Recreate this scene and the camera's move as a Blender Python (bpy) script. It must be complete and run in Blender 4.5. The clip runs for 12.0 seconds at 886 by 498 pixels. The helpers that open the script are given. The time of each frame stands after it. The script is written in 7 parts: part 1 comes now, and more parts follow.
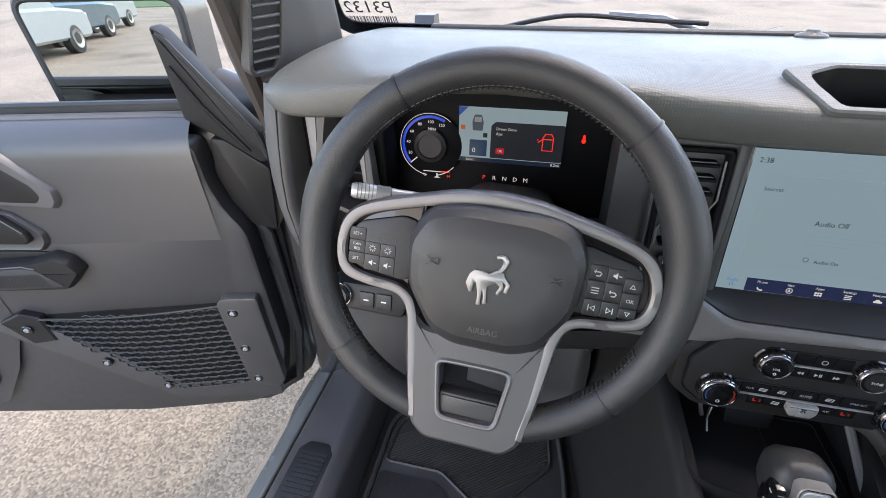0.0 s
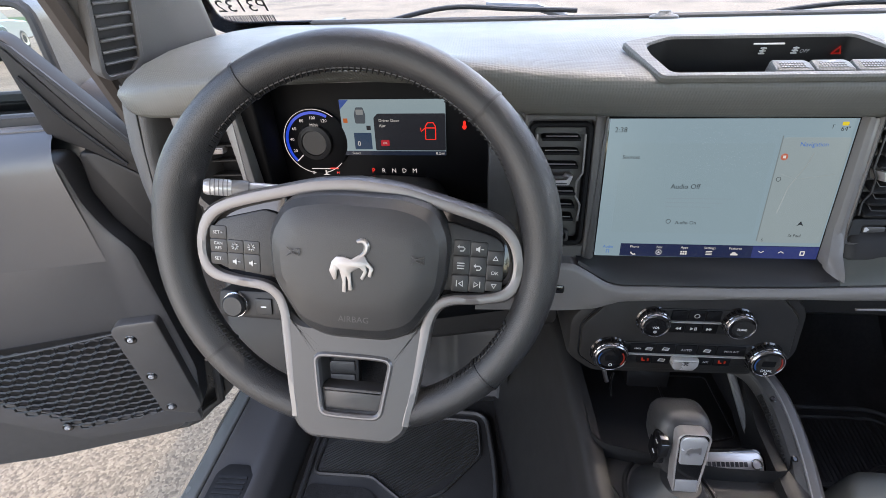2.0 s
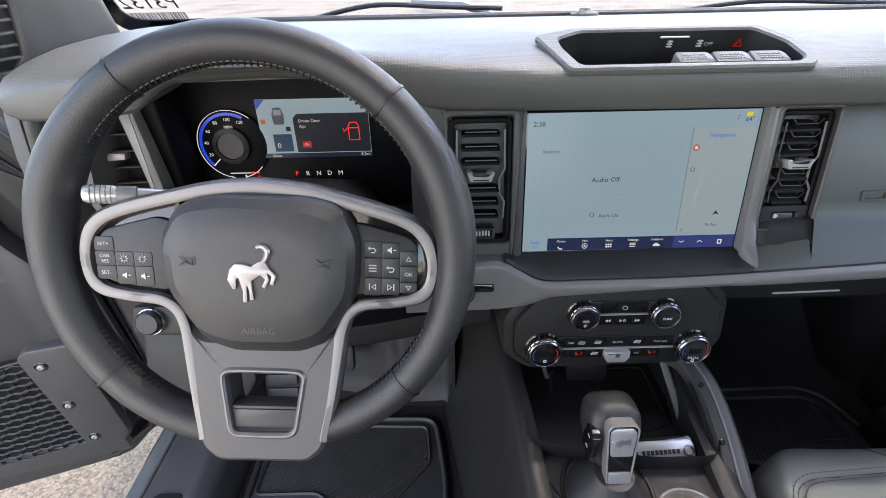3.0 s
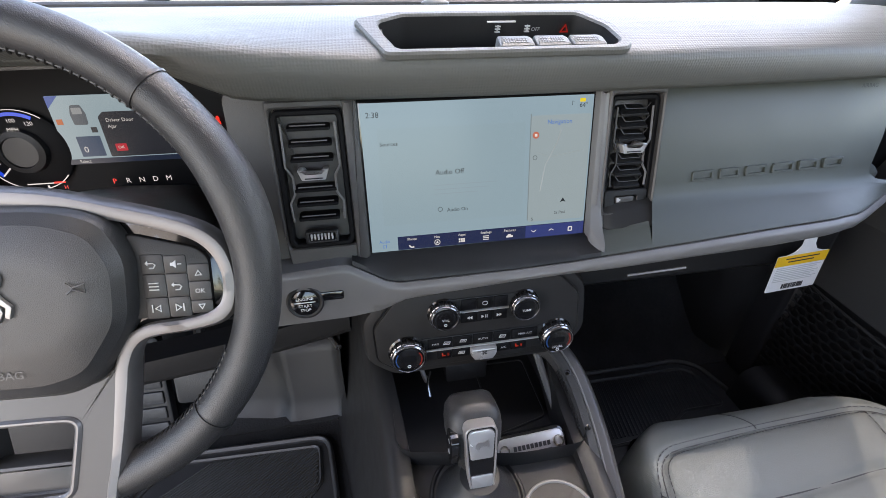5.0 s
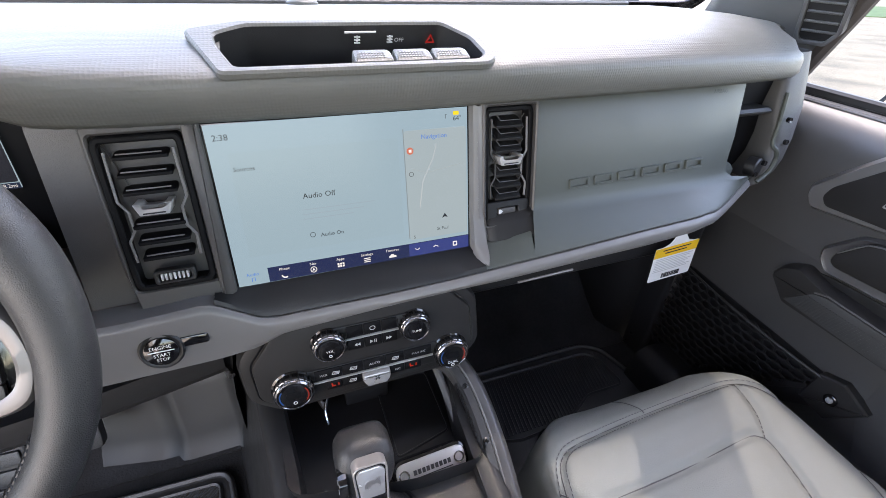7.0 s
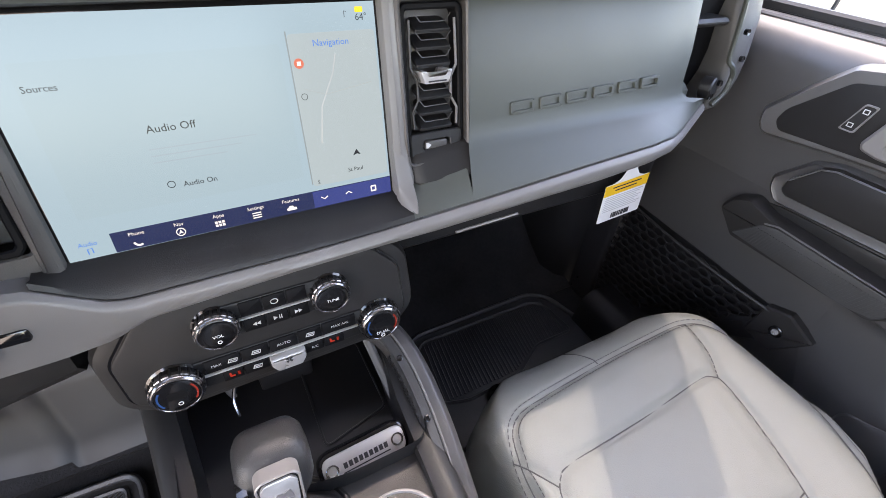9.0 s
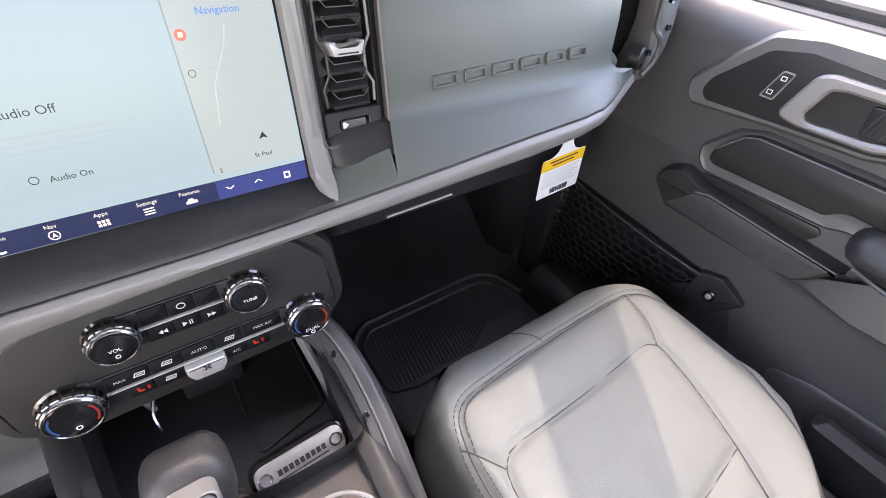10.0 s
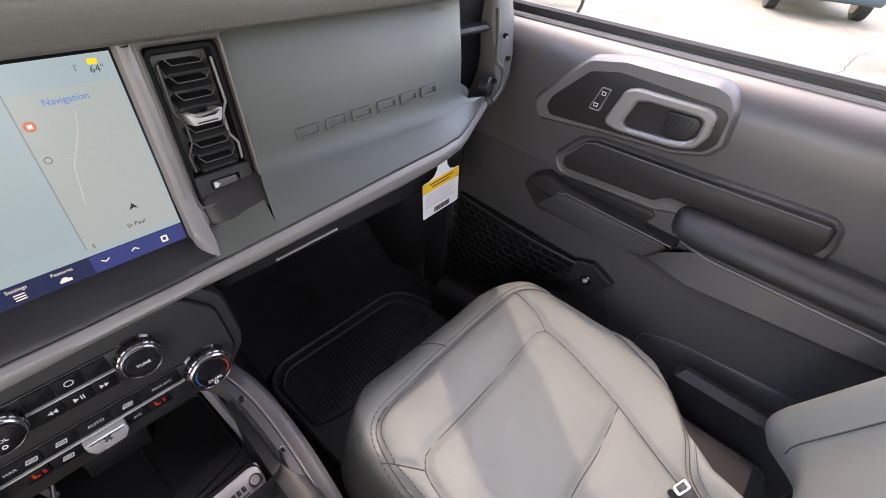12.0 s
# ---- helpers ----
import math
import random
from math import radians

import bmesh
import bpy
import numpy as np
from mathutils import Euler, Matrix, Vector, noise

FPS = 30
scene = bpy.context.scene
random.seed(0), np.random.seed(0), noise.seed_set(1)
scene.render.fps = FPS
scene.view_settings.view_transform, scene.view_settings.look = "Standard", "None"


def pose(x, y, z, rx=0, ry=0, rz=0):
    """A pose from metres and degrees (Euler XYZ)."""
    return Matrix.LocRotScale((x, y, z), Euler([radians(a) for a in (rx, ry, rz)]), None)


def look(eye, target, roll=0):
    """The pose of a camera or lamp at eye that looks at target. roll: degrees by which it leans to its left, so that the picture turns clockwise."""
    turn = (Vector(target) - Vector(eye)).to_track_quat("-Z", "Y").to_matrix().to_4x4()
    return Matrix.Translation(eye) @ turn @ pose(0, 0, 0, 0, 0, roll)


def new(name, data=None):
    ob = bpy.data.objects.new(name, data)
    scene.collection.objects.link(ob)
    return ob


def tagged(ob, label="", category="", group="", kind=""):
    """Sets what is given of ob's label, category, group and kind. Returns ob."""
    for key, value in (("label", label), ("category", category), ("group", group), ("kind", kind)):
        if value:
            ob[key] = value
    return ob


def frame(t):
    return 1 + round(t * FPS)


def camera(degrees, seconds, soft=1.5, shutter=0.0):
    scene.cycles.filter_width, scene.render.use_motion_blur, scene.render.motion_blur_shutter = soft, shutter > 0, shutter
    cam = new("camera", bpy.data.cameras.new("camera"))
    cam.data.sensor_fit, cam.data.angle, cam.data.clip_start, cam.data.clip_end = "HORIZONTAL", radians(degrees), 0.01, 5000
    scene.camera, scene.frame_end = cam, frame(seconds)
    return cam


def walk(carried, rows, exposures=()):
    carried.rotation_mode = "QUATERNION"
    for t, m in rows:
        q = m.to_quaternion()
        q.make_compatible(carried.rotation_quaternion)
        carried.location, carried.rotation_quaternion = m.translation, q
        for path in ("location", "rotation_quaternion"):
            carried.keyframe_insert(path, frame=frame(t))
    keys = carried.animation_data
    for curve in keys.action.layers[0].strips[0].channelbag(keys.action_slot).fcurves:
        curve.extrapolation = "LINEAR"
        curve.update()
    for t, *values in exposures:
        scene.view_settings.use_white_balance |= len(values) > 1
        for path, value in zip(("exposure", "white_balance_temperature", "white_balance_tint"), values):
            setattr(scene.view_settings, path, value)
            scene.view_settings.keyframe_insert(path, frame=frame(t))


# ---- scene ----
cam = camera(89.3, 12.0, soft=0.8)
PATH = [
    (0, (-0.347, -0.511, 1.48), (-0.731, 1.099, 0.357), -0.8),
    (0.5, (-0.328, -0.51, 1.473), (-0.669, 1.11, 0.351), -1.2),
    (1, (-0.31, -0.508, 1.466), (-0.601, 1.125, 0.349), -1.7),
    (1.5, (-0.29, -0.507, 1.463), (-0.525, 1.14, 0.353), -1.9),
    (2, (-0.271, -0.507, 1.459), (-0.433, 1.153, 0.356), -1.9),
    (2.5, (-0.251, -0.5, 1.453), (-0.334, 1.169, 0.354), -1.7),
    (3, (-0.228, -0.493, 1.446), (-0.222, 1.183, 0.354), -1.2),
    (3.2, (-0.214, -0.494, 1.442), (-0.18, 1.189, 0.362), -1.2),
    (5, (-0.13, -0.471, 1.425), (0.185, 1.177, 0.337), 0.5),
    (5.5, (-0.112, -0.461, 1.424), (0.28, 1.167, 0.33), 1.0),
    (6, (-0.093, -0.45, 1.427), (0.379, 1.151, 0.326), 1.6),
    (6.5, (-0.079, -0.445, 1.435), (0.47, 1.125, 0.324), 2.1),
    (7, (-0.07, -0.442, 1.444), (0.553, 1.088, 0.317), 2.9),
    (8.8, (-0.023, -0.391, 1.395), (0.76, 0.95, 0.135), 4.7),
    (9, (-0.016, -0.378, 1.381), (0.785, 0.934, 0.101), 5.0),
    (9.5, (0.007, -0.366, 1.367), (0.863, 0.868, 0.045), 5.8),
    (10, (0.018, -0.373, 1.37), (0.961, 0.788, 0.042), 6.7),
    (10.5, (0.018, -0.386, 1.38), (1.051, 0.721, 0.073), 6.8),
    (11, (0.019, -0.398, 1.395), (1.123, 0.663, 0.108), 6.7),
    (11.5, (0.019, -0.414, 1.406), (1.191, 0.606, 0.147), 6.1),
    (12, (0.026, -0.423, 1.415), (1.252, 0.546, 0.168), 5.8),
]
walk(cam, [(t, look(eye, target, roll)) for t, eye, target, roll in PATH],
     [(0, 1.65, 7400, 13), (3, 1.78, 7400, 14), (6, 2.05, 7500, 15), (7.5, 2.35, 7500, 17), (9, 2.6, 7800, 18), (9.5, 2.85, 8000, 19), (10.5, 2.85, 8100, 20), (12, 2.3, 8500, 21)])

# ---- light ----
SUN_EL, SUN_AZ = 65.0, -50.0       # degrees above the horizon; degrees from straight ahead towards the driver's side
world = bpy.data.worlds.new("sky")
scene.world = world
world.use_nodes = True
wn = world.node_tree.nodes
sky = wn.new("ShaderNodeTexSky")
sky.sky_type = "NISHITA"
sky.sun_disc = False
sky.sun_elevation = radians(SUN_EL)
sky.sun_rotation = radians(-SUN_AZ)
world.node_tree.links.new(sky.outputs[0], wn["Background"].inputs[0])
wn["Background"].inputs[1].default_value = 0.31
sun_dir = Vector((-math.sin(radians(SUN_AZ)) * math.cos(radians(SUN_EL)), math.cos(radians(SUN_AZ)) * math.cos(radians(SUN_EL)), math.sin(radians(SUN_EL))))
sun_data = bpy.data.lights.new("sun", "SUN")
sun_data.energy, sun_data.angle, sun_data.color = 0.31, radians(0.53), (1.0, 0.95, 0.88)
sun = new("sun", sun_data)
sun.matrix_world = look(sun_dir * 30, (0, 0, 0))


# daylight that comes in by the open driver's doorway
door_light = bpy.data.lights.new("doorway_daylight", "AREA")
door_light.shape, door_light.size, door_light.size_y, door_light.energy, door_light.color = "RECTANGLE", 0.75, 1.0, 2.1, (1.0, 0.95, 0.95)
new("doorway_daylight", door_light).matrix_world = look((-0.82, -0.72, 1.18), (-0.28, 0.2, 0.9))

# and by the passenger's window, behind the seat
window_light = bpy.data.lights.new("window_daylight", "AREA")
window_light.shape, window_light.size, window_light.size_y, window_light.energy, window_light.color = "RECTANGLE", 0.75, 0.42, 0.26, (1.0, 0.97, 0.93)
new("window_daylight", window_light).matrix_world = look((0.80, -0.80, 1.52), (0.25, -0.15, 0.9))


# ---- materials ----
def mat(name, col, rough=0.6, metal=0.0, var=0.15, scale=30.0, bump=0.0, bscale=900.0, grain="noise", spec=0.5, coat=0.0, wear=0.0):
    """A surface with colour variation at two scales, uneven gloss and a fine relief."""
    m = bpy.data.materials.new(name)
    m.use_nodes = True
    nt = m.node_tree
    n, ln = nt.nodes, nt.links
    p = n["Principled BSDF"]
    p.inputs["Roughness"].default_value = rough
    p.inputs["Metallic"].default_value = metal
    p.inputs["Specular IOR Level"].default_value = spec
    p.inputs["Coat Weight"].default_value = coat
    tc = n.new("ShaderNodeTexCoord")
    n1 = n.new("ShaderNodeTexNoise")
    n1.inputs["Scale"].default_value = scale
    n1.inputs["Detail"].default_value = 6
    n2 = n.new("ShaderNodeTexNoise")
    n2.inputs["Scale"].default_value = scale * 0.12
    n2.inputs["Detail"].default_value = 3
    mx = n.new("ShaderNodeMath")
    mx.operation = "ADD"
    for a in (n1, n2):
        ln.new(tc.outputs["Object"], a.inputs["Vector"])
    ln.new(n1.outputs["Fac"], mx.inputs[0])
    ln.new(n2.outputs["Fac"], mx.inputs[1])
    rp = n.new("ShaderNodeMapRange")
    rp.inputs["From Min"].default_value, rp.inputs["From Max"].default_value = 0.6, 1.4
    rp.inputs["To Min"].default_value, rp.inputs["To Max"].default_value = 1 - var, 1 + var
    ln.new(mx.outputs[0], rp.inputs["Value"])
    cm = n.new("ShaderNodeVectorMath")
    cm.operation = "SCALE"
    cm.inputs[0].default_value = col[:3]
    ln.new(rp.outputs[0], cm.inputs["Scale"])
    ln.new(cm.outputs[0], p.inputs["Base Color"])
    rr = n.new("ShaderNodeMapRange")
    rr.inputs["From Min"].default_value, rr.inputs["From Max"].default_value = 0.3, 0.7
    rr.inputs["To Min"].default_value, rr.inputs["To Max"].default_value = max(0.02, rough - 0.03 - wear), min(1, rough + 0.03 + wear)
    ln.new(n1.outputs["Fac"], rr.inputs["Value"])
    ln.new(rr.outputs[0], p.inputs["Roughness"])
    if bump:
        if grain == "noise":
            g = n.new("ShaderNodeTexNoise")
            g.inputs["Detail"].default_value = 2
            out = g.outputs["Fac"]
        else:
            g = n.new("ShaderNodeTexVoronoi")
            g.feature = "DISTANCE_TO_EDGE" if grain == "leather" else "F1"
            g.inputs["Randomness"].default_value = 1.0 if grain == "leather" else 0.25
            out = g.outputs["Distance"]
        g.inputs["Scale"].default_value = bscale
        ln.new(tc.outputs["Object"], g.inputs["Vector"])
        b = n.new("ShaderNodeBump")
        b.inputs["Strength"].default_value = bump
        b.inputs["Distance"].default_value = 0.0010
        ln.new(out, b.inputs["Height"])
        ln.new(b.outputs[0], p.inputs["Normal"])
    return m


def glow(name, col, strength):
    """A lit part of a display."""
    m = bpy.data.materials.new(name)
    m.use_nodes = True
    p = m.node_tree.nodes["Principled BSDF"]
    p.inputs["Base Color"].default_value = (0.008, 0.008, 0.008, 1)
    p.inputs["Specular IOR Level"].default_value = 0.3
    p.inputs["Roughness"].default_value = 0.22
    p.inputs["Emission Color"].default_value = (*col, 1)
    p.inputs["Emission Strength"].default_value = strength * 0.23
    return m


def clear(name, tint=(1, 1, 1), rough=0.0):
    m = bpy.data.materials.new(name)
    m.use_nodes = True
    p = m.node_tree.nodes["Principled BSDF"]
    p.inputs["Base Color"].default_value = (*tint, 1)
    p.inputs["Roughness"].default_value = rough
    p.inputs["Transmission Weight"].default_value = 1
    p.inputs["IOR"].default_value = 1.03
    return m


PAD = mat("grey grained dash pad", (0.102, 0.102, 0.093), 0.46, bump=0.4, bscale=330, grain="dots", var=0.04, spec=0.55)
FASCIA = mat("charcoal moulded plastic", (0.060, 0.057, 0.056), 0.36, bump=0.3, bscale=1100, var=0.1)
RAIL = mat("grey painted trim", (0.160, 0.154, 0.152), 0.33, bump=0.15, bscale=1500, var=0.06)
GLOVE = mat("green-grey satin panel", (0.060, 0.066, 0.058), 0.42, bump=0.10, bscale=1500, var=0.04, spec=0.45)
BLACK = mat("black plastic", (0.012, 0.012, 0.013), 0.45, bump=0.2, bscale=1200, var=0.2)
# also the colour that paints the shade inside vents and dash-end hollows
LENS = mat("matt black for lenses and shaded hollows", (0.006, 0.006, 0.007), 0.55, var=0.1, spec=0.12)
GLOSS = mat("piano black plastic", (0.006, 0.006, 0.007), 0.12, var=0.1, coat=0.5)
RUBBER = mat("black rubber", (0.028, 0.028, 0.029), 0.5, bump=0.4, bscale=500, var=0.25)
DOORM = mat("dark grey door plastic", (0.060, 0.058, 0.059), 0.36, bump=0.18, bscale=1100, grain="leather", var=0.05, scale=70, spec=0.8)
DOORL = mat("mid grey door trim", (0.110, 0.107, 0.106), 0.34, bump=0.1, bscale=1200, var=0.06)
LEATHER = mat("black grained leather", (0.026, 0.026, 0.027), 0.40, bump=0.34, bscale=800, grain="leather", var=0.06, scale=90)
HUBM = mat("black soft-touch airbag cover", (0.027, 0.027, 0.028), 0.40, bump=0.22, bscale=1100, grain="leather", var=0.05, scale=90)
SILVER = mat("satin silver trim", (0.27, 0.255, 0.25), 0.36, metal=0.35, var=0.05, bump=0.05)
PANEL = mat("dark charcoal panel", (0.022, 0.021, 0.021), 0.44, bump=0.12, bscale=1300, var=0.06, spec=0.28)
BRIGHT = mat("bright silver plastic", (0.55, 0.54, 0.54), 0.3, metal=0.5, var=0.05)
DARKCHROME = mat("smoked chrome", (0.40, 0.39, 0.40), 0.22, metal=1.0, var=0.05)
CHROME = mat("chrome", (0.75, 0.75, 0.76), 0.12, metal=1.0, var=0.03)
SEATM = mat("pale grey vinyl", (0.200, 0.209, 0.194), 0.5, bump=0.45, bscale=650, grain="leather", var=0.05, wear=0.04)
SEAMM = mat("dark grey thread", (0.07, 0.07, 0.07), 0.8, var=0.2)
CARPET = mat("black carpet", (0.018, 0.018, 0.019), 0.95, bump=1.0, bscale=260, var=0.5, scale=120)
WHITE = mat("white print", (0.75, 0.75, 0.75), 0.6, var=0.02)
PRINT = mat("pale grey print", (0.5, 0.5, 0.5), 0.6, var=0.02)
YELLOW = mat("yellow print", (0.85, 0.5, 0.02), 0.6, var=0.03)
INK = mat("dark ink", (0.03, 0.03, 0.035), 0.7, var=0.1)
PAINT = mat("grey car paint", (0.13, 0.14, 0.138), 0.25, coat=1.0, var=0.04)
DARKP = mat("dark painted metal", (0.018, 0.018, 0.02), 0.3, coat=0.6, var=0.1)
STEEL = mat("brushed steel", (0.5, 0.5, 0.5), 0.3, metal=1.0, var=0.1)
BROWN = mat("brown-grey rubber", (0.060, 0.050, 0.045), 0.6, bump=0.3, bscale=700, var=0.1)
ZINC = mat("zinc-plated screw", (0.42, 0.42, 0.42), 0.45, metal=0.3, var=0.1)
MATM = mat("black mat rubber", (0.042, 0.042, 0.043), 0.48, bump=0.4, bscale=500, var=0.2)
HEADL = mat("grey headliner cloth", (0.30, 0.30, 0.29), 0.9, bump=0.5, bscale=700, var=0.08)
PILLAR = mat("grey pillar trim", (0.075, 0.073, 0.072), 0.5, bump=0.3, bscale=1000, var=0.08)


# ---- mesh helpers ----
def frame_m(origin, u, v):
    """The matrix of a flat working frame: u to its right, v up, w out of it."""
    u = Vector(u).normalized()
    v = Vector(v)
    v = (v - u * v.dot(u)).normalized()
    w = u.cross(v)
    m = Matrix((u, v, w)).transposed().to_4x4()
    m.translation = origin
    return m


def part(name, bm, material, parent=None, label="", smooth=40):
    """Links a bmesh as one mesh object under a thing or a part."""
    me = bpy.data.meshes.new(name)
    bmesh.ops.recalc_face_normals(bm, faces=bm.faces)
    bm.to_mesh(me)
    bm.free()
    me.materials.append(material)
    if smooth:
        me.shade_smooth()
        me.set_sharp_from_angle(angle=radians(smooth))
    ob = new(name, me)
    ob.parent = parent
    if label:
        tagged(ob, label)
    return ob


def thing(name, label, category, group="", kind="", at=(0, 0, 0)):
    ob = new(name)
    ob.empty_display_size = 0.05
    ob.location = at
    return tagged(ob, label, category, group, kind)


def rounded(pts, r, n=4):
    """A polygon with its corners rounded; r is one radius or one for each corner."""
    out = []
    k = len(pts)
    for i in range(k):
        p, a, b = Vector(pts[i]).to_2d(), Vector(pts[i - 1]).to_2d(), Vector(pts[(i + 1) % k]).to_2d()
        ri = r[i] if isinstance(r, (list, tuple)) else r
        d = min(ri, (a - p).length * 0.45, (b - p).length * 0.45)
        s, e = p + (a - p).normalized() * d, p + (b - p).normalized() * d
        if d < 1e-6:
            out.append(p)
            continue
        for j in range(n + 1):
            t = j / n
            out.append((1 - t) ** 2 * s + 2 * t * (1 - t) * p + t * t * e)
    return out


def rect(u0, u1, v0, v1, r=0.0, n=3):
    pts = [(u0, v0), (u1, v0), (u1, v1), (u0, v1)]
    return rounded(pts, r, n) if r else [Vector(p) for p in pts]


def oval(cu, cv, ru, rv, n=24):
    return [Vector((cu + ru * math.cos(2 * math.pi * i / n), cv + rv * math.sin(2 * math.pi * i / n))) for i in range(n)]


def shrink(pts, d):
    """The polygon moved inwards by d (outwards for minus d)."""
    k = len(pts)
    area = sum(pts[i].x * pts[(i + 1) % k].y - pts[(i + 1) % k].x * pts[i].y for i in range(k))
    sg = 1 if area > 0 else -1
    out = []
    for i in range(k):
        a, p, b = pts[i - 1], pts[i], pts[(i + 1) % k]
        e1, e2 = (p - a), (b - p)
        if e1.length < 1e-9 or e2.length < 1e-9:
            out.append(p.copy())
            continue
        e1.normalize()
        e2.normalize()
        n1, n2 = Vector((-e1.y, e1.x)) * sg, Vector((-e2.y, e2.x)) * sg
        n = n1 + n2
        if n.length < 1e-6:
            n = n1
        n.normalize()
        out.append(p + n * d / max(0.35, n.dot(n1)))
    return out


def levels(loops, M, bm=None, cap0=True, cap1=True):
    """A solid of stacked outlines: loops is a list of (outline, w)."""
    bm = bm or bmesh.new()
    rings = [[bm.verts.new(M @ Vector((p.x, p.y, w))) for p in pts] for pts, w in loops]
    k = len(rings[0])
    for a, b in zip(rings, rings[1:]):
        for i in range(k):
            bm.faces.new((a[i], a[(i + 1) % k], b[(i + 1) % k], b[i]))
    if cap0:
        bm.faces.new(rings[0][::-1])
    if cap1:
        bm.faces.new(rings[-1])
    return bm


def slab(pts, w0, w1, M, edge=0.0, bm=None):
    """A plate of the outline from w0 to w1 with a rounded front edge."""
    pts = [Vector(p).to_2d() for p in pts]
    if not edge:
        return levels([(pts, w0), (pts, w1)], M, bm)
    sg = 1 if w1 > w0 else -1
    return levels([(pts, w0), (pts, w1 - sg * edge), (shrink(pts, edge * 0.3), w1 - sg * edge * 0.3), (shrink(pts, edge), w1)], M, bm)


def ring(outer, inner, w0, w1, M, edge=0.0, bm=None):
    """A frame between two outlines with as many points each."""
    bm = bm or bmesh.new()
    seq = [(outer, w0), (outer, w1 - edge), (shrink(outer, edge), w1), (shrink(inner, -edge), w1), (inner, w1 - edge), (inner, w0)]
    rings = [[bm.verts.new(M @ Vector((p.x, p.y, w))) for p in pts] for pts, w in seq]
    k = len(outer)
    for j in range(len(rings)):
        a, b = rings[j], rings[(j + 1) % len(rings)]
        for i in range(k):
            bm.faces.new((a[i], a[(i + 1) % k], b[(i + 1) % k], b[i]))
    return bm


def box(lo, hi, edge=0.0, M=Matrix(), bm=None):
    r = min(edge, 0.45 * min(abs(hi[0] - lo[0]), abs(hi[1] - lo[1])))
    o = rect(lo[0], hi[0], lo[1], hi[1], r) if r else rect(lo[0], hi[0], lo[1], hi[1])
    e = min(edge, 0.45 * (hi[2] - lo[2]))
    if not e:
        return slab(o, lo[2], hi[2], M, 0, bm)
    return levels([(shrink(o, e), lo[2]), (o, lo[2] + e), (o, hi[2] - e), (shrink(o, e), hi[2])], M, bm)


def tube(path, r, n=10, closed=False, bm=None, flat=1.0, up=(0, 0, 1), caps=True):
    """A round bar along a path; r is one radius or one for each point."""
    bm = bm or bmesh.new()
    path = [Vector(p) for p in path]
    k = len(path)
    rings = []
    side = None
    for i, p in enumerate(path):
        a = path[i - 1] if (i or closed) else p
        b = path[(i + 1) % k] if (i < k - 1 or closed) else p
        t = (b - a).normalized()
        s = t.cross(Vector(up)) if side is None else side - t * side.dot(t)
        if s.length < 1e-5:
            s = t.orthogonal()
        s.normalize()
        side = s
        q = t.cross(s)
        rr = r[i] if isinstance(r, (list, tuple)) else r
        rings.append([bm.verts.new(p + (s * math.cos(2 * math.pi * j / n) + q * flat * math.sin(2 * math.pi * j / n)) * rr) for j in range(n)])
    for i in range(k if closed else k - 1):
        a, b = rings[i], rings[(i + 1) % k]
        for j in range(n):
            bm.faces.new((a[j], a[(j + 1) % n], b[(j + 1) % n], b[j]))
    if not closed and caps:
        bm.faces.new(rings[0][::-1])
        bm.faces.new(rings[-1])
    return bm


def lathe(profile, M, n=28, bm=None):
    """A turned body: profile of (radius, height along w)."""
    bm = bm or bmesh.new()
    rings = [[bm.verts.new(M @ Vector((r * math.cos(2 * math.pi * j / n), r * math.sin(2 * math.pi * j / n), w))) for j in range(n)] for r, w in profile]
    for a, b in zip(rings, rings[1:]):
        for j in range(n):
            bm.faces.new((a[j], a[(j + 1) % n], b[(j + 1) % n], b[j]))
    bm.faces.new(rings[0][::-1])
    bm.faces.new(rings[-1])
    return bm


def sheet(rows, thick=0.0, bm=None):
    """A skin over rows of points; thick adds a back."""
    bm = bm or bmesh.new()
    g = [[bm.verts.new(p) for p in row] for row in rows]
    for a, b in zip(g, g[1:]):
        for i in range(len(a) - 1):
            bm.faces.new((a[i], a[i + 1], b[i + 1], b[i]))
    if thick:
        bmesh.ops.recalc_face_normals(bm, faces=bm.faces)
        bmesh.ops.solidify(bm, geom=bm.faces[:], thickness=thick)
    return bm


def curve_pts(pts, n=8, closed=False):
    """A smooth line through the points."""
    pts = [Vector(p) for p in pts]
    k = len(pts)
    out = []
    for i in range(k if closed else k - 1):
        p0, p1, p2, p3 = (pts[(i - 1) % k] if (i or closed) else pts[0], pts[i], pts[(i + 1) % k], pts[(i + 2) % k] if (i + 2 < k or closed) else pts[-1])
        for j in range(n):
            t = j / n
            out.append(0.5 * ((2 * p1) + (p2 - p0) * t + (2 * p0 - 5 * p1 + 4 * p2 - p3) * t * t + (3 * p1 - p0 - 3 * p2 + p3) * t ** 3))
    if not closed:
        out.append(pts[-1])
    return out


def writing(text, size, M, material, parent, align="CENTER", name="lettering", depth=0.0):
    """Words in the built-in font, flat on a working frame."""
    c = bpy.data.curves.new("words", "FONT")
    c.body, c.size, c.align_x, c.align_y, c.extrude = text, size, align, "CENTER", depth
    c.resolution_u = 2
    o = bpy.data.objects.new("words", c)
    me = bpy.data.meshes.new_from_object(o)
    bpy.data.objects.remove(o)
    bpy.data.curves.remove(c)
    me.transform(M)
    me.materials.clear()
    me.materials.append(material)
    me.name = name
    ob = new(name, me)
    ob.parent = parent
    return ob


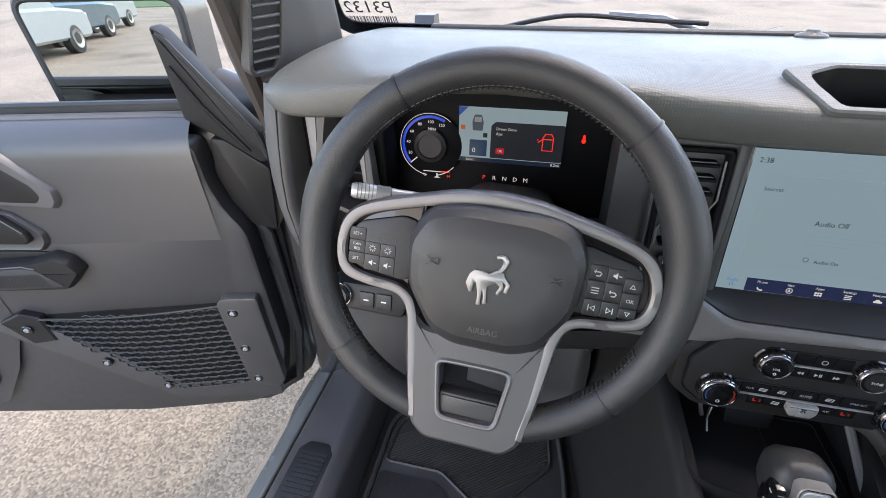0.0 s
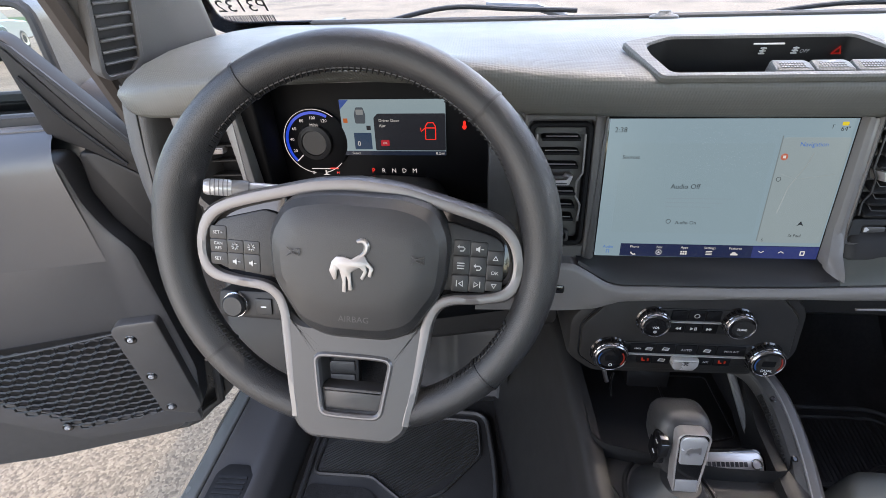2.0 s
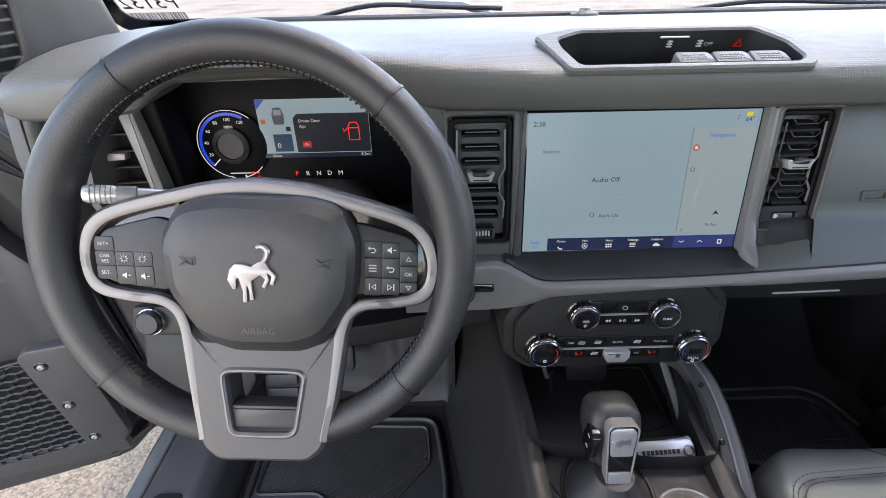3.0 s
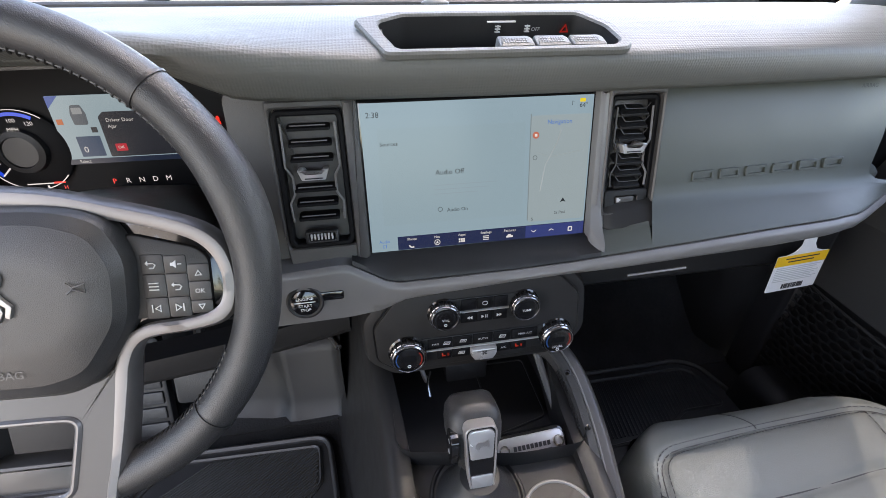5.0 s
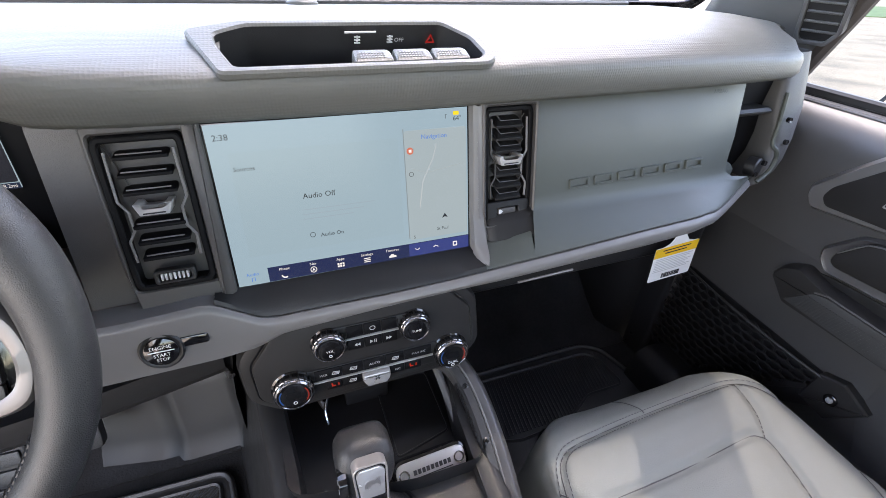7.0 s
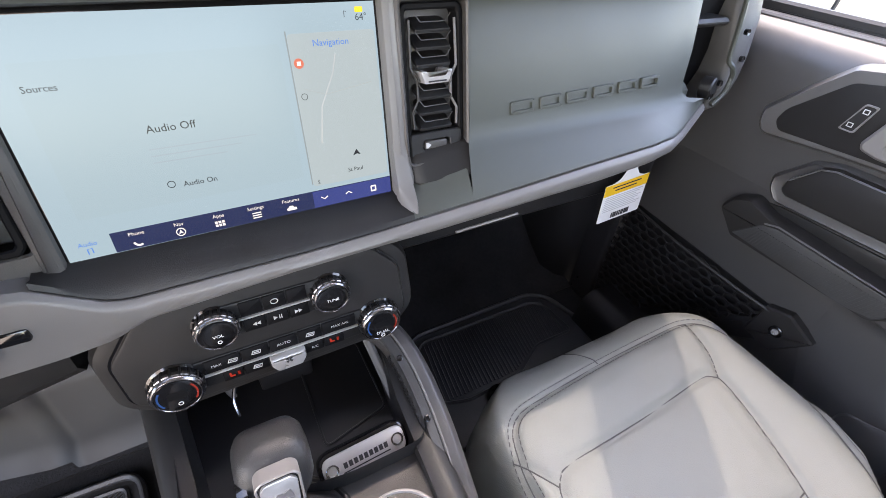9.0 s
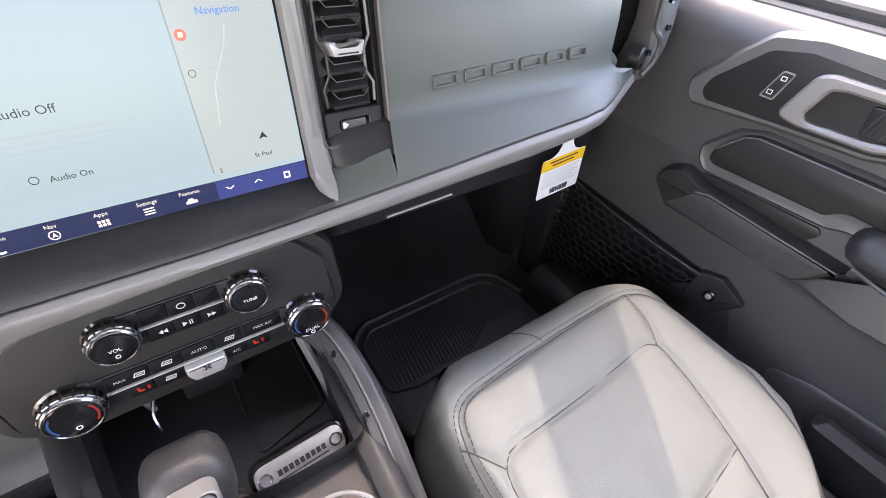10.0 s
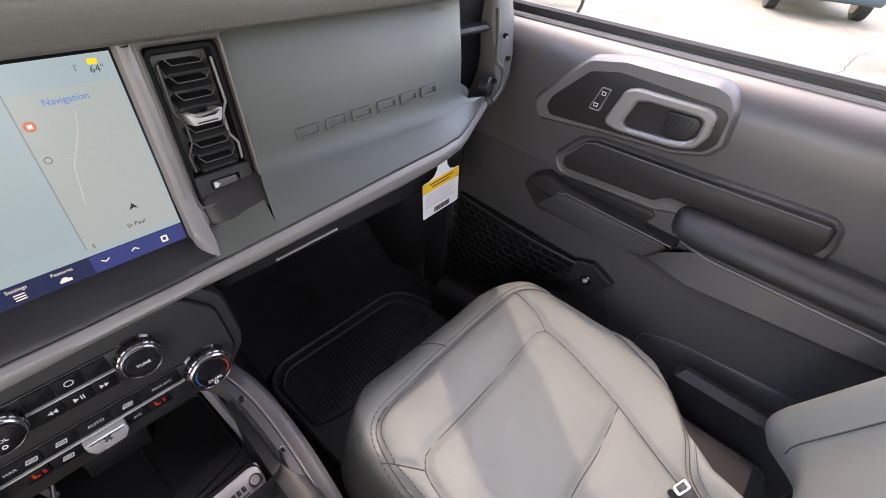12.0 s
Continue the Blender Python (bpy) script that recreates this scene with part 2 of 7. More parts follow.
def loft(path, profile, up=(0, 0, 1), scale=None, bm=None):
    """A bar of one section carried along a path; the section's first axis lies across the path, its second one up."""
    bm = bm or bmesh.new()
    path = [Vector(p) for p in path]
    rings = []
    for i, p in enumerate(path):
        t = (path[min(i + 1, len(path) - 1)] - path[max(i - 1, 0)]).normalized()
        a = t.cross(Vector(up)).normalized()
        q = a.cross(t)
        k = scale[i] if scale else 1.0
        rings.append([bm.verts.new(p + (a * x + q * y) * k) for x, y in profile])
    n = len(profile)
    for r0, r1 in zip(rings, rings[1:]):
        for j in range(n):
            bm.faces.new((r0[j], r0[(j + 1) % n], r1[(j + 1) % n], r1[j]))
    bm.faces.new(rings[0][::-1])
    bm.faces.new(rings[-1])
    return bm


def T(x, y, z=0.0):
    return Matrix.Translation((x, y, z))


def lerp(a, b, t):
    return a + (b - a) * t

# ---- the car's shell: floor, sills, pillars, roof, windscreen ----
FLOOR = 0.60


def shell():
    floor = part("floor", box((-0.70, -1.9, FLOOR - 0.06), (0.70, 0.46, FLOOR), 0.0), CARPET)
    tagged(floor, "black carpeted cabin floor of the car", "floor", kind="structure")
    # toe board and bulkhead under the dashboard
    rows = []
    for x in (-0.70, -0.35, 0.0, 0.35, 0.70):
        rows.append([(x, 0.16, FLOOR + 0.004), (x, 0.24, FLOOR + 0.03), (x, 0.40, FLOOR + 0.22), (x, 0.44, 0.95), (x, 0.44, 1.30)])
    tagged(part("bulkhead", sheet(rows, -0.02), CARPET), "black carpeted bulkhead and toe board in the footwells", "bulkhead", kind="structure")
    for s in (-1, 1):
        # kick panel beside the footwell
        k = frame_m((s * 0.70, 0, 0), (0, 1, 0), (0, 0, 1))
        o = rounded([(0.10, FLOOR), (0.46, FLOOR), (0.46, 1.28), (0.20, 1.28), (0.14, 0.95)], 0.03)
        kick = slab(o, 0.0, 0.03 * s, k, 0.006)
        if s > 0:
            # on the passenger's side it curves out into the doorway
            kick = sheet([[(x, y, z) for z in (FLOOR - 0.02, 0.70, 0.80, 0.95, 1.10)] for x, y in ((0.735, 0.195), (0.712, 0.200), (0.692, 0.215), (0.676, 0.24), (0.664, 0.28), (0.655, 0.34), (0.655, 0.46))], 0.02)
        tagged(part("kick_panel", kick, BLACK), "black plastic kick panel at the side of the footwell", "kick panel", kind="structure")
        # sill
        sill = thing("sill", "grey sill trim with a ribbed step plate in the doorway", "sill", kind="structure")
        m = frame_m((0, 0, 0), (1, 0, 0), (0, 0, 1))
        if s < 0:
            prof = [(-0.62, FLOOR + 0.0), (-0.635, FLOOR + 0.075), (-0.665, FLOOR + 0.09), (-0.745, FLOOR + 0.075), (-0.765, FLOOR + 0.06), (-0.77, FLOOR - 0.08), (-0.62, FLOOR - 0.08)]
        else:
            prof = [(0.62, FLOOR + 0.0), (0.635, FLOOR + 0.075), (0.665, FLOOR + 0.09), (0.745, FLOOR + 0.075), (0.765, FLOOR + 0.06), (0.77, FLOOR - 0.08), (0.62, FLOOR - 0.08)]
        # the passenger's trim is in black: that side's shade is in the colour
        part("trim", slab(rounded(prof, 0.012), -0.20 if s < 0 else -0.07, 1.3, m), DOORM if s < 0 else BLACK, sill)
        o2 = [(s * 0.77, FLOOR + 0.055), (s * 0.80, FLOOR + 0.05), (s * 0.835, FLOOR + 0.01), (s * 0.835, FLOOR - 0.16), (s * 0.77, FLOOR - 0.16)]
        part("painted_edge", slab(rounded(o2, 0.008), -0.30, 1.3, m), PAINT, sill, "pale grey painted outer edge")
        pm = frame_m((s * 0.70, -0.14, FLOOR + 0.0845), (1, 0, 0), (0, 1, 0))
        part("step_plate", slab(rounded([(-0.035, -0.2), (0.035, -0.2), (0.035, 0.05), (0.02, 0.068), (-0.02, 0.068), (-0.035, 0.05)], 0.006), -0.012, 0.004, pm, 0.002), BLACK, sill, "black ribbed step plate")
        bm = bmesh.new()
        for i in range(26):
            v = -0.19 + i * 0.0092
            box((-0.026, v, 0.0035), (0.026, v + 0.0045, 0.006), 0.0, pm, bm)
        part("rib", bm, BLACK, sill)
        tagged(sill.children[-1], kind="stuff")
        # A pillar with its trim: a section carried up along the rake
        pil = thing("pillar", "grey plastic trimmed windscreen pillar with a slatted vent", "pillar", kind="structure")
        sec = [(0.775, 0.048), (0.744, 0.036), (0.724, 0.046), (0.704, 0.098), (0.690, 0.150), (0.684, 0.226), (0.702, 0.256), (0.770, 0.20)]
        sec = rounded(sec, 0.012, 3)
        lean = Vector((-s * 0.17, -0.50, 1.0))
        bm = bmesh.new()
        rings = []
        for z in (1.16, 1.30, 1.36, 1.45, 1.60, 1.72, 1.84):
            k = 1.0 - 0.28 * max(0.0, (z - 1.36) / 0.48)
            rings.append([bm.verts.new(Vector((s * (0.72 + (p.x - 0.72) * k), 0.13 + (p.y - 0.13) * k, z)) + Vector((lean.x * max(-0.05, z - 1.36), lean.y * (z - 1.36), 0))) for p in sec])
        for r0, r1 in zip(rings, rings[1:]):
            for i in range(len(sec)):
                bm.faces.new((r0[i], r0[(i + 1) % len(sec)], r1[(i + 1) % len(sec)], r1[i]))
        bm.faces.new(rings[0][::-1])
        bm.faces.new(rings[-1])
        part("trim", bm, PILLAR, pil)
        strip = [Vector((s * 0.743, 0.038, 1.36)) + lean * t for t in (-0.12, 0.0, 0.2, 0.46)]
        part("edge_strip", tube(strip, [0.013, 0.013, 0.012, 0.010], 8), BROWN, pil, "brown-grey rubber edge strip")
        vm = frame_m(Vector((s * 0.7125, 0.069, 1.36)) + lean * 0.045, (-s * 0.27, 0.95, 0.0) if s < 0 else (0.27, -0.95, 0.0), lean)
        if s < 0:
            vm = frame_m(Vector((s * 0.7125, 0.069, 1.36)) + lean * 0.045, (0.27, 0.95, 0.0), lean)
        o = rounded([(-0.020, -0.062), (0.012, -0.062), (0.024, -0.046), (0.024, 0.10), (-0.024, 0.10), (-0.024, -0.056)], 0.003)
        part("vent_frame", ring(shrink(o, -0.006), o, -0.01, 0.005, vm, 0.001), PILLAR, pil)
        part("vent_back", slab(o, -0.012, 0.0005, vm), BLACK, pil, "black recess of the vent")
        for i in range(11):
            v = -0.050 + i * 0.0135
            part("slat", box((-0.0225, v, 0.0), (0.0225, v + 0.0030, 0.0045), 0.0008, vm), PILLAR, pil)
        hp = part("hinge_pillar", box((min(s * 0.715, s * 0.80), 0.115, 0.50), (max(s * 0.715, s * 0.80), 0.36, 1.24), 0.012), DARKP)
        tagged(hp, "dark painted hinge pillar in the doorway", "pillar", kind="structure")
        # side of the roof and rear pillars
        rp = part("roof_side", box((s * 0.66 - 0.05, -2.3, 1.78), (s * 0.66 + 0.05, -0.13, 1.86), 0.02), PILLAR)
        tagged(rp, "grey trimmed roof rail over the door", "roof rail", kind="structure")
        bp = part("pillar_rear", box((s * 0.72 - 0.06, -1.02, 0.5), (s * 0.72 + 0.06, -0.82, 1.80), 0.02), PILLAR)
        tagged(bp, "grey trimmed pillar behind the front door", "pillar", kind="structure")
        q = part("side_panel", box((s * 0.76 - 0.04, -2.3, 0.5), (s * 0.76 + 0.04, -1.02, 1.25), 0.02), DOORM)
        tagged(q, "dark grey trimmed side panel of the rear cabin", "side panel", kind="structure")
    roof = part("roof", box((-0.64, -2.3, 1.83), (0.64, -0.10, 1.87), 0.01), HEADL)
    tagged(roof, "pale grey cloth headliner under the roof", "roof", kind="structure")
    hd = part("windscreen_header", box((-0.64, -0.16, 1.80), (0.64, -0.08, 1.85), 0.015), PILLAR)
    tagged(hd, "grey trim over the windscreen", "header", kind="structure")
    back = part("wall_rear", box((-0.8, -2.36, 0.5), (0.8, -2.30, 1.15), 0.01), DOORM)
    tagged(back, "dark grey tailgate trim closing the cabin", "tailgate", kind="structure")
    # windscreen
    wm = frame_m((0, 0.302, 1.350), (1, 0, 0), (0, -0.40, 0.47))
    o = rounded([(-0.735, 0.0), (0.735, 0.0), (0.66, 0.62), (-0.66, 0.62)], 0.07, 6)
    ws = thing("windscreen", "clear windscreen with a black printed border", "windscreen", kind="structure")
    g = part("glass", slab(o, 0.0, 0.005, wm), clear("windscreen glass"), ws)
    g.visible_shadow = False
    part("border", ring(shrink(o, -0.004), shrink(o, 0.028), -0.003, -0.0005, wm), GLOSS, ws, "black printed border")
    st = thing("stock_label", "clear label with a reversed stock number on the windscreen", "label")
    sm = wm @ T(-0.652, 0.060, -0.002)
    writing("P3132", 0.034, sm @ Matrix.Scale(-1, 4, (1, 0, 0)), INK, st, name="lettering")
    bm = bmesh.new()
    rng = random.Random(4)
    u = -0.045
    while u < 0.045:
        wdt = rng.choice((0.0008, 0.0016, 0.0024))
        slab(rect(u, u + wdt, -0.042, -0.018), -0.0003, 0.0003, sm, 0, bm)
        u += wdt + rng.choice((0.001, 0.002))
    tagged(part("barcode", bm, INK, st), kind="stuff")


shell()

# ---- dashboard ----
FM = frame_m((0, 0, 1.30), (1, 0, 0), (0, 0.2079, 0.9781))     # plane of the centre fascia


def at_x(keys, x):
    if x <= keys[0][0]:
        return keys[0][1]
    for (a, p), (b, q) in zip(keys, keys[1:]):
        if x <= b:
            t = (x - a) / (b - a)
            return lerp(p, q, t)
    return keys[-1][1]


# the brow's lower edge along the car's width
BROW = [(-0.70, 1.312), (-0.62, 1.312), (-0.535, 1.318), (-0.495, 1.346), (-0.40, 1.350), (-0.30, 1.345), (-0.235, 1.316), (-0.18, 1.313), (0.0, 1.311), (0.20, 1.311), (0.45, 1.313), (0.66, 1.318)]
BTOP = [(-0.70, 1.340), (-0.62, 1.352), (-0.45, 1.374), (-0.33, 1.374), (-0.21, 1.360), (-0.12, 1.354), (0.20, 1.352), (0.45, 1.350), (0.60, 1.346), (0.66, 1.334)]
TRAY = (-0.118, 0.134)
# the rail below the screen: how far it stands out, its upper and its lower edge
LIP_Y = [(-0.275, -0.055), (-0.16, -0.055), (-0.107, -0.062), (0.20, -0.0765), (0.435, -0.087), (0.47, -0.083), (0.50, -0.071), (0.608, -0.019)]
LIP_TOP = [(-0.275, 1.140), (-0.225, 1.1405), (-0.165, 1.1445), (-0.155, 1.143), (-0.116, 1.120), (-0.10, 1.1165), (0.03, 1.122), (0.10, 1.127), (0.25, 1.142), (0.35, 1.153), (0.45, 1.1625), (0.54, 1.163), (0.608, 1.163)]
LIP_BOTTOM = [(-0.275, 1.060), (-0.16, 1.063), (-0.123, 1.072), (-0.095, 1.087), (0.03, 1.100), (0.10, 1.105), (0.16, 1.108), (0.28, 1.118), (0.36, 1.124), (0.47, 1.138), (0.54, 1.142), (0.608, 1.149)]


YTOP = [(-0.70, -0.030), (-0.60, -0.040), (-0.50, -0.052), (-0.30, -0.052), (-0.20, -0.046), (0.14, -0.048), (0.25, -0.040), (0.62, -0.034), (0.66, -0.02)]


def pad_row(x):
    zb, zt, yt = at_x(BROW, x), at_x(BTOP, x), at_x(YTOP, x)
    end = max(0.0, (abs(x + 0.01) - 0.60) / 0.08)
    e2 = end * end
    back = 0.292 - 0.05 * e2
    f = -0.036 + 0.008 * e2
    pts = [(back, 1.366 - 0.012 * e2), (0.20, 1.372 - 0.014 * e2), (0.12, 1.3745 - 0.016 * e2), (0.060, 1.3735 - 0.016 * e2), (0.027, lerp(zt, 1.372, 0.84) - 0.01 * e2), (-0.012, lerp(zt, 1.372, 0.45) - 0.006 * e2), (yt + 0.012, zt + 0.001), (yt + 0.004, zt - 0.003), (yt, zt - 0.010), (lerp(yt, f, 0.6), lerp(zt, zb, 0.66)), (f, zb + 0.005), (f + 0.004, zb), (f + 0.02, zb + 0.002), (0.06, zb + 0.004)]
    k = math.sqrt(max(0.04, 1 - (max(0.0, abs(x) - 0.645) / 0.056) ** 2))
    turn = max(0.0, (x - 0.545) / 0.116) ** 2.6
    return [Vector((x, y + (1 - k) * 0.05 * (y < 0.02) + turn * 0.085 * max(0.0, min(1.0, (0.06 - y) / 0.06)), 1.334 + (z - 1.334) * k)) for y, z in pts]


def dashboard():
    d = thing("dashboard", "grey and charcoal moulded dashboard across the cabin", "dashboard")
    xs = [-0.70, -0.6975, -0.693] + [-0.688 + i * 0.0155 for i in range(int((TRAY[0] + 0.688) / 0.0155) + 1)]
    xs += [TRAY[0], -0.1, -0.06, -0.03, 0, 0.03, 0.06, 0.1, TRAY[1]]
    xs += [TRAY[1] + (i + 1) * 0.0155 for i in range(34)]
    bm = sheet([pad_row(x) for x in xs])
    gone = [fc for fc in bm.faces if TRAY[0] + 0.012 < fc.calc_center_median().x < TRAY[1] - 0.012 and -0.032 < fc.calc_center_median().y < 0.022 and fc.calc_center_median().z > 1.34]
    bmesh.ops.delete(bm, geom=gone, context="FACES")
    part("top_pad", bm, PAD, d, "pale grey grained top pad", smooth=60)
    # stowage tray let into the top, in a raised surround
    tm = frame_m((0.008, -0.010, 1.3640), (1, 0, 0), (0, 0.951, 0.31))
    out = rounded([(-0.110, -0.039), (0.122, -0.039), (0.132, -0.028), (0.128, 0.012), (0.105, 0.044), (-0.092, 0.044), (-0.135, 0.030), (-0.131, 0.018)], 0.006)
    inn = rounded([(-0.098, -0.030), (0.112, -0.030), (0.121, -0.022), (0.117, 0.008), (0.096, 0.036), (-0.086, 0.036), (-0.112, 0.022), (-0.110, 0.004)], 0.006)
    part("tray_surround", ring(out, inn, -0.003, 0.0032, tm, 0.002), PAD, d, "grey surround of the stowage tray")
    t = part("tray", levels([(inn, 0.001), (shrink(inn, 0.003), -0.038), (shrink(inn, 0.005), -0.040)], tm, cap0=False), BLACK, d, "black rubber floor of the stowage tray")
    # three switches at the tray's passenger side
    for i in range(3):
        u = -0.003 + i * 0.0365
        o = rounded([(u, -0.029), (u + 0.0355, -0.029), (u + 0.0355, -0.014), (u + 0.032, -0.009), (u + 0.001, -0.009)], 0.003)
        sw = part("switch", slab(o, -0.030, 0.0030, tm, 0.003), PAD, d, "grey knurled rocker switch")
        bm = bmesh.new()
        for a in range(9):
            for b in range(3):
                box((u + 0.006 + a * 0.0026, -0.025 + b * 0.0035, 0.0025), (u + 0.0076 + a * 0.0026, -0.0232 + b * 0.0035, 0.0036), 0.0, tm, bm)
        part("knurl", bm, RAIL, sw)
        tagged(sw.children[-1], kind="stuff")
    # symbols on the tray's back wall
    wm = tm @ Matrix(((1, 0, 0, 0), (0, 0, -1, 0.0318), (0, 1, 0, -0.013), (0, 0, 0, 1)))
    o = [Vector((0.081, -0.002)), Vector((0.091, -0.002)), Vector((0.086, 0.007))]
    part("hazard_sign", ring(o, shrink(o, 0.0011), -0.001, 0.0008, wm), glow("hazard red", (0.5, 0.02, 0.015), 0.5), d, "red warning triangle")
    writing("OFF", 0.0055, wm @ T(0.053, 0.002, 0.001), PRINT, d)
    for u in (0.012, 0.044):
        bm = bmesh.new()
        for a in range(3):
            slab(rect(u - 0.0028, u + 0.0028, -0.001 + a * 0.0028, -0.0001 + a * 0.0028), -0.001, 0.0008, wm, 0, bm)
        slab(rect(u - 0.0007, u + 0.0007, -0.001, 0.006), -0.001, 0.0009, wm, 0, bm)
        part("symbol", bm, PRINT, d)
    part("tray_mark", slab(rect(0.0, 0.030, 0.0092, 0.0104), -0.001, 0.0008, wm), PRINT, d)
    # light sensor near the glass
    part("sensor_dome", lathe([(0.019, -0.004), (0.019, 0.002), (0.017, 0.004), (0.010, 0.006), (0.007, 0.010), (0.0, 0.0105)][:-1] + [(0.001, 0.0105)], T(-0.005, 0.262, 1.3685) @ Matrix.Diagonal((1.1, 0.7, 1, 1))), PAD, d, "pale light sensor dome")
    part("defrost_grille", box((-0.55, 0.276, 1.362), (0.55, 0.286, 1.3735), 0.003), FASCIA, d, "narrow dark defroster slot")

    # centre fascia and its lower rail
    fas = rounded([(-0.262, 0.015), (-0.262, -0.18), (-0.15, -0.205), (0.15, -0.21), (0.235, -0.19), (0.235, 0.015)], 0.01)
    part("fascia", slab(fas, -0.08, -0.012, FM), FASCIA, d, "charcoal centre fascia")
    # black shelf below the screen, down to the rail's edge
    rows = []
    for i in range(32):
        x = lerp(-0.152, 0.146, i / 31)
        yl, zt = at_x(LIP_Y, x), at_x(LIP_TOP, x)
        rows.append([Vector((x, -0.010, 1.150)), Vector((x, -0.0335, 1.1415)), Vector((x, lerp(-0.0335, yl, 0.5), lerp(1.1415, zt, 0.42))), Vector((x, yl + 0.004, zt + 0.0035)), Vector((x, yl + 0.002, zt - 0.001)), Vector((x, yl + 0.006, zt - 0.008))])
    part("screen_shelf", sheet(rows), BLACK, d, "black shelf under the screen", smooth=50)
    for u0, u1, ww in ((-0.146, -0.131, 0.006),):
        part("screen_cheek", slab(rounded([(u0, 0.006), (u1, 0.006), (u1, -0.17), (u0, -0.17)][::-1], 0.004), -0.03, ww, FM, 0.004), FASCIA, d)
    part("screen_cheek", slab(rounded([(0.131, 0.006), (0.131, -0.166), (0.136, -0.176), (0.148, -0.174), (0.154, -0.164), (0.152, -0.150), (0.146, -0.120), (0.144, 0.006)], 0.004), -0.03, 0.011, FM, 0.005), RAIL, d, "grey upright beside the screen")

    # its foot flares out to the rail
    rows = []
    for z, ys, xs in ((1.199, (-0.018, -0.0290, -0.0305, -0.0290, -0.016), (0.1306, 0.1316, 0.1375, 0.1435, 0.1455)), (1.172, (-0.028, -0.0385, -0.0395, -0.0385, -0.027), (0.1306, 0.1316, 0.1385, 0.1450, 0.1475)), (1.155, (-0.034, -0.0455, -0.0470, -0.0465, -0.036), (0.1306, 0.1316, 0.1385, 0.1460, 0.1485)),
                      (1.145, (-0.040, -0.0500, -0.0555, -0.0570, -0.048), (0.1306, 0.1316, 0.1385, 0.1455, 0.1475)), (1.1395, (-0.046, -0.0530, -0.0620, -0.0660, -0.062), (0.1306, 0.1316, 0.1375, 0.1430, 0.1450)), (1.1345, (-0.050, -0.0550, -0.0660, -0.0710, -0.070), (0.1306, 0.1316, 0.1365, 0.1405, 0.1420))):
        rows.append([Vector((x, y, z)) for x, y in zip(xs, ys)])
    part("cheek_foot", sheet(rows), RAIL, d, "grey flared foot of the upright", smooth=60)

    # one rail from the start button to the end of the glovebox ledge
    rows = []
    for i in range(90):
        x = lerp(-0.275, 0.608, i / 89)
        yl, zt, zb = at_x(LIP_Y, x), at_x(LIP_TOP, x), at_x(LIP_BOTTOM, x)
        rows.append([Vector((x, yl + 0.03, zt - 0.004)), Vector((x, yl + 0.006, zt - 0.0035)), Vector((x, yl + 0.001, zt - 0.0030)), Vector((x, yl - 0.003, zt - 0.0065)), Vector((x, yl - 0.0045, zt - 0.011)), Vector((x, yl - 0.002, lerp(zt, zb, 0.75))), Vector((x, yl + 0.001, zb + 0.003)), Vector((x, yl + 0.005, zb)), Vector((x, yl + 0.06, zb + 0.002))])
    part("rail", sheet(rows), RAIL, d, "mid grey rail under the screen and glovebox ledge", smooth=40)
    # passenger panel, folded into a ledge above the rail
    ends = [0.552, 0.549, 0.538, 0.530, 0.531, 0.545, 0.580, 0.604, 0.606]
    rows = []
    for i in range(40):
        f = i / 39
        row = []
        for k, (y, z) in enumerate([(0.012, 1.322), (-0.004, 1.300), (-0.024, 1.235), (-0.0325, 1.200), (-0.0355, 1.189), (-0.040, 1.181), (-0.047, 1.176)]):
            x = lerp((0.2125, 0.2125, 0.2125, 0.2125, 0.2115, 0.209, 0.206)[k], ends[k], f)
            e = max(0.0, (x - 0.44) / 0.16)
            row.append(Vector((x, y + 0.02 * e * e, z)))
        for k in (7, 8):
            x = lerp(0.200, ends[k], f)
            yl, zt = at_x(LIP_Y, x), at_x(LIP_TOP, x)
            row.append(Vector((x, yl + (0.004 if k == 7 else 0.0015), zt + (0.0035 if k == 7 else 0.0))))
        row.append(row[-1] + Vector((0, 0.005, -0.004)))
        rows.append(row)
    part("glove_panel", sheet(rows), GLOVE, d, "green-grey satin panel over the glovebox", smooth=50)
    rows = []
    for i in range(13):
        f = i / 12
        x = lerp(0.1375, 0.2005, f)
        yl, zt = at_x(LIP_Y, x), at_x(LIP_TOP, x)
        back, lip = Vector((x, lerp(-0.042, -0.056, f), lerp(1.147, 1.1615, f))), Vector((x, yl + 0.004, zt + 0.0035))
        rows.append([back + Vector((0, 0.02, 0.002)), back, back.lerp(lip, 0.33), back.lerp(lip, 0.67), lip, Vector((x, yl + 0.0015, zt)), Vector((x, yl + 0.0065, zt - 0.004))])
    part("ledge_end_piece", sheet(rows), GLOVE, d, smooth=50)
    # pale scoop where the panel ends
    sm = frame_m((0.548, -0.018, 1.182), (1, 0.35, 0), (0, 0.15, 1))
    part("scoop", levels([(rounded([(-0.022, 0.026), (0.026, 0.004), (0.024, -0.008), (0.006, -0.026), (-0.008, -0.020), (-0.022, -0.002)], 0.008), -0.016), (rounded([(-0.021, 0.025), (0.025, 0.004), (0.023, -0.008), (0.006, -0.025), (-0.008, -0.019), (-0.021, -0.002)], 0.008), -0.003), (rounded([(-0.018, 0.004), (0.021, 0.0), (0.018, -0.006), (0.006, -0.021), (-0.006, -0.016), (-0.017, -0.002)], 0.005), 0.002)], sm), GLOVE, d, "pale scooped end of the ledge")
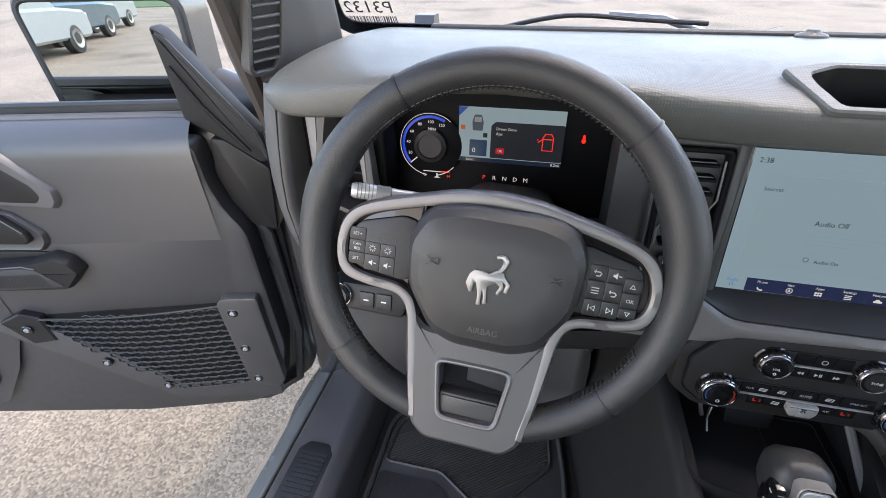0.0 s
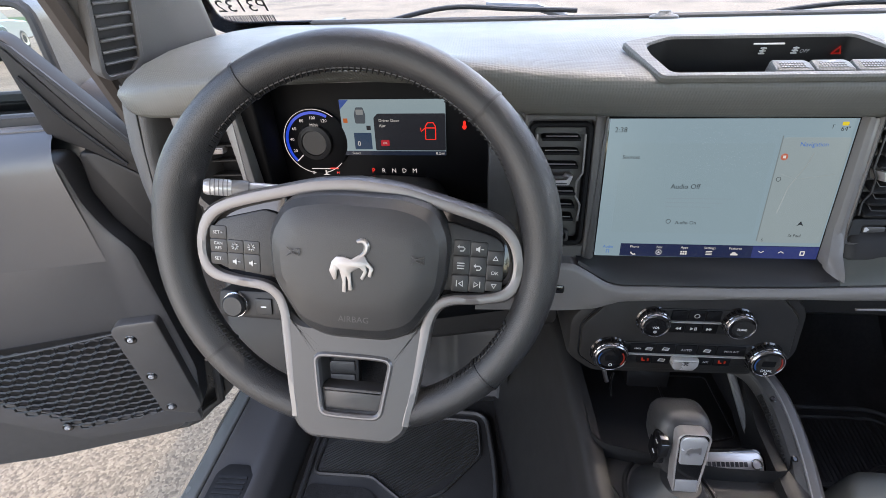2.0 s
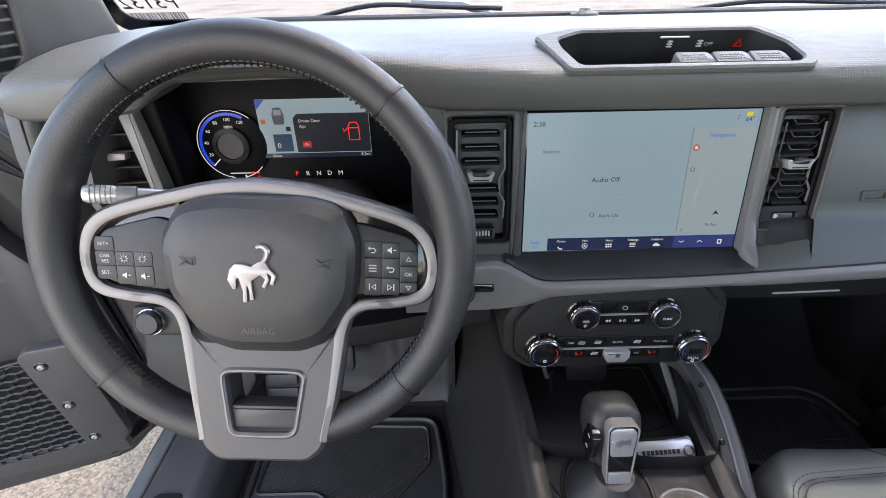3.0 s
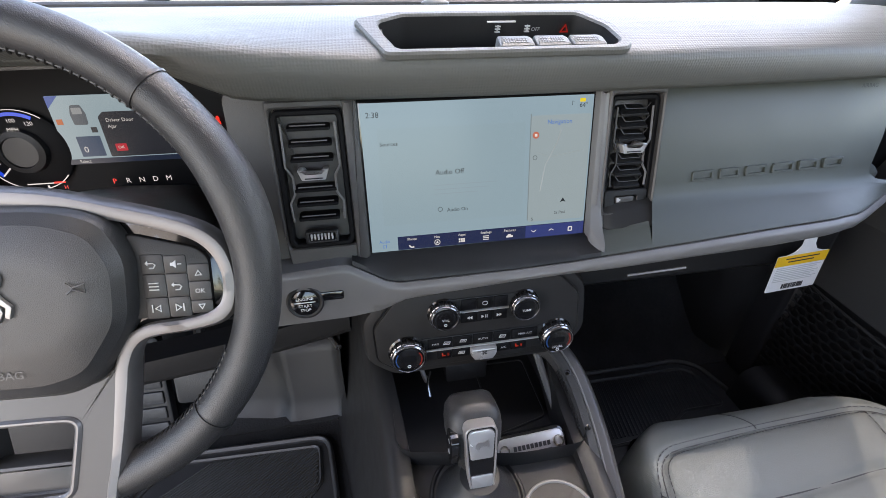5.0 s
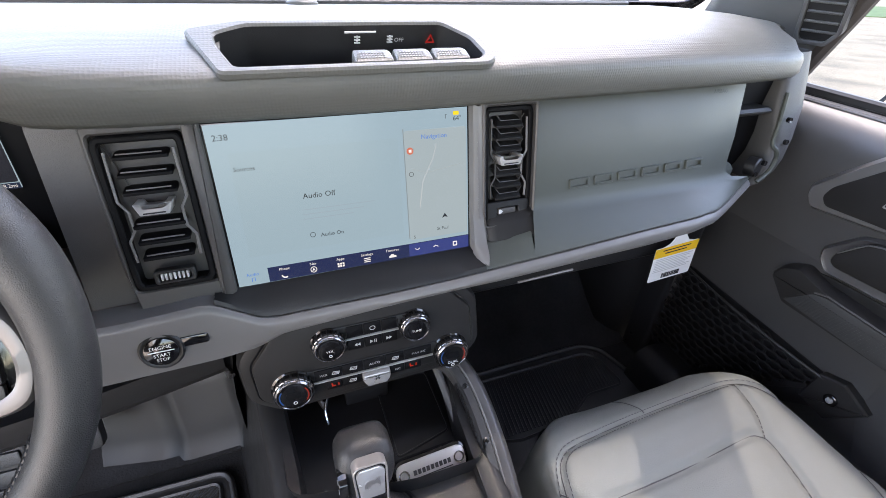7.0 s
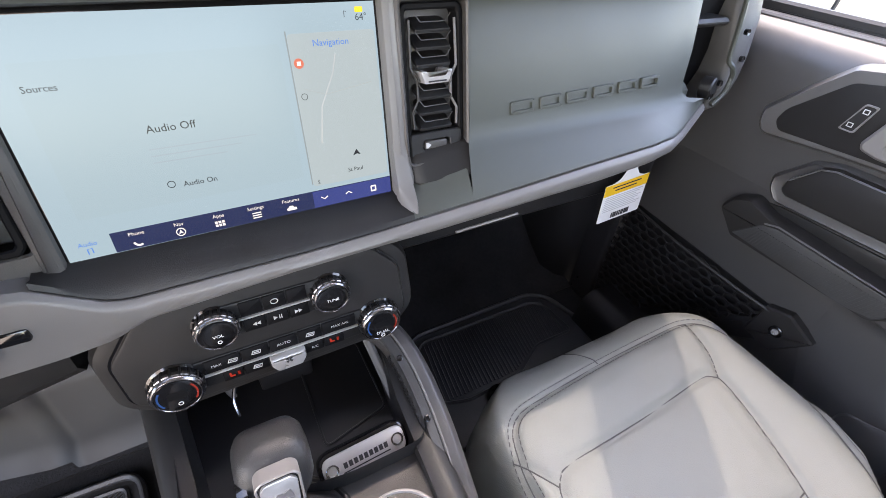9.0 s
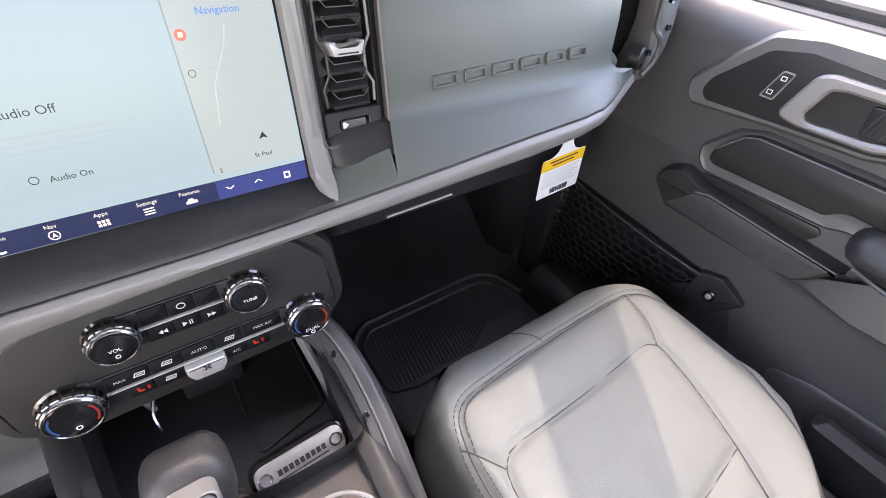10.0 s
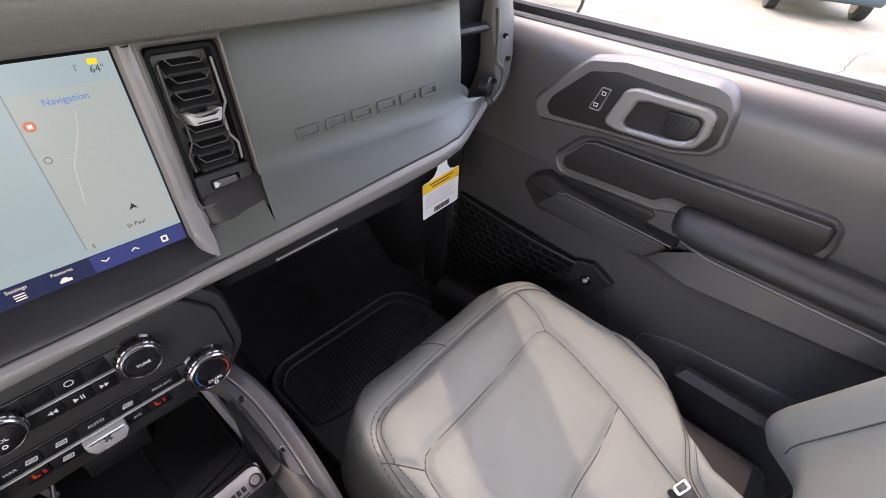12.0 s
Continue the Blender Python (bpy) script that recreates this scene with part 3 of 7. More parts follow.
    part("glovebox", box((0.16, 0.03, 0.985), (0.64, 0.25, 1.106), 0.02), BLACK, d, "black glovebox under the ledge")
    part("glovebox_latch", box((0.27, -0.030, 1.100), (0.38, -0.010, 1.109), 0.003), GLOSS, d, "glossy glovebox latch")
    part("under_panel", box((-0.64, 0.05, 0.98), (-0.17, 0.26, 1.13), 0.02), BLACK, d, "black panel under the steering column")
    part("knee_panel", sheet([[Vector((x, -0.035, zb + 0.05)), Vector((x, -0.036, zb + 0.022)), Vector((x, -0.024, zb + 0.004)), Vector((x, -0.010, zb)), Vector((x, 0.06, zb + 0.002))] for x, zb in ((-0.50, 0.955), (-0.40, 0.966), (-0.32, 0.978), (-0.24, 0.995), (-0.165, 1.012))]), PANEL, d, "dark knee panel under the start button", smooth=50)
    part("knee_edge", tube([(-0.50, -0.012, 0.956), (-0.40, -0.012, 0.967), (-0.32, -0.012, 0.979), (-0.245, -0.012, 0.995)], 0.0022, 6), RAIL, d, "pale lower edge of the knee panel")
    part("glovebox_strip", tube([(0.212, -0.030, 1.062), (0.30, -0.030, 1.0645)], 0.0018, 6), SILVER, d, "thin bright strip over the glovebox")
    part("core", box((-0.60, 0.13, 1.05), (0.60, 0.27, 1.30), 0.0), BLACK, d)
    part("side_core", box((-0.25, 0.06, 1.0), (0.60, 0.20, 1.312), 0.0), BLACK, d)
    # raised letters on the panel stand for a nameplate: plain blocks
    gm = frame_m((0.260, -0.0325, 1.199), (1, 0.0, 0.028), (0, 0.24, 0.97))
    widths = [0.029, 0.028, 0.030, 0.030, 0.028, 0.029]
    u = 0.0
    for wd in widths:
        o = rect(u, u + wd, 0, 0.0125, 0.002)
        part("raised_block", ring(o, shrink(o, 0.0032), -0.004, 0.0022, gm, 0.0005), GLOVE, d)
        u += wd + 0.0078
    writing("AIRBAG", 0.007, frame_m((0.490, -0.003, 1.297), (1, 0, 0), (0, 0.3, 1)) @ T(0, 0, 0.004), INK, d)

    # driver's end: a strap like the passenger's, a dark recess and a tall vent between two grey strips
    # solid near-black box: the hollow's shade is put into its colour
    part("end_recess", box((-0.700, 0.045, 1.10), (-0.560, 0.10, 1.325), 0.004), LENS, d)
    rows = []
    for z, xi, xo, y in ((1.335, 0.682, 0.716, 0.022), (1.300, 0.680, 0.718, 0.012), (1.260, 0.682, 0.719, 0.002), (1.215, 0.684, 0.718, -0.004), (1.170, 0.682, 0.713, -0.010), (1.135, 0.676, 0.705, -0.013), (1.105, 0.668, 0.694, -0.014), (1.090, 0.662, 0.682, -0.006)):
        rows.append([Vector((-(xi - 0.006), y + 0.06, z)), Vector((-xi, y + 0.010, z)), Vector((-(xi + 0.004), y + 0.001, z)), Vector((-(xi + 0.010), y - 0.002, z)), Vector((-lerp(xi, xo, 0.6), y - 0.002, z)), Vector((-(xo - 0.005), y + 0.001, z)), Vector((-xo, y + 0.010, z)), Vector((-(xo + 0.002), y + 0.06, z))])
    part("end_strap", sheet(rows), PILLAR, d, "grey strap at the dash end", smooth=60)
    part("strap_seam", tube([Vector((-(xi + 0.012), y - 0.0022, z)) for z, xi, y in ((1.318, 0.681, 0.015), (1.260, 0.682, 0.002), (1.215, 0.684, -0.004), (1.170, 0.682, -0.010), (1.110, 0.670, -0.0138))], 0.0011, 6), BLACK, d)
    sm = frame_m((-0.640, 0.020, 1.235), (1, 0.10, 0), (0, 0.10, 1.0))
    part("vent_strip", slab(rounded([(-0.020, 0.080), (0.000, 0.088), (0.004, 0.020), (-0.002, -0.060), (-0.014, -0.075), (-0.018, -0.010)], 0.004), -0.03, 0.004, sm, 0.003), RAIL, d, "grey strip beside the side vent")
    part("vent_strip", slab(rounded([(0.042, 0.086), (0.060, 0.092), (0.066, 0.020), (0.072, -0.070), (0.058, -0.080), (0.050, 0.010)], 0.004), -0.03, 0.006, sm, 0.003), RAIL, d, "grey strip beside the side vent")
    for i in range(7):
        v = -0.060 + i * 0.020
        part("slat", box((0.002, v, -0.022), (0.050, v + 0.0030, -0.006), 0.001, sm), PANEL, d)
    part("slat_tab", slab(rounded([(0.012, 0.012), (0.034, 0.012), (0.036, 0.021), (0.010, 0.021)], 0.002), -0.012, 0.001, sm, 0.002), SILVER, d, "silver sliding tab")
    # passenger's end: a grab strap over a dark recess
    # near-black box painted for the shade between panel and strap
    part("recess", box((0.50, 0.035, 1.14), (0.655, 0.10, 1.325), 0.004), LENS, d)
    part("recess_shelf", box((0.555, 0.008, 1.252), (0.632, 0.06, 1.262), 0.004), PANEL, d)
    rows = []
    for z, xi, xo, y in ((1.335, 0.655, 0.700, 0.030), (1.300, 0.645, 0.700, 0.018), (1.260, 0.640, 0.700, 0.006), (1.215, 0.648, 0.695, -0.004), (1.185, 0.645, 0.686, -0.010), (1.165, 0.634, 0.674, -0.013), (1.150, 0.622, 0.655, -0.014), (1.143, 0.615, 0.640, -0.008)):
        rows.append([Vector((xi + 0.004, y + 0.05, z)), Vector((xi, y + 0.008, z)), Vector((xi + 0.003, y + 0.001, z)), Vector((xi + 0.010, y - 0.002, z)), Vector((lerp(xi, xo, 0.6), y - 0.002, z)), Vector((xo - 0.007, y + 0.001, z)), Vector((xo, y + 0.010, z)), Vector((xo + 0.002, y + 0.06, z))])
    part("grab_strap", sheet(rows), PILLAR, d, "charcoal grab strap at the dash end", smooth=60)
    bead = curve_pts([(0.640, 0.004, 1.285), (0.636, -0.006, 1.245), (0.633, -0.012, 1.215), (0.640, -0.018, 1.205), (0.646, -0.019, 1.192), (0.640, -0.021, 1.172), (0.622, -0.021, 1.157)], 6)
    part("strap_bead", tube(bead, 0.0035, 8), GLOVE, d, "pale edge of the grab strap")
    part("strap_boss", lathe([(0.015, -0.01), (0.015, 0.004), (0.013, 0.006), (0.001, 0.006)], frame_m((0.617, -0.012, 1.178), (1, 0.3, 0), (0, 0.1, 1)), 24), BLACK, d)
    for x, y, z in ((0.612, -0.021, 1.170), (0.626, -0.019, 1.186), (0.668, -0.010, 1.212), (0.655, -0.008, 1.247)):
        part("strap_screw", lathe([(0.004, -0.004), (0.004, 0.001), (0.0025, 0.0005), (0.0005, 0.0)], frame_m((x, y, z), (1, 0, 0), (0, 0.1, 1)), 12), GLOSS, d)
    return d


def air_vent(u0, u1, v0, v1, tab, label, wheel_v):
    """A tall vent in the fascia with a waisted surround, slats and a sliding tab."""
    a = thing("air_vent", label, "air vent", "dashboard air vents")
    uc, hw = (u0 + u1) / 2, (u1 - u0) / 2
    drop = 0.022 if uc < 0 else 0.003
    vm_ = lerp(v0, v1, 0.46)
    o = rounded([(u0 + 0.004, v1), (u1 - 0.004, v1), (u1, v1 - 0.006), (u1, v0 + 0.006), (u1 - 0.005, v0), (u0 + 0.005, v0), (u0, v0 + 0.006), (u0, v1 - 0.006)], 0.003)
    part("surround", ring(shrink(o, -0.001), shrink(o, 0.005), -0.012, 0.004, FM, 0.0015), LENS, a)
    # flat near-black plate gives the depth of the vent its shade
    part("recess", slab(shrink(o, 0.004), -0.02, -0.014, FM), LENS, a)
    # waisted inner frame on both flanks; the light on its edges is paler colour
    for sg in (-1, 1):
        e = uc + sg * (hw - 0.008)
        path = [(e, v1 - 0.012), (e + sg * 0.001, vm_ + 0.022), (e - sg * 0.005, vm_ + 0.012), (e - sg * 0.005, vm_ - 0.006), (e + sg * 0.001, vm_ - 0.016), (e, v0 + 0.030)]
        part("flank", tube([FM @ Vector((p[0], p[1], 0.004)) for p in path], 0.0013, 8), RAIL if sg > 0 or uc < 0 else BLACK, a, "thin waisted flank with its edge light in the colour")
    hs = rounded([(u0 - 0.006, v1 + 0.010), (u1 + 0.004, v1 + 0.010), (u1 + 0.0045, v0 + 0.02), (u1 + 0.004, v0 - drop), (u0 - 0.002, v0 - drop), (u0 - 0.006, v0 + 0.02)], 0.004)
    hi = rounded([(u0 - 0.001, v1 + 0.002), (u1 + 0.001, v1 + 0.002), (u1 + 0.001, v0 + 0.02), (u1 + 0.001, v0 - 0.001), (u0 - 0.001, v0 - 0.001), (u0 - 0.001, v0 + 0.02)], 0.004)
    part("housing", ring(hs, hi, -0.022, 0.011 if uc > 0 else 0.003, FM, 0.002), FASCIA, a, "charcoal housing of the vent")
    top = v1 - 0.016
    bot = v0 + 0.034
    for i in range(7):
        v = lerp(top, bot, i / 6)
        if abs(i - 3) < 0.5:
            m = FM @ T(uc, v, 0.0)
            tb = part("tab", slab(rounded([(-0.012, -0.006), (0.012, -0.006), (0.016, 0.005), (0.010, 0.005), (0.008, 0.001), (-0.008, 0.001), (-0.010, 0.005), (-0.016, 0.005)], 0.0012, 2), -0.01, 0.011, m, 0.001), BRIGHT, a, "silver bracket-shaped sliding tab")
            part("tab_slot", slab(rect(-0.009, 0.009, -0.0046, -0.0034), 0.008, 0.0116, m), INK, tb)
            continue
        m = FM @ T(uc, v, -0.004) @ Matrix.Rotation(radians(-22), 4, "X")
        sl = rounded([(-hw + 0.013, -0.011), (hw - 0.013, -0.011), (hw - 0.013, 0.006), (hw - 0.016, 0.010), (-hw + 0.016, 0.010), (-hw + 0.013, 0.006)], 0.002)
        mm = FM @ T(uc, v, -0.004) @ Matrix.Rotation(radians(-62 if uc > 0 else -80), 4, "X")
        st = part("slat", slab(sl, -0.0015, 0.0015, mm, 0.0008), LENS if uc < 0 else BLACK, a)
        e = hw - (0.017 if uc < 0 else 0.018)
        ed = [(-e - 0.005, 0.008), (-e, 0.002), (e, 0.002), (e + 0.005, 0.008)] if uc > 0 else [(-e, 0.002), (e, 0.002)]
        # light caught by the slat's front edge, drawn as a paler line
        part("slat_edge", tube([FM @ Vector((uc + q[0], v + q[1], 0.0062)) for q in ed], 0.0007 if uc < 0 else 0.00045, 6), RAIL if uc < 0 else FASCIA, st, "front edge of the slat, paler for the light on it")
    if uc > 0:
        foot = []
        for i in range(9):
            f = i / 8
            top, low = Vector((lerp(0.1465, 0.2165, f), lerp(-0.034, -0.040, f), lerp(1.173, 1.178, f))), Vector((lerp(0.1460, 0.2075, f), lerp(-0.046, -0.0600, f), lerp(1.1485, 1.1580, f)))
            row = [top + Vector((0, 0.012, 0.004))] + [top.lerp(low, k) - Vector((0, 0.0035, 0.0035)) * math.sin(math.pi * k) * 0.4 for k in (0.0, 0.2, 0.4, 0.6, 0.8, 0.95)] + [low + Vector((0, 0.004, -0.004))]
            foot.append([q + Vector((0, 0.006, -0.003)) for q in row] if i == 0 else row)
        part("foot", sheet(foot), PANEL, a, "flared charcoal foot", smooth=60)
    wm = FM @ T(uc, wheel_v, 0.002)
    if uc < 0:
        part("wheel_surround", ring(rect(-0.018, 0.018, -0.007, 0.007, 0.003), rect(-0.014, 0.014, -0.004, 0.004, 0.002), -0.006, 0.003, wm, 0.001), BLACK, a)
        bm = bmesh.new()
        for i in range(7):
            box((-0.0125 + i * 0.0037, -0.0035, -0.004), (-0.0105 + i * 0.0037, 0.0035, 0.0025), 0.0004, wm, bm)
        part("thumb_wheel", bm, PRINT, a, "ribbed thumb wheel")
    else:
        # a black plate with a slot, a smooth roller in it and a pale arrow on the roller
        plate, slot = rect(-0.0275, 0.0275, -0.0125, 0.0125, 0.004), rect(-0.0145, 0.0145, -0.0048, 0.0048, 0.0025)
        pl = part("wheel_plate", ring(plate, slot, -0.008, 0.0035, wm, 0.001), BLACK, a, "black plate round the roller")
        part("slot_back", slab(slot, -0.008, -0.006, wm), LENS, pl)
        ro = part("roller", slab(rect(-0.0125, 0.0115, -0.0038, 0.0038, 0.002), -0.006, 0.0030, wm, 0.0015), FASCIA, a, "smooth charcoal roller")
        part("arrow", slab([(-0.0115, -0.0026), (-0.0095, -0.0026), (-0.0060, 0.0), (-0.0095, 0.0026), (-0.0115, 0.0026)], 0.0015, 0.0034, wm), PRINT, ro)
    return a


dashboard()
air_vent(-0.216, -0.147, -0.148, -0.004, 0, "black waisted air vent with a silver tab beside the screen", -0.137)
air_vent(0.149, 0.209, -0.136, -0.003, 0, "black waisted air vent beside the glovebox panel", -0.123)


# ---- touchscreen ----
def touchscreen():
    s = thing("touchscreen", "wide landscape touchscreen showing an audio and map page", "screen")
    W, H = 0.129, 0.163
    part("housing", slab(rect(-W - 0.004, W + 0.004, -H - 0.004, 0.004, 0.004), -0.02, 0.0, FM, 0.002), GLOSS, s, "glossy black bezel")
    pg = glow("screen page", (0.465, 0.71, 0.90), 0.58)
    part("display", slab(rect(-W, W, -H, 0.0), -0.004, 0.0008, FM), pg, s, "pale blue lit page")
    navy = glow("screen navy", (0.012, 0.022, 0.09), 0.9)
    card = glow("screen card", (0.475, 0.72, 0.90), 0.56)
    grey = glow("screen grey ink", (0.035, 0.045, 0.06), 0.5)
    blue = glow("screen blue ink", (0.05, 0.22, 0.75), 0.9)
    white = glow("screen white", (0.9, 0.93, 0.98), 0.9)
    mapg = glow("screen map", (0.56, 0.75, 0.87), 0.55)
    m = FM @ T(0, 0, 0.0012)
    part("task_bar", slab(rect(-W + 0.030, W, -H + 0.0005, -H + 0.0165), -0.001, 0.0002, m), navy, s, "dark blue task bar")
    part("audio_card", slab(rect(-W + 0.016, 0.050, -0.132, -0.026, 0.002), -0.001, 0.0002, m), card, s)
    part("map_card", slab(rect(0.0570, W - 0.002, -0.142, -0.020, 0.003), -0.001, 0.0003, m), mapg, s, "pale map card")
    part("weather_sign", slab(rect(0.1125, 0.1190, -0.0075, -0.0035, 0.001), 0.0, 0.0004, m), glow("screen yellow", (0.9, 0.75, 0.02), 0.9), s)
    tx = lambda t, u, v, z, mt, al="CENTER": writing(t, z, m @ T(u, v, 0.0006), mt, s, al)
    tx("2:38", -0.1165, -0.012, 0.0080, grey)
    tx("Sources", -0.1015, -0.042, 0.0060, grey)
    tx("Audio Off", -0.0365, -0.0755, 0.0080, grey)
    tx("Audio On", -0.0285, -0.119, 0.0060, grey)
    tx("Navigation", 0.090, -0.0275, 0.0068, blue)
    tx("64°", 0.117, -0.011, 0.0072, grey)
    tx("St Paul", 0.0965, -0.133, 0.0052, grey)
    tx("S", 0.062, -0.139, 0.0050, grey)
    tx("Audio", -0.114, -0.151, 0.0050, blue)
    for i, w in enumerate(("Phone", "Nav", "Apps", "Settings", "Features")):
        u = -0.0825 + i * 0.0293
        tx(w, u, -0.1503, 0.0043, white)
        bm = bmesh.new()
        if i == 0:
            tube([m @ Vector((u + 0.0035 * math.cos(a), -0.1568 + 0.0035 * math.sin(a), 0.0006)) for a in [3.3 + k * 0.25 for k in range(9)]], 0.0008, 5, bm=bm)
        elif i == 1:
            o = oval(u, -0.1570, 0.0035, 0.0035, 16)
            ring(o, shrink(o, 0.0007), 0, 0.0005, m, 0, bm)
            slab([(u - 0.0017, -0.1587), (u, -0.1578), (u + 0.0017, -0.1587), (u, -0.1548)], 0, 0.0005, m, 0, bm)
        elif i == 2:
            for a in range(3):
                for b in range(2):
                    slab(rect(u - 0.0038 + a * 0.0027, u - 0.0018 + a * 0.0027, -0.1595 + b * 0.0027, -0.1575 + b * 0.0027), 0, 0.0005, m, 0, bm)
        elif i == 3:
            for a in range(3):
                slab(rect(u - 0.0036, u + 0.0036, -0.1594 + a * 0.0021, -0.1585 + a * 0.0021), 0, 0.0005, m, 0, bm)
        else:
            slab(rounded([(u - 0.0042, -0.1592), (u + 0.0042, -0.1592), (u + 0.004, -0.157), (u + 0.002, -0.1568), (u + 0.001, -0.1552), (u - 0.002, -0.1552), (u - 0.003, -0.157), (u - 0.0042, -0.1572)], 0.0004), 0, 0.0005, m, 0, bm)
        part("icon", bm, white, s)
    for i, f in enumerate((-1, 1)):
        u = 0.0645 + i * 0.0225
        part("icon", tube([m @ Vector((u - 0.003, -0.154 - f * 0.0010, 0.0006)), m @ Vector((u, -0.154 + f * 0.0010, 0.0006)), m @ Vector((u + 0.003, -0.154 - f * 0.0010, 0.0006))], 0.0005, 5), white, s)
    part("icon", ring(rect(0.1085, 0.1140, -0.158, -0.152, 0.001), rect(0.1098, 0.1127, -0.1566, -0.1534, 0.0005), 0, 0.0005, m), white, s)
    # bluer end of the task bar, the map's edge line and the status mark
    part("task_bar_end", slab(rect(0.0545, W - 0.0005, -H + 0.0010, -H + 0.0160), 0.0, 0.00035, m), glow("screen bright navy", (0.03, 0.05, 0.24), 0.9), s, "brighter blue end of the task bar")
    part("map_edge", slab(rect(0.0557, 0.0567, -0.140, -0.018), 0.0, 0.0003, m), glow("screen edge shade", (0.40, 0.52, 0.60), 0.5), s)
    part("status_mark", tube([m @ Vector((0.1035, -0.0105, 0.0006)), m @ Vector((0.1035, -0.0060, 0.0006)), m @ Vector((0.1052, -0.0068, 0.0006))], 0.0003, 5), grey, s)
    part("icon", tube([m @ Vector((-0.1155, -0.1590, 0.0006)), m @ Vector((-0.1155, -0.1550, 0.0006)), m @ Vector((-0.1125, -0.1545, 0.0006)), m @ Vector((-0.1125, -0.1585, 0.0006))], 0.0004, 5), blue, s)
    # power ring, map route and position arrow
    o = oval(-0.0485, -0.1175, 0.0028, 0.0028, 18)
    part("icon", ring(o, shrink(o, 0.0005), 0, 0.0005, m), grey, s)
    part("position_arrow", slab([(0.096, -0.1205), (0.0995, -0.1150), (0.103, -0.1205), (0.0995, -0.1192)], 0, 0.0006, m), grey, s)
    rw = glow("screen road", (0.60, 0.75, 0.84), 0.52)
    for pts in ([(0.070, -0.105), (0.075, -0.075), (0.088, -0.050), (0.092, -0.036)], [(0.0635, -0.060), (0.080, -0.066), (0.120, -0.060)]):
        part("road_line", tube([m @ Vector((*p, 0.0003)) for p in pts], 0.0008, 5, flat=0.2), rw, s)
    o = oval(0.0625, -0.041, 0.0038, 0.0038, 18)
    part("pin", slab(o, 0, 0.0006, m), glow("screen orange", (0.80, 0.22, 0.14), 0.7), s, "orange map pin")
    part("pin_bars", slab(rect(0.0610, 0.0640, -0.0425, -0.0395), 0, 0.0008, m), white, s)
    o = oval(0.0625, -0.066, 0.0026, 0.0026, 14)
    part("road_shield", ring(o, shrink(o, 0.0004), 0, 0.0006, m), grey, s)
    bm = bmesh.new()
    for k in range(3):
        slab(rect(-0.055, 0.02 - k * 0.012, -0.090 - k * 0.005, -0.0892 - k * 0.005), 0, 0.0003, m, 0, bm)
    part("faint_line", bm, glow("screen faint", (0.48, 0.68, 0.86), 0.54), s)


touchscreen()

# ---- steering wheel ----
WM = frame_m((-0.387, -0.171, 1.2335), (1, 0, 0), (0, 0.356, 0.934)) @ Matrix.Rotation(radians(-3), 4, "Z") @ Matrix.Scale(1.01, 4)
RIM = 0.170


STITCH = mat("black thread of the wheel", (0.012, 0.012, 0.012), 0.6, var=0.2)
EMBLEM = mat("satin silver emblem", (0.27, 0.26, 0.26), 0.30, metal=0.7, var=0.05)
KEYM = mat("satin black key", (0.013, 0.013, 0.014), 0.42, var=0.1, bump=0.1)
SPOKE = mat("dark silver trim", (0.165, 0.156, 0.155), 0.36, metal=0.5, var=0.06)
SPOKEG = mat("satin grey spoke", (0.072, 0.069, 0.068), 0.40, metal=0.1, var=0.06)


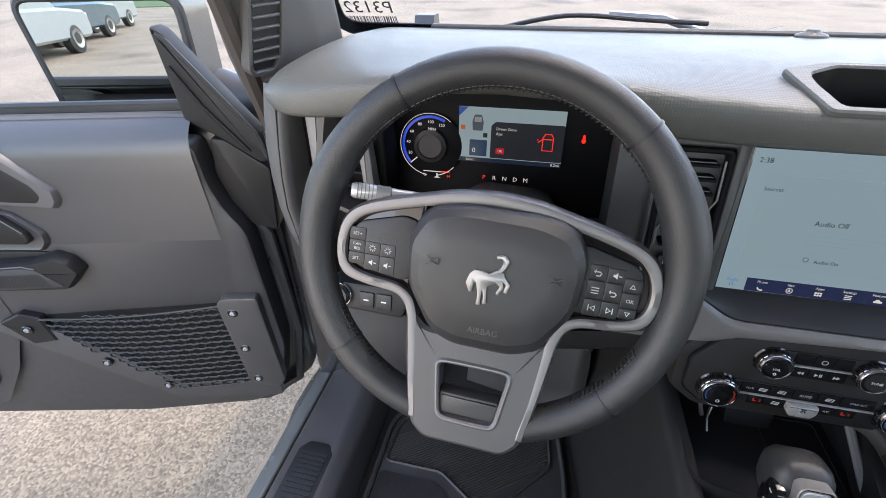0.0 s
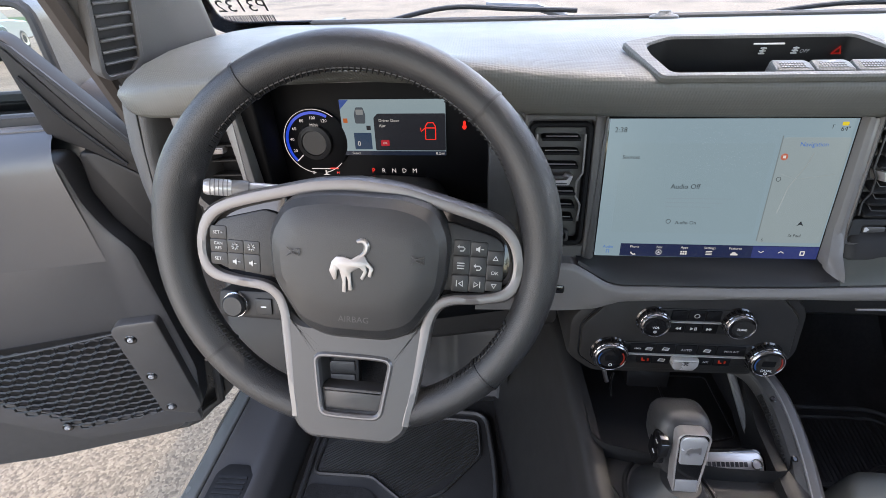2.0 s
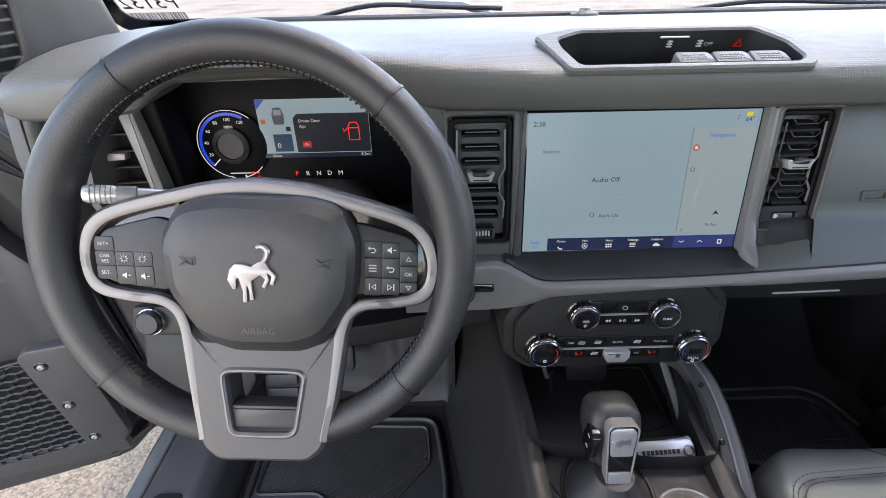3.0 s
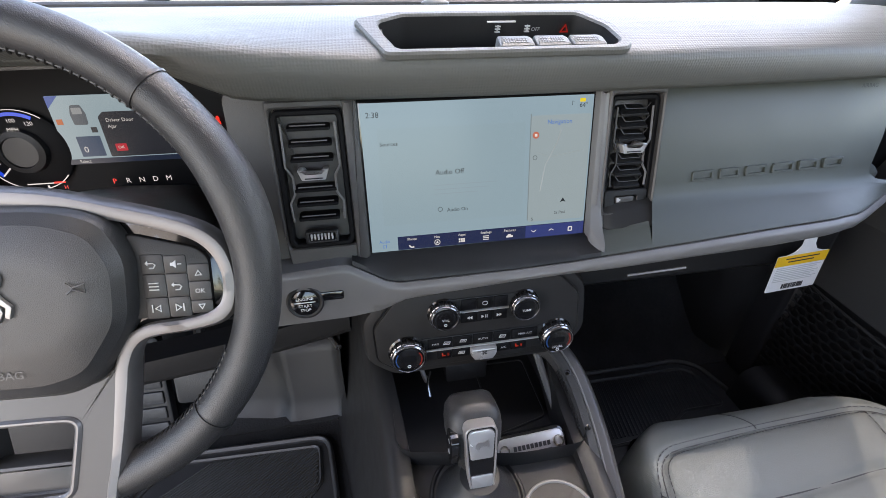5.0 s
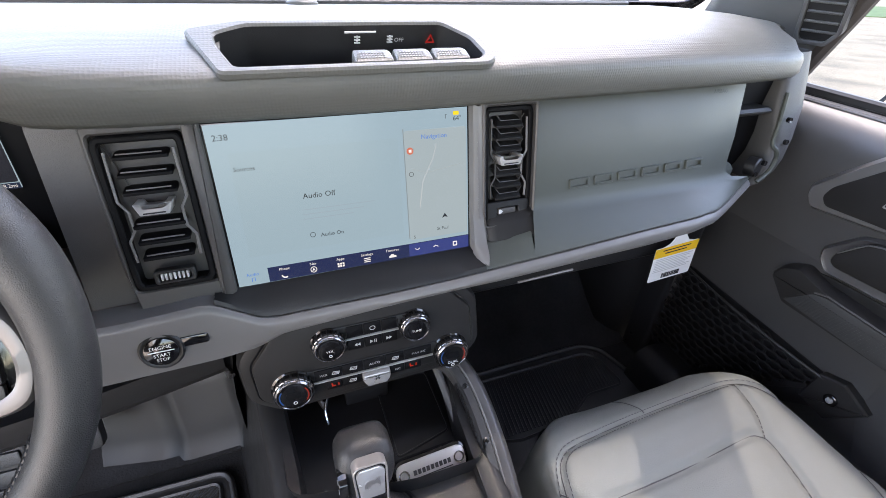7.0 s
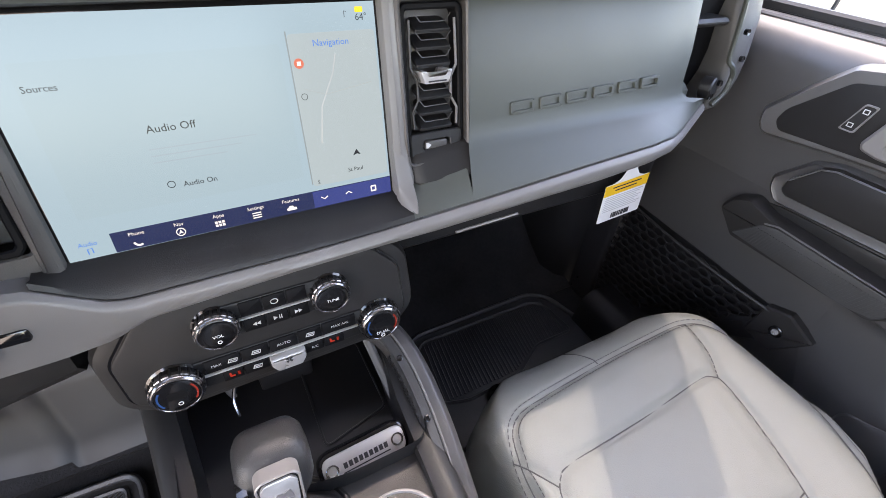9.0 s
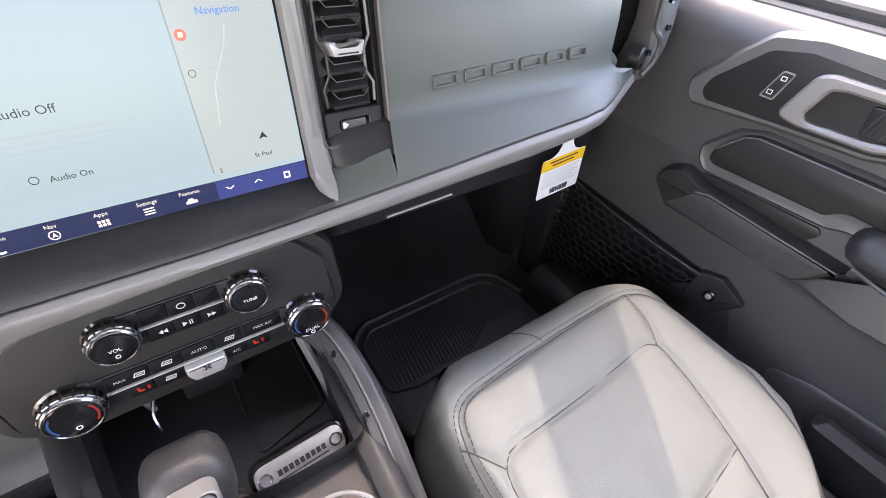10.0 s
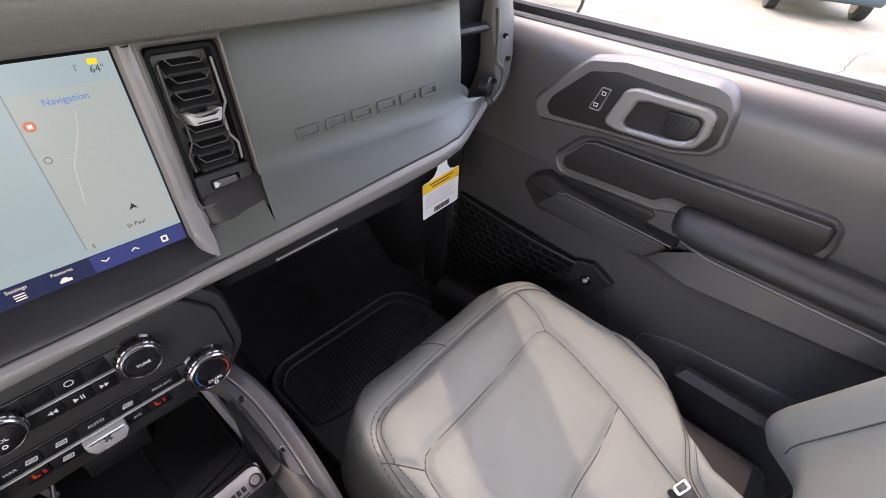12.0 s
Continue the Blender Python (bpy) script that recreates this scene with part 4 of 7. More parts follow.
def steering_wheel():
    w = thing("steering_wheel", "black leather steering wheel with satin silver spokes", "steering wheel")
    n = 96
    cuts = [49, 124, 220, 319]      # degrees of the four joints in the leather
    bm = bmesh.new()
    path, rad = [], []
    for i in range(n):
        a = 2 * math.pi * i / n
        dg = 360 * i / n
        low = max(0.0, math.cos(math.radians(dg - 270))) ** 6
        path.append(WM @ Vector((RIM * math.cos(a), (RIM - 0.004 * low) * math.sin(a), 0)))
        near = min(abs((dg - c + 180) % 360 - 180) for c in (20, 160))
        rad.append(0.0166 + 0.0022 * math.exp(-(near / 14) ** 2))
    tube(path, rad, 20, True, bm, up=WM.to_3x3() @ Vector((0, 0, 1)), flat=1.12)
    part("rim", bm, LEATHER, w, "black grained leather rim")
    for c in cuts:
        a = math.radians(c)
        p = WM @ Vector((RIM * math.cos(a), RIM * math.sin(a), 0))
        t = WM.to_3x3() @ Vector((-math.sin(a), math.cos(a), 0))
        part("joint", tube([p - t * 0.0013, p + t * 0.0013], 0.0175, 24, flat=1.12, up=WM.to_3x3() @ Vector((0, 0, 1))), BLACK, w, "dark joint in the leather")
    # seam and slanted stitches along the inner side
    seam_at = lambda a, dr, wv: WM @ Vector(((RIM - 0.0150 - dr) * math.cos(a), (RIM - 0.0150 - dr) * math.sin(a), wv))
    gaps = lambda dg: 148 < dg < 206 or dg < 26 or dg > 338 or 248 < dg < 292
    for a0, a1 in ((26, 148), (206, 248), (292, 338)):
        part("seam", tube([seam_at(math.radians(lerp(a0, a1, i / 40)), 0.0004, 0.0058) for i in range(41)], 0.0010, 6), BLACK, w)
    bm = bmesh.new()
    for i in range(190):
        a = 2 * math.pi * i / 190
        if gaps(math.degrees(a)):
            continue
        tube([seam_at(a, -0.0022, 0.0090), seam_at(a + 0.008, 0.0012, 0.0058), seam_at(a + 0.017, 0.0022, 0.0010)], 0.0010, 5, bm=bm)
    tagged(part("stitching", bm, STITCH, w), kind="stuff")
    # airbag cover, domed, with a flat facet low down
    hub = rounded([(-0.066, 0.052), (-0.030, 0.061), (0.040, 0.061), (0.070, 0.052), (0.083, 0.020), (0.080, -0.032), (0.052, -0.078), (0.030, -0.088), (-0.030, -0.088), (-0.052, -0.078), (-0.080, -0.030), (-0.082, 0.020)], 0.014, 4)
    hub = [Vector((p.x * 0.93, p.y * 0.95)) for p in hub]
    c = Vector((0.0, -0.012))
    hub = [Vector((p.x * 1.07 + 0.008, (p.y * 0.90 if p.y > 0 else p.y * 1.03) + 0.002)) for p in hub]
    sc = lambda k, dv=0.0: [Vector((c.x + (p.x - c.x) * k, c.y + dv + (p.y - c.y) * k)) for p in hub]
    shield = rounded([(-0.046, 0.026), (-0.018, 0.030), (0.035, 0.028), (0.060, 0.020), (0.070, 0.002), (0.067, -0.024), (0.050, -0.044), (0.025, -0.050), (-0.012, -0.050), (-0.036, -0.044), (-0.056, -0.024), (-0.058, 0.004)], 0.008, 4)
    mid = [p.lerp(q, 0.45) for p, q in zip(hub, shield)]
    low = [p.lerp(q, 0.16) for p, q in zip(hub, shield)]
    part("airbag_cover", levels([(sc(0.97), -0.024), (sc(1.0), 0.000), (sc(0.985), 0.008), (low, 0.0145), (mid, 0.0215), (shield, 0.0258), (shrink(shield, 0.012), 0.0270)], WM), HUBM, w, "black soft-touch airbag cover", smooth=18)
    part("column_boss", lathe([(0.050, -0.09), (0.055, -0.02), (0.045, -0.01)], WM), BLACK, w)
    # emblem: a plain silver animal shape, head down and heels up
    em = WM @ T(0.0045, -0.008, 0.0268) @ Matrix.Rotation(radians(6), 4, "Z") @ Matrix.Diagonal((0.86, 1.06, 1, 1))
    body = [(11, 9), (3, 5.5), (-4, 8), (-11, 8.5), (-16, 4.5), (-19.5, -3), (-16, -11), (-13, -10.5), (-12, -4), (-9.5, -2), (-8.5, -7), (-7.5, -13), (-9, -21.5), (-5, -22), (-4, -13), (-3, -8.5), (-1.8, -13), (-2.5, -20.5), (1.2, -20.5), (1, -12), (1.5, -5.5), (7, -3), (10, -1.5), (14, -5), (10, -10.5), (12.5, -12.5), (17.5, -6), (16.5, -0.5), (20, -3), (17.5, -9), (20.5, -10.5), (24, -3), (18.5, 3.5), (16.5, 8)]
    part("emblem", slab(rounded([(u * 0.00104, v * 0.00100) for u, v in body], 0.0008, 2), -0.003, 0.0026, em, 0.0004), EMBLEM, w, "silver emblem")
    part("emblem_tail", tube(curve_pts([em @ Vector(p) for p in ((0.0125, 0.0075, 0.001), (0.0175, 0.0105, 0.001), (0.0200, 0.0160, 0.001), (0.0165, 0.0200, 0.001), (0.0105, 0.0195, 0.001))], 4), [0.0013 + 0.0015 * math.sin(math.pi * (i + 1) / 18) for i in range(17)], 8), EMBLEM, w)
    writing("AIRBAG", 0.008, WM @ T(0.008, -0.058, 0.0252), mat("embossed black", (0.075, 0.075, 0.075), 0.4), w)
    for sg in (-1, 1):
        part("horn_mark", tube([WM @ Vector((0.010 + sg * 0.054 + p[0] * 0.006, 0.001 + p[1] * 0.006, 0.0284)) for p in ((-1, 0.6), (-0.4, 0.1), (0.8, 0.5), (0.8, -0.5), (-0.4, -0.1), (-1, -0.6))], 0.0006, 5), FASCIA, w)
    # silver bezel: a band from the top round each button pad and down to the lower spoke
    outer = [(0.0, 0.066), (0.035, 0.063), (0.066, 0.056), (0.118, 0.042), (0.142, 0.027), (0.151, 0.004), (0.150, -0.022), (0.140, -0.037), (0.116, -0.043), (0.090, -0.046), (0.079, -0.053), (0.0735, -0.066), (0.0715, -0.080), (0.068, -0.105), (0.063, -0.135), (0.0590, -0.155), (0.0578, -0.164)]
    inner = [(0.0, 0.053), (0.035, 0.050), (0.066, 0.044), (0.114, 0.031), (0.133, 0.019), (0.141, 0.001), (0.140, -0.018), (0.131, -0.028), (0.112, -0.033), (0.086, -0.036), (0.071, -0.045), (0.064, -0.060), (0.0605, -0.078), (0.0565, -0.105), (0.053, -0.135), (0.0500, -0.153), (0.0490, -0.162)]
    oc = curve_pts([(p[0], p[1], 0) for p in outer], 5)
    ic = curve_pts([(p[0], p[1], 0) for p in inner], 5)
    for sg in (-1, 1):
        bm = bmesh.new()
        lay = []
        for p, q in zip(oc, ic):
            lift = 0.0150 * max(0.0, min(1.0, (-0.055 - p.y) / 0.11)) ** 1.2
            rows5 = ((p, -0.012), (p, 0.001 + lift), (p.lerp(q, 0.22), 0.0050 + lift), (p.lerp(q, 0.75), 0.0060 + lift), (q, 0.0045 + lift), (q, -0.008))
            lay.append([bm.verts.new(WM @ Vector((sg * v.x + 0.004, v.y, wv))) for v, wv in rows5])
        for r0, r1 in zip(lay, lay[1:]):
            for i in range(5):
                bm.faces.new((r0[i], r0[i + 1], r1[i + 1], r1[i]))
        part("bezel", bm, SPOKE, w, "satin silver band round the buttons")
    for sg in (-1, 1):
        # dark plate behind the buttons, with the pad on it
        pl = rounded([(0.060, 0.052), (0.116, 0.038), (0.140, 0.024), (0.147, -0.014), (0.136, -0.034), (0.096, -0.041), (0.070, -0.050)], 0.012)
        pl = [Vector((p.x * sg, p.y)) for p in pl]
        part("spoke_plate", slab(pl if sg < 0 else pl[::-1], -0.018, -0.002, WM, 0.002), GLOSS, w, "gloss black spoke plate")
        pad = rounded([(0.070, 0.030), (0.085, 0.034), (0.128, 0.022), (0.136, 0.014), (0.136, -0.022), (0.126, -0.028), (0.082, -0.034), (0.074, -0.030)], 0.006)
        pad = [Vector((p.x * sg * 0.985 + 0.003, p.y * 0.94)) for p in pad]
        part("button_pad", slab(pad, -0.008, 0.0028, WM, 0.002), BLACK, w, "black button pad")
    # lower spoke with its window
    LM = WM @ T(0, -0.055, 0) @ Matrix.Rotation(radians(-8.5), 4, "X") @ T(0, 0.055, 0)
    low = rounded([(-0.066, -0.058), (-0.048, -0.074), (0.054, -0.074), (0.072, -0.058), (0.066, -0.118), (0.0585, -0.172), (0.044, -0.185), (-0.036, -0.185), (-0.0505, -0.172), (-0.058, -0.118)][::-1], 0.007, 5)
    win = rounded([(-0.031, -0.104), (-0.016, -0.103), (0.024, -0.103), (0.039, -0.104), (0.035, -0.132), (0.031, -0.158), (0.014, -0.1585), (-0.006, -0.1585), (-0.023, -0.158), (-0.027, -0.132)][::-1], 0.007, 5)
    part("lower_spoke", ring(low, win, -0.030, 0.0040, LM, 0.004), SPOKEG, w, "satin grey lower spoke")
    part("window_bezel", ring(shrink(win, -0.004), shrink(win, 0.001), -0.004, 0.0062, LM, 0.0018), SPOKE, w, "satin silver frame of the lower window")
    part("window_lip", slab(rounded([(-0.027, -0.134), (0.035, -0.134), (0.031, -0.156), (-0.023, -0.156)], 0.004), -0.020, 0.001, LM, 0.004), SPOKEG, w, "satin grey lip in the window")
    # buttons
    lw = lambda t, u, v, z=0.0058: writing(t, z * 0.76, WM @ T(u, v, 0.0043), PRINT, w)

    def key(u0, u1, v0, v1):
        part("button", slab(rect(u0 - 0.0005, u1 + 0.0005, v0 - 0.0005, v1 + 0.0005, 0.0018), 0.000, 0.0034, WM, 0.0006), KEYM, w)

    for u0, u1, v0, v1 in ((-0.1335, -0.1180, 0.0020, 0.0135), (-0.1335, -0.1180, -0.0105, 0.0010), (-0.1170, -0.1025, -0.0105, 0.0010), (-0.1015, -0.0870, -0.0105, 0.0010), (-0.1335, -0.1180, -0.0225, -0.0115), (-0.1170, -0.1025, -0.0265, -0.0115), (-0.1015, -0.0870, -0.0280, -0.0115),
                           (0.0920, 0.1065, 0.0025, 0.0160), (0.1075, 0.1215, 0.0025, 0.0150), (0.1225, 0.1365, -0.0040, 0.0080), (0.0920, 0.1065, -0.0150, 0.0015), (0.1075, 0.1215, -0.0150, 0.0015), (0.1225, 0.1365, -0.0185, -0.0050), (0.0920, 0.1065, -0.0310, -0.0160), (0.1075, 0.1215, -0.0305, -0.0160), (0.1225, 0.1365, -0.0285, -0.0195)):
        key(u0, u1, v0, v1)
    lw("SET+", -0.1255, 0.0078)
    lw("CAN", -0.1255, -0.0025, 0.0052)
    lw("RES", -0.1255, -0.0070, 0.0052)
    lw("SET-", -0.1255, -0.0170)
    lw("OK", 0.1295, -0.0118, 0.0062)

    def mark(kind, at_u, at_v):
        bm = bmesh.new()
        M = WM @ T(at_u, at_v, 0) @ Matrix.Diagonal((0.72, 0.72, 1, 1))
        u = v = 0.0
        z0, z1 = 0.0034, 0.0042
        if kind == "up":
            o = [Vector((u - 0.0035, v - 0.003)), Vector((u + 0.0035, v - 0.003)), Vector((u, v + 0.003))]
            ring(o, shrink(o, 0.0007), z0, z1, M, 0, bm)
        elif kind == "down":
            o = [Vector((u - 0.0035, v + 0.003)), Vector((u, v - 0.003)), Vector((u + 0.0035, v + 0.003))]
            ring(o, shrink(o, 0.0007), z0, z1, M, 0, bm)
        elif kind == "list":
            for k in range(3):
                slab(rect(u - 0.0045, u + 0.0045, v - 0.004 + k * 0.0034, v - 0.0028 + k * 0.0034), z0, z1, M, 0, bm)
        elif kind == "skip":
            slab(rect(u + 0.003, u + 0.0042, v - 0.004, v + 0.004), z0, z1, M, 0, bm)
            o = [Vector((u - 0.004, v - 0.004)), Vector((u + 0.002, v)), Vector((u - 0.004, v + 0.004))]
            ring(o, shrink(o, 0.0008), z0, z1, M, 0, bm)
        elif kind == "back":
            slab(rect(u - 0.0045, u - 0.0033, v - 0.004, v + 0.004), z0, z1, M, 0, bm)
            o = [Vector((u + 0.004, v - 0.004)), Vector((u + 0.004, v + 0.004)), Vector((u - 0.002, v))]
            ring(o, shrink(o, 0.0008), z0, z1, M, 0, bm)
        elif kind == "speaker":
            slab([(u - 0.004, v - 0.0015), (u - 0.002, v - 0.0015), (u + 0.001, v - 0.004), (u + 0.001, v + 0.004), (u - 0.002, v + 0.0015), (u - 0.004, v + 0.0015)], z0, z1, M, 0, bm)
            slab(rect(u + 0.0025, u + 0.006, v - 0.0005, v + 0.0005), z0, z1, M, 0, bm)
        elif kind == "return":
            tube([M @ Vector((u + p[0], v + p[1], 0.0040)) for p in ((-0.004, 0.001), (0.002, 0.001), (0.004, -0.001), (0.002, -0.004), (-0.002, -0.004))], 0.0006, 5, bm=bm)
            slab([(u - 0.0055, v + 0.001), (u - 0.003, v - 0.0015), (u - 0.003, v + 0.0035)], z0, z1, M, 0, bm)
        else:
            for k in range(8):
                a = k * math.pi / 4
                tube([M @ Vector((u + 0.0022 * math.cos(a), v + 0.0022 * math.sin(a), 0.0040)), M @ Vector((u + 0.005 * math.cos(a), v + 0.005 * math.sin(a), 0.0040))], 0.0005, 4, bm=bm)
        part("symbol", bm, PRINT, w)

    for k, u, v in (("up", 0.1295, 0.002), ("down", 0.1295, -0.0240), ("list", 0.099, -0.007), ("return", 0.1145, -0.007), ("back", 0.099, -0.0235), ("skip", 0.1145, -0.0235), ("speaker", -0.1095, -0.019), ("speaker", -0.0940, -0.0195), ("gear", -0.0940, -0.0045), ("gear", -0.1095, -0.0045), ("return", 0.099, 0.0095), ("speaker", 0.1145, 0.009)):
        mark(k, u, v)
    return w


steering_wheel()


def column():
    c = thing("steering_column", "charcoal steering column shroud under the wheel", "steering column")
    part("shroud", levels([(rounded([(-0.06, -0.07), (0.06, -0.07), (0.07, 0.02), (0.05, 0.05), (-0.05, 0.05), (-0.07, 0.02)], 0.02), z) for z in (-0.30, -0.05)], WM), FASCIA, c)
    s = thing("indicator_stalk", "dark stalk with a ribbed grey tip behind the wheel", "stalk")
    a, b = Vector((-0.43, -0.12, 1.265)), Vector((-0.520, -0.157, 1.289))
    ax = (b - a)
    pt = lambda t: a + ax * t
    part("arm", tube([pt(0), pt(0.35), pt(0.62)], [0.0050, 0.0058, 0.0064], 12), BRIGHT, s)
    part("ring_sleeve", tube([pt(0.62), pt(0.63), pt(0.76), pt(0.77)], [0.0066, 0.0076, 0.0076, 0.007], 16), RAIL, s)
    part("tip", tube([pt(0.77), pt(0.80), pt(0.97), pt(1.0)], [0.0072, 0.0078, 0.0075, 0.006], 16), BRIGHT, s, "ribbed grey tip")
    for k in range(5):
        part("tip_rib", tube([pt(0.80 + k * 0.035), pt(0.808 + k * 0.035)], 0.0080, 16), RAIL, s)


column()


# ---- instrument cluster ----
CM = frame_m((-0.395, 0.100, 1.255), (1, 0, 0), (0, 0.08, 1))


def cluster():
    c = thing("instrument_cluster", "instrument cluster with a blue gauge and a lit message display", "instrument cluster")
    o = rounded([(-0.225, -0.075), (-0.205, 0.045), (-0.165, 0.068), (0.110, 0.072), (0.160, 0.035), (0.180, -0.060), (0.150, -0.110), (-0.12, -0.120)][::-1], 0.02)
    fr = [Vector((p.x * 1.02 - 0.0, p.y * 1.03 + 0.003)) for p in o]
    part("hood_back", slab(shrink(o, -0.01), -0.03, -0.004, CM), LENS, c, "black cluster lens")
    # flared hood towards the driver
    bm = bmesh.new()
    lay = []
    for k, (sc, ww) in enumerate(((1.0, -0.004), (1.03, 0.03), (1.08, 0.085), (1.10, 0.10), (1.14, 0.10), (1.12, 0.0))):
        lay.append([bm.verts.new(CM @ Vector((p.x * sc - 0.0, p.y * sc + 0.12 * ww * (p.y < 0) - 0.10 * ww * 0, ww))) for p in o])
    for a, b in zip(lay, lay[1:]):
        for i in range(len(o)):
            bm.faces.new((a[i], a[(i + 1) % len(o)], b[(i + 1) % len(o)], b[i]))
    part("hood", bm, FASCIA, c, "black flared hood round the dials")
    # gauge
    g = CM @ T(-0.113, -0.018, 0.0)
    part("gauge_face", lathe([(0.047, -0.004), (0.047, 0.0), (0.045, 0.0015)], g, 40), LENS, c)
    part("gauge_hub", lathe([(0.026, 0.0), (0.024, 0.008), (0.018, 0.010), (0.017, 0.008)], g, 36), BLACK, c, "raised black gauge centre")
    blue = glow("gauge blue", (0.008, 0.07, 0.75), 1.1)
    white = glow("gauge white", (0.9, 0.9, 0.95), 0.9)
    red = glow("gauge red", (0.9, 0.03, 0.02), 1.6)
    arc = lambda r0, r1, a0, a1, n=28: [Vector((r1 * math.cos(math.radians(lerp(a0, a1, i / n))), r1 * math.sin(math.radians(lerp(a0, a1, i / n))))) for i in range(n + 1)] + [Vector((r0 * math.cos(math.radians(lerp(a1, a0, i / n))), r0 * math.sin(math.radians(lerp(a1, a0, i / n))))) for i in range(n + 1)]
    part("speed_arc", slab(arc(0.0395, 0.0432, 222, 60), 0.0015, 0.0025, g), blue, c, "lit blue speed arc")
    part("outer_line", slab(arc(0.0458, 0.0464, 262, 50), 0.0012, 0.0024, g), white, c)
    part("outer_line", slab(arc(0.0455, 0.0465, 282, 318), 0.0012, 0.0024, g), white, c)
    for k, tx in enumerate(("20", "40", "60", "80", "100", "120")):
        a = math.radians(202 - k * 28)
        writing(tx, 0.0062, g @ T(0.0340 * math.cos(a), 0.0340 * math.sin(a), 0.0022), white, c)
    writing("MPH", 0.0058, g @ T(0.004, 0.026, 0.0105), white, c)
    bm = tube([g @ Vector((0.041 * math.cos(math.radians(222)), 0.041 * math.sin(math.radians(222)), 0.003)), g @ Vector((0.028 * math.cos(math.radians(222)), 0.028 * math.sin(math.radians(222)), 0.003))], 0.0009, 6)
    part("needle", bm, white, c)
    part("temperature_line", slab(rect(-0.012, 0.028, -0.0400, -0.0388), 0.001, 0.002, g), white, c)
    part("temperature_line", slab(rect(0.016, 0.028, -0.0398, -0.0380), 0.0012, 0.0024, g), red, c)
    writing("C", 0.006, g @ T(-0.010, -0.0455, 0.002), white, c)
    writing("H", 0.006, g @ T(0.027, -0.0455, 0.002), red, c)
    part("symbol", slab([(0.004, -0.049), (0.014, -0.049), (0.010, -0.047), (0.010, -0.042), (0.008, -0.042), (0.008, -0.047)], 0.001, 0.002, g), white, c)
    # message display
    d = CM @ T(0.0, 0.0, 0.0)
    U0, U1, V0, V1 = -0.072, 0.074, -0.037, 0.040
    part("display", slab(rect(U0, U1, V0, V1), -0.002, 0.0008, d), glow("cluster page", (0.42, 0.60, 0.72), 0.65), c, "pale blue message display")
    dk = glow("cluster dark", (0.03, 0.035, 0.05), 0.6)
    part("message_box", slab(rounded([(-0.026, -0.030), (U1, -0.030), (U1, 0.0215), (-0.020, 0.0215), (-0.026, 0.016)], 0.002), 0, 0.0012, d), dk, c, "dark message box")
    part("foot_bar", slab(rect(U0, U1, V0, -0.0310), 0, 0.0013, d), glow("cluster navy", (0.02, 0.035, 0.08), 0.6), c)
    part("corner_flag", slab([(U0, V1), (U0, V1 - 0.013), (U0 + 0.013, V1)], 0, 0.0012, d), glow("cluster blue", (0.03, 0.10, 0.45), 0.8), c)
    part("speed_box", slab(rect(-0.056, -0.031, -0.0285, -0.005, 0.001), 0, 0.0011, d), glow("cluster steel", (0.02, 0.06, 0.14), 0.8), c)
    w2 = glow("cluster white", (0.9, 0.92, 0.95), 0.8)
    writing("0", 0.010, d @ T(-0.0495, -0.0205, 0.0015), w2, c)
    writing("Driver Door", 0.0056, d @ T(-0.019, 0.0120, 0.0016), w2, c, "LEFT")
    writing("Ajar", 0.0056, d @ T(-0.019, 0.0050, 0.0016), w2, c, "LEFT")
    writing("8.2mi", 0.0055, d @ T(0.066, -0.0340, 0.0016), w2, c)
    writing("Select", 0.0050, d @ T(-0.055, -0.0340, 0.0016), w2, c)
    part("ok_box", slab(rect(-0.018, -0.006, -0.0235, -0.0150, 0.001), 0, 0.0016, d), glow("cluster ok", (0.55, 0.02, 0.04), 0.9), c, "red confirm box")
    writing("OK", 0.0048, d @ T(-0.012, -0.0193, 0.0020), w2, c)
    # red outline of a vehicle with a door open
    for pts in ([(0.046, -0.014), (0.046, 0.004), (0.049, 0.009), (0.057, 0.009), (0.060, 0.004), (0.060, -0.014)], [(0.046, 0.002), (0.060, 0.002)], [(0.046, 0.002), (0.040, -0.003), (0.039, 0.002)]):
        cl = len(pts) > 4
        part("door_sign", tube([d @ Vector((*p, 0.0016)) for p in pts], 0.0007, 5, closed=cl), red, c)
    # small picture of the vehicle from behind
    part("vehicle_picture", slab(rounded([(-0.052, 0.008), (-0.038, 0.008), (-0.037, 0.020), (-0.040, 0.030), (-0.050, 0.030), (-0.053, 0.020)], 0.002), 0, 0.0012, d), glow("cluster grey", (0.10, 0.13, 0.17), 0.7), c)
    part("vehicle_picture", slab(rect(-0.050, -0.040, 0.020, 0.027, 0.001), 0, 0.0015, d), glow("cluster pale", (0.35, 0.40, 0.45), 0.7), c)
    for u, v, mt in ((-0.066, 0.012, glow("cluster amber", (0.6, 0.15, 0.03), 0.8)), (-0.034, 0.002, dk)):
        part("symbol", slab(rect(u - 0.003, u + 0.003, v - 0.003, v + 0.003), 0, 0.0013, d), mt, c)
    for k, tx in enumerate("PRNDM"):
        writing(tx, 0.0090, d @ T(-0.033 + k * 0.0152, -0.0605, 0.0005), red if k == 0 else white, c)
    bm = bmesh.new()
    for k in range(2):
        slab(oval(0.100, 0.003 + k * 0.005, 0.003 - k * 0.001, 0.0035, 12), 0, 0.001, d, 0, bm)
    part("belt_lamp", bm, red, c, "red seat belt warning lamp")


cluster()

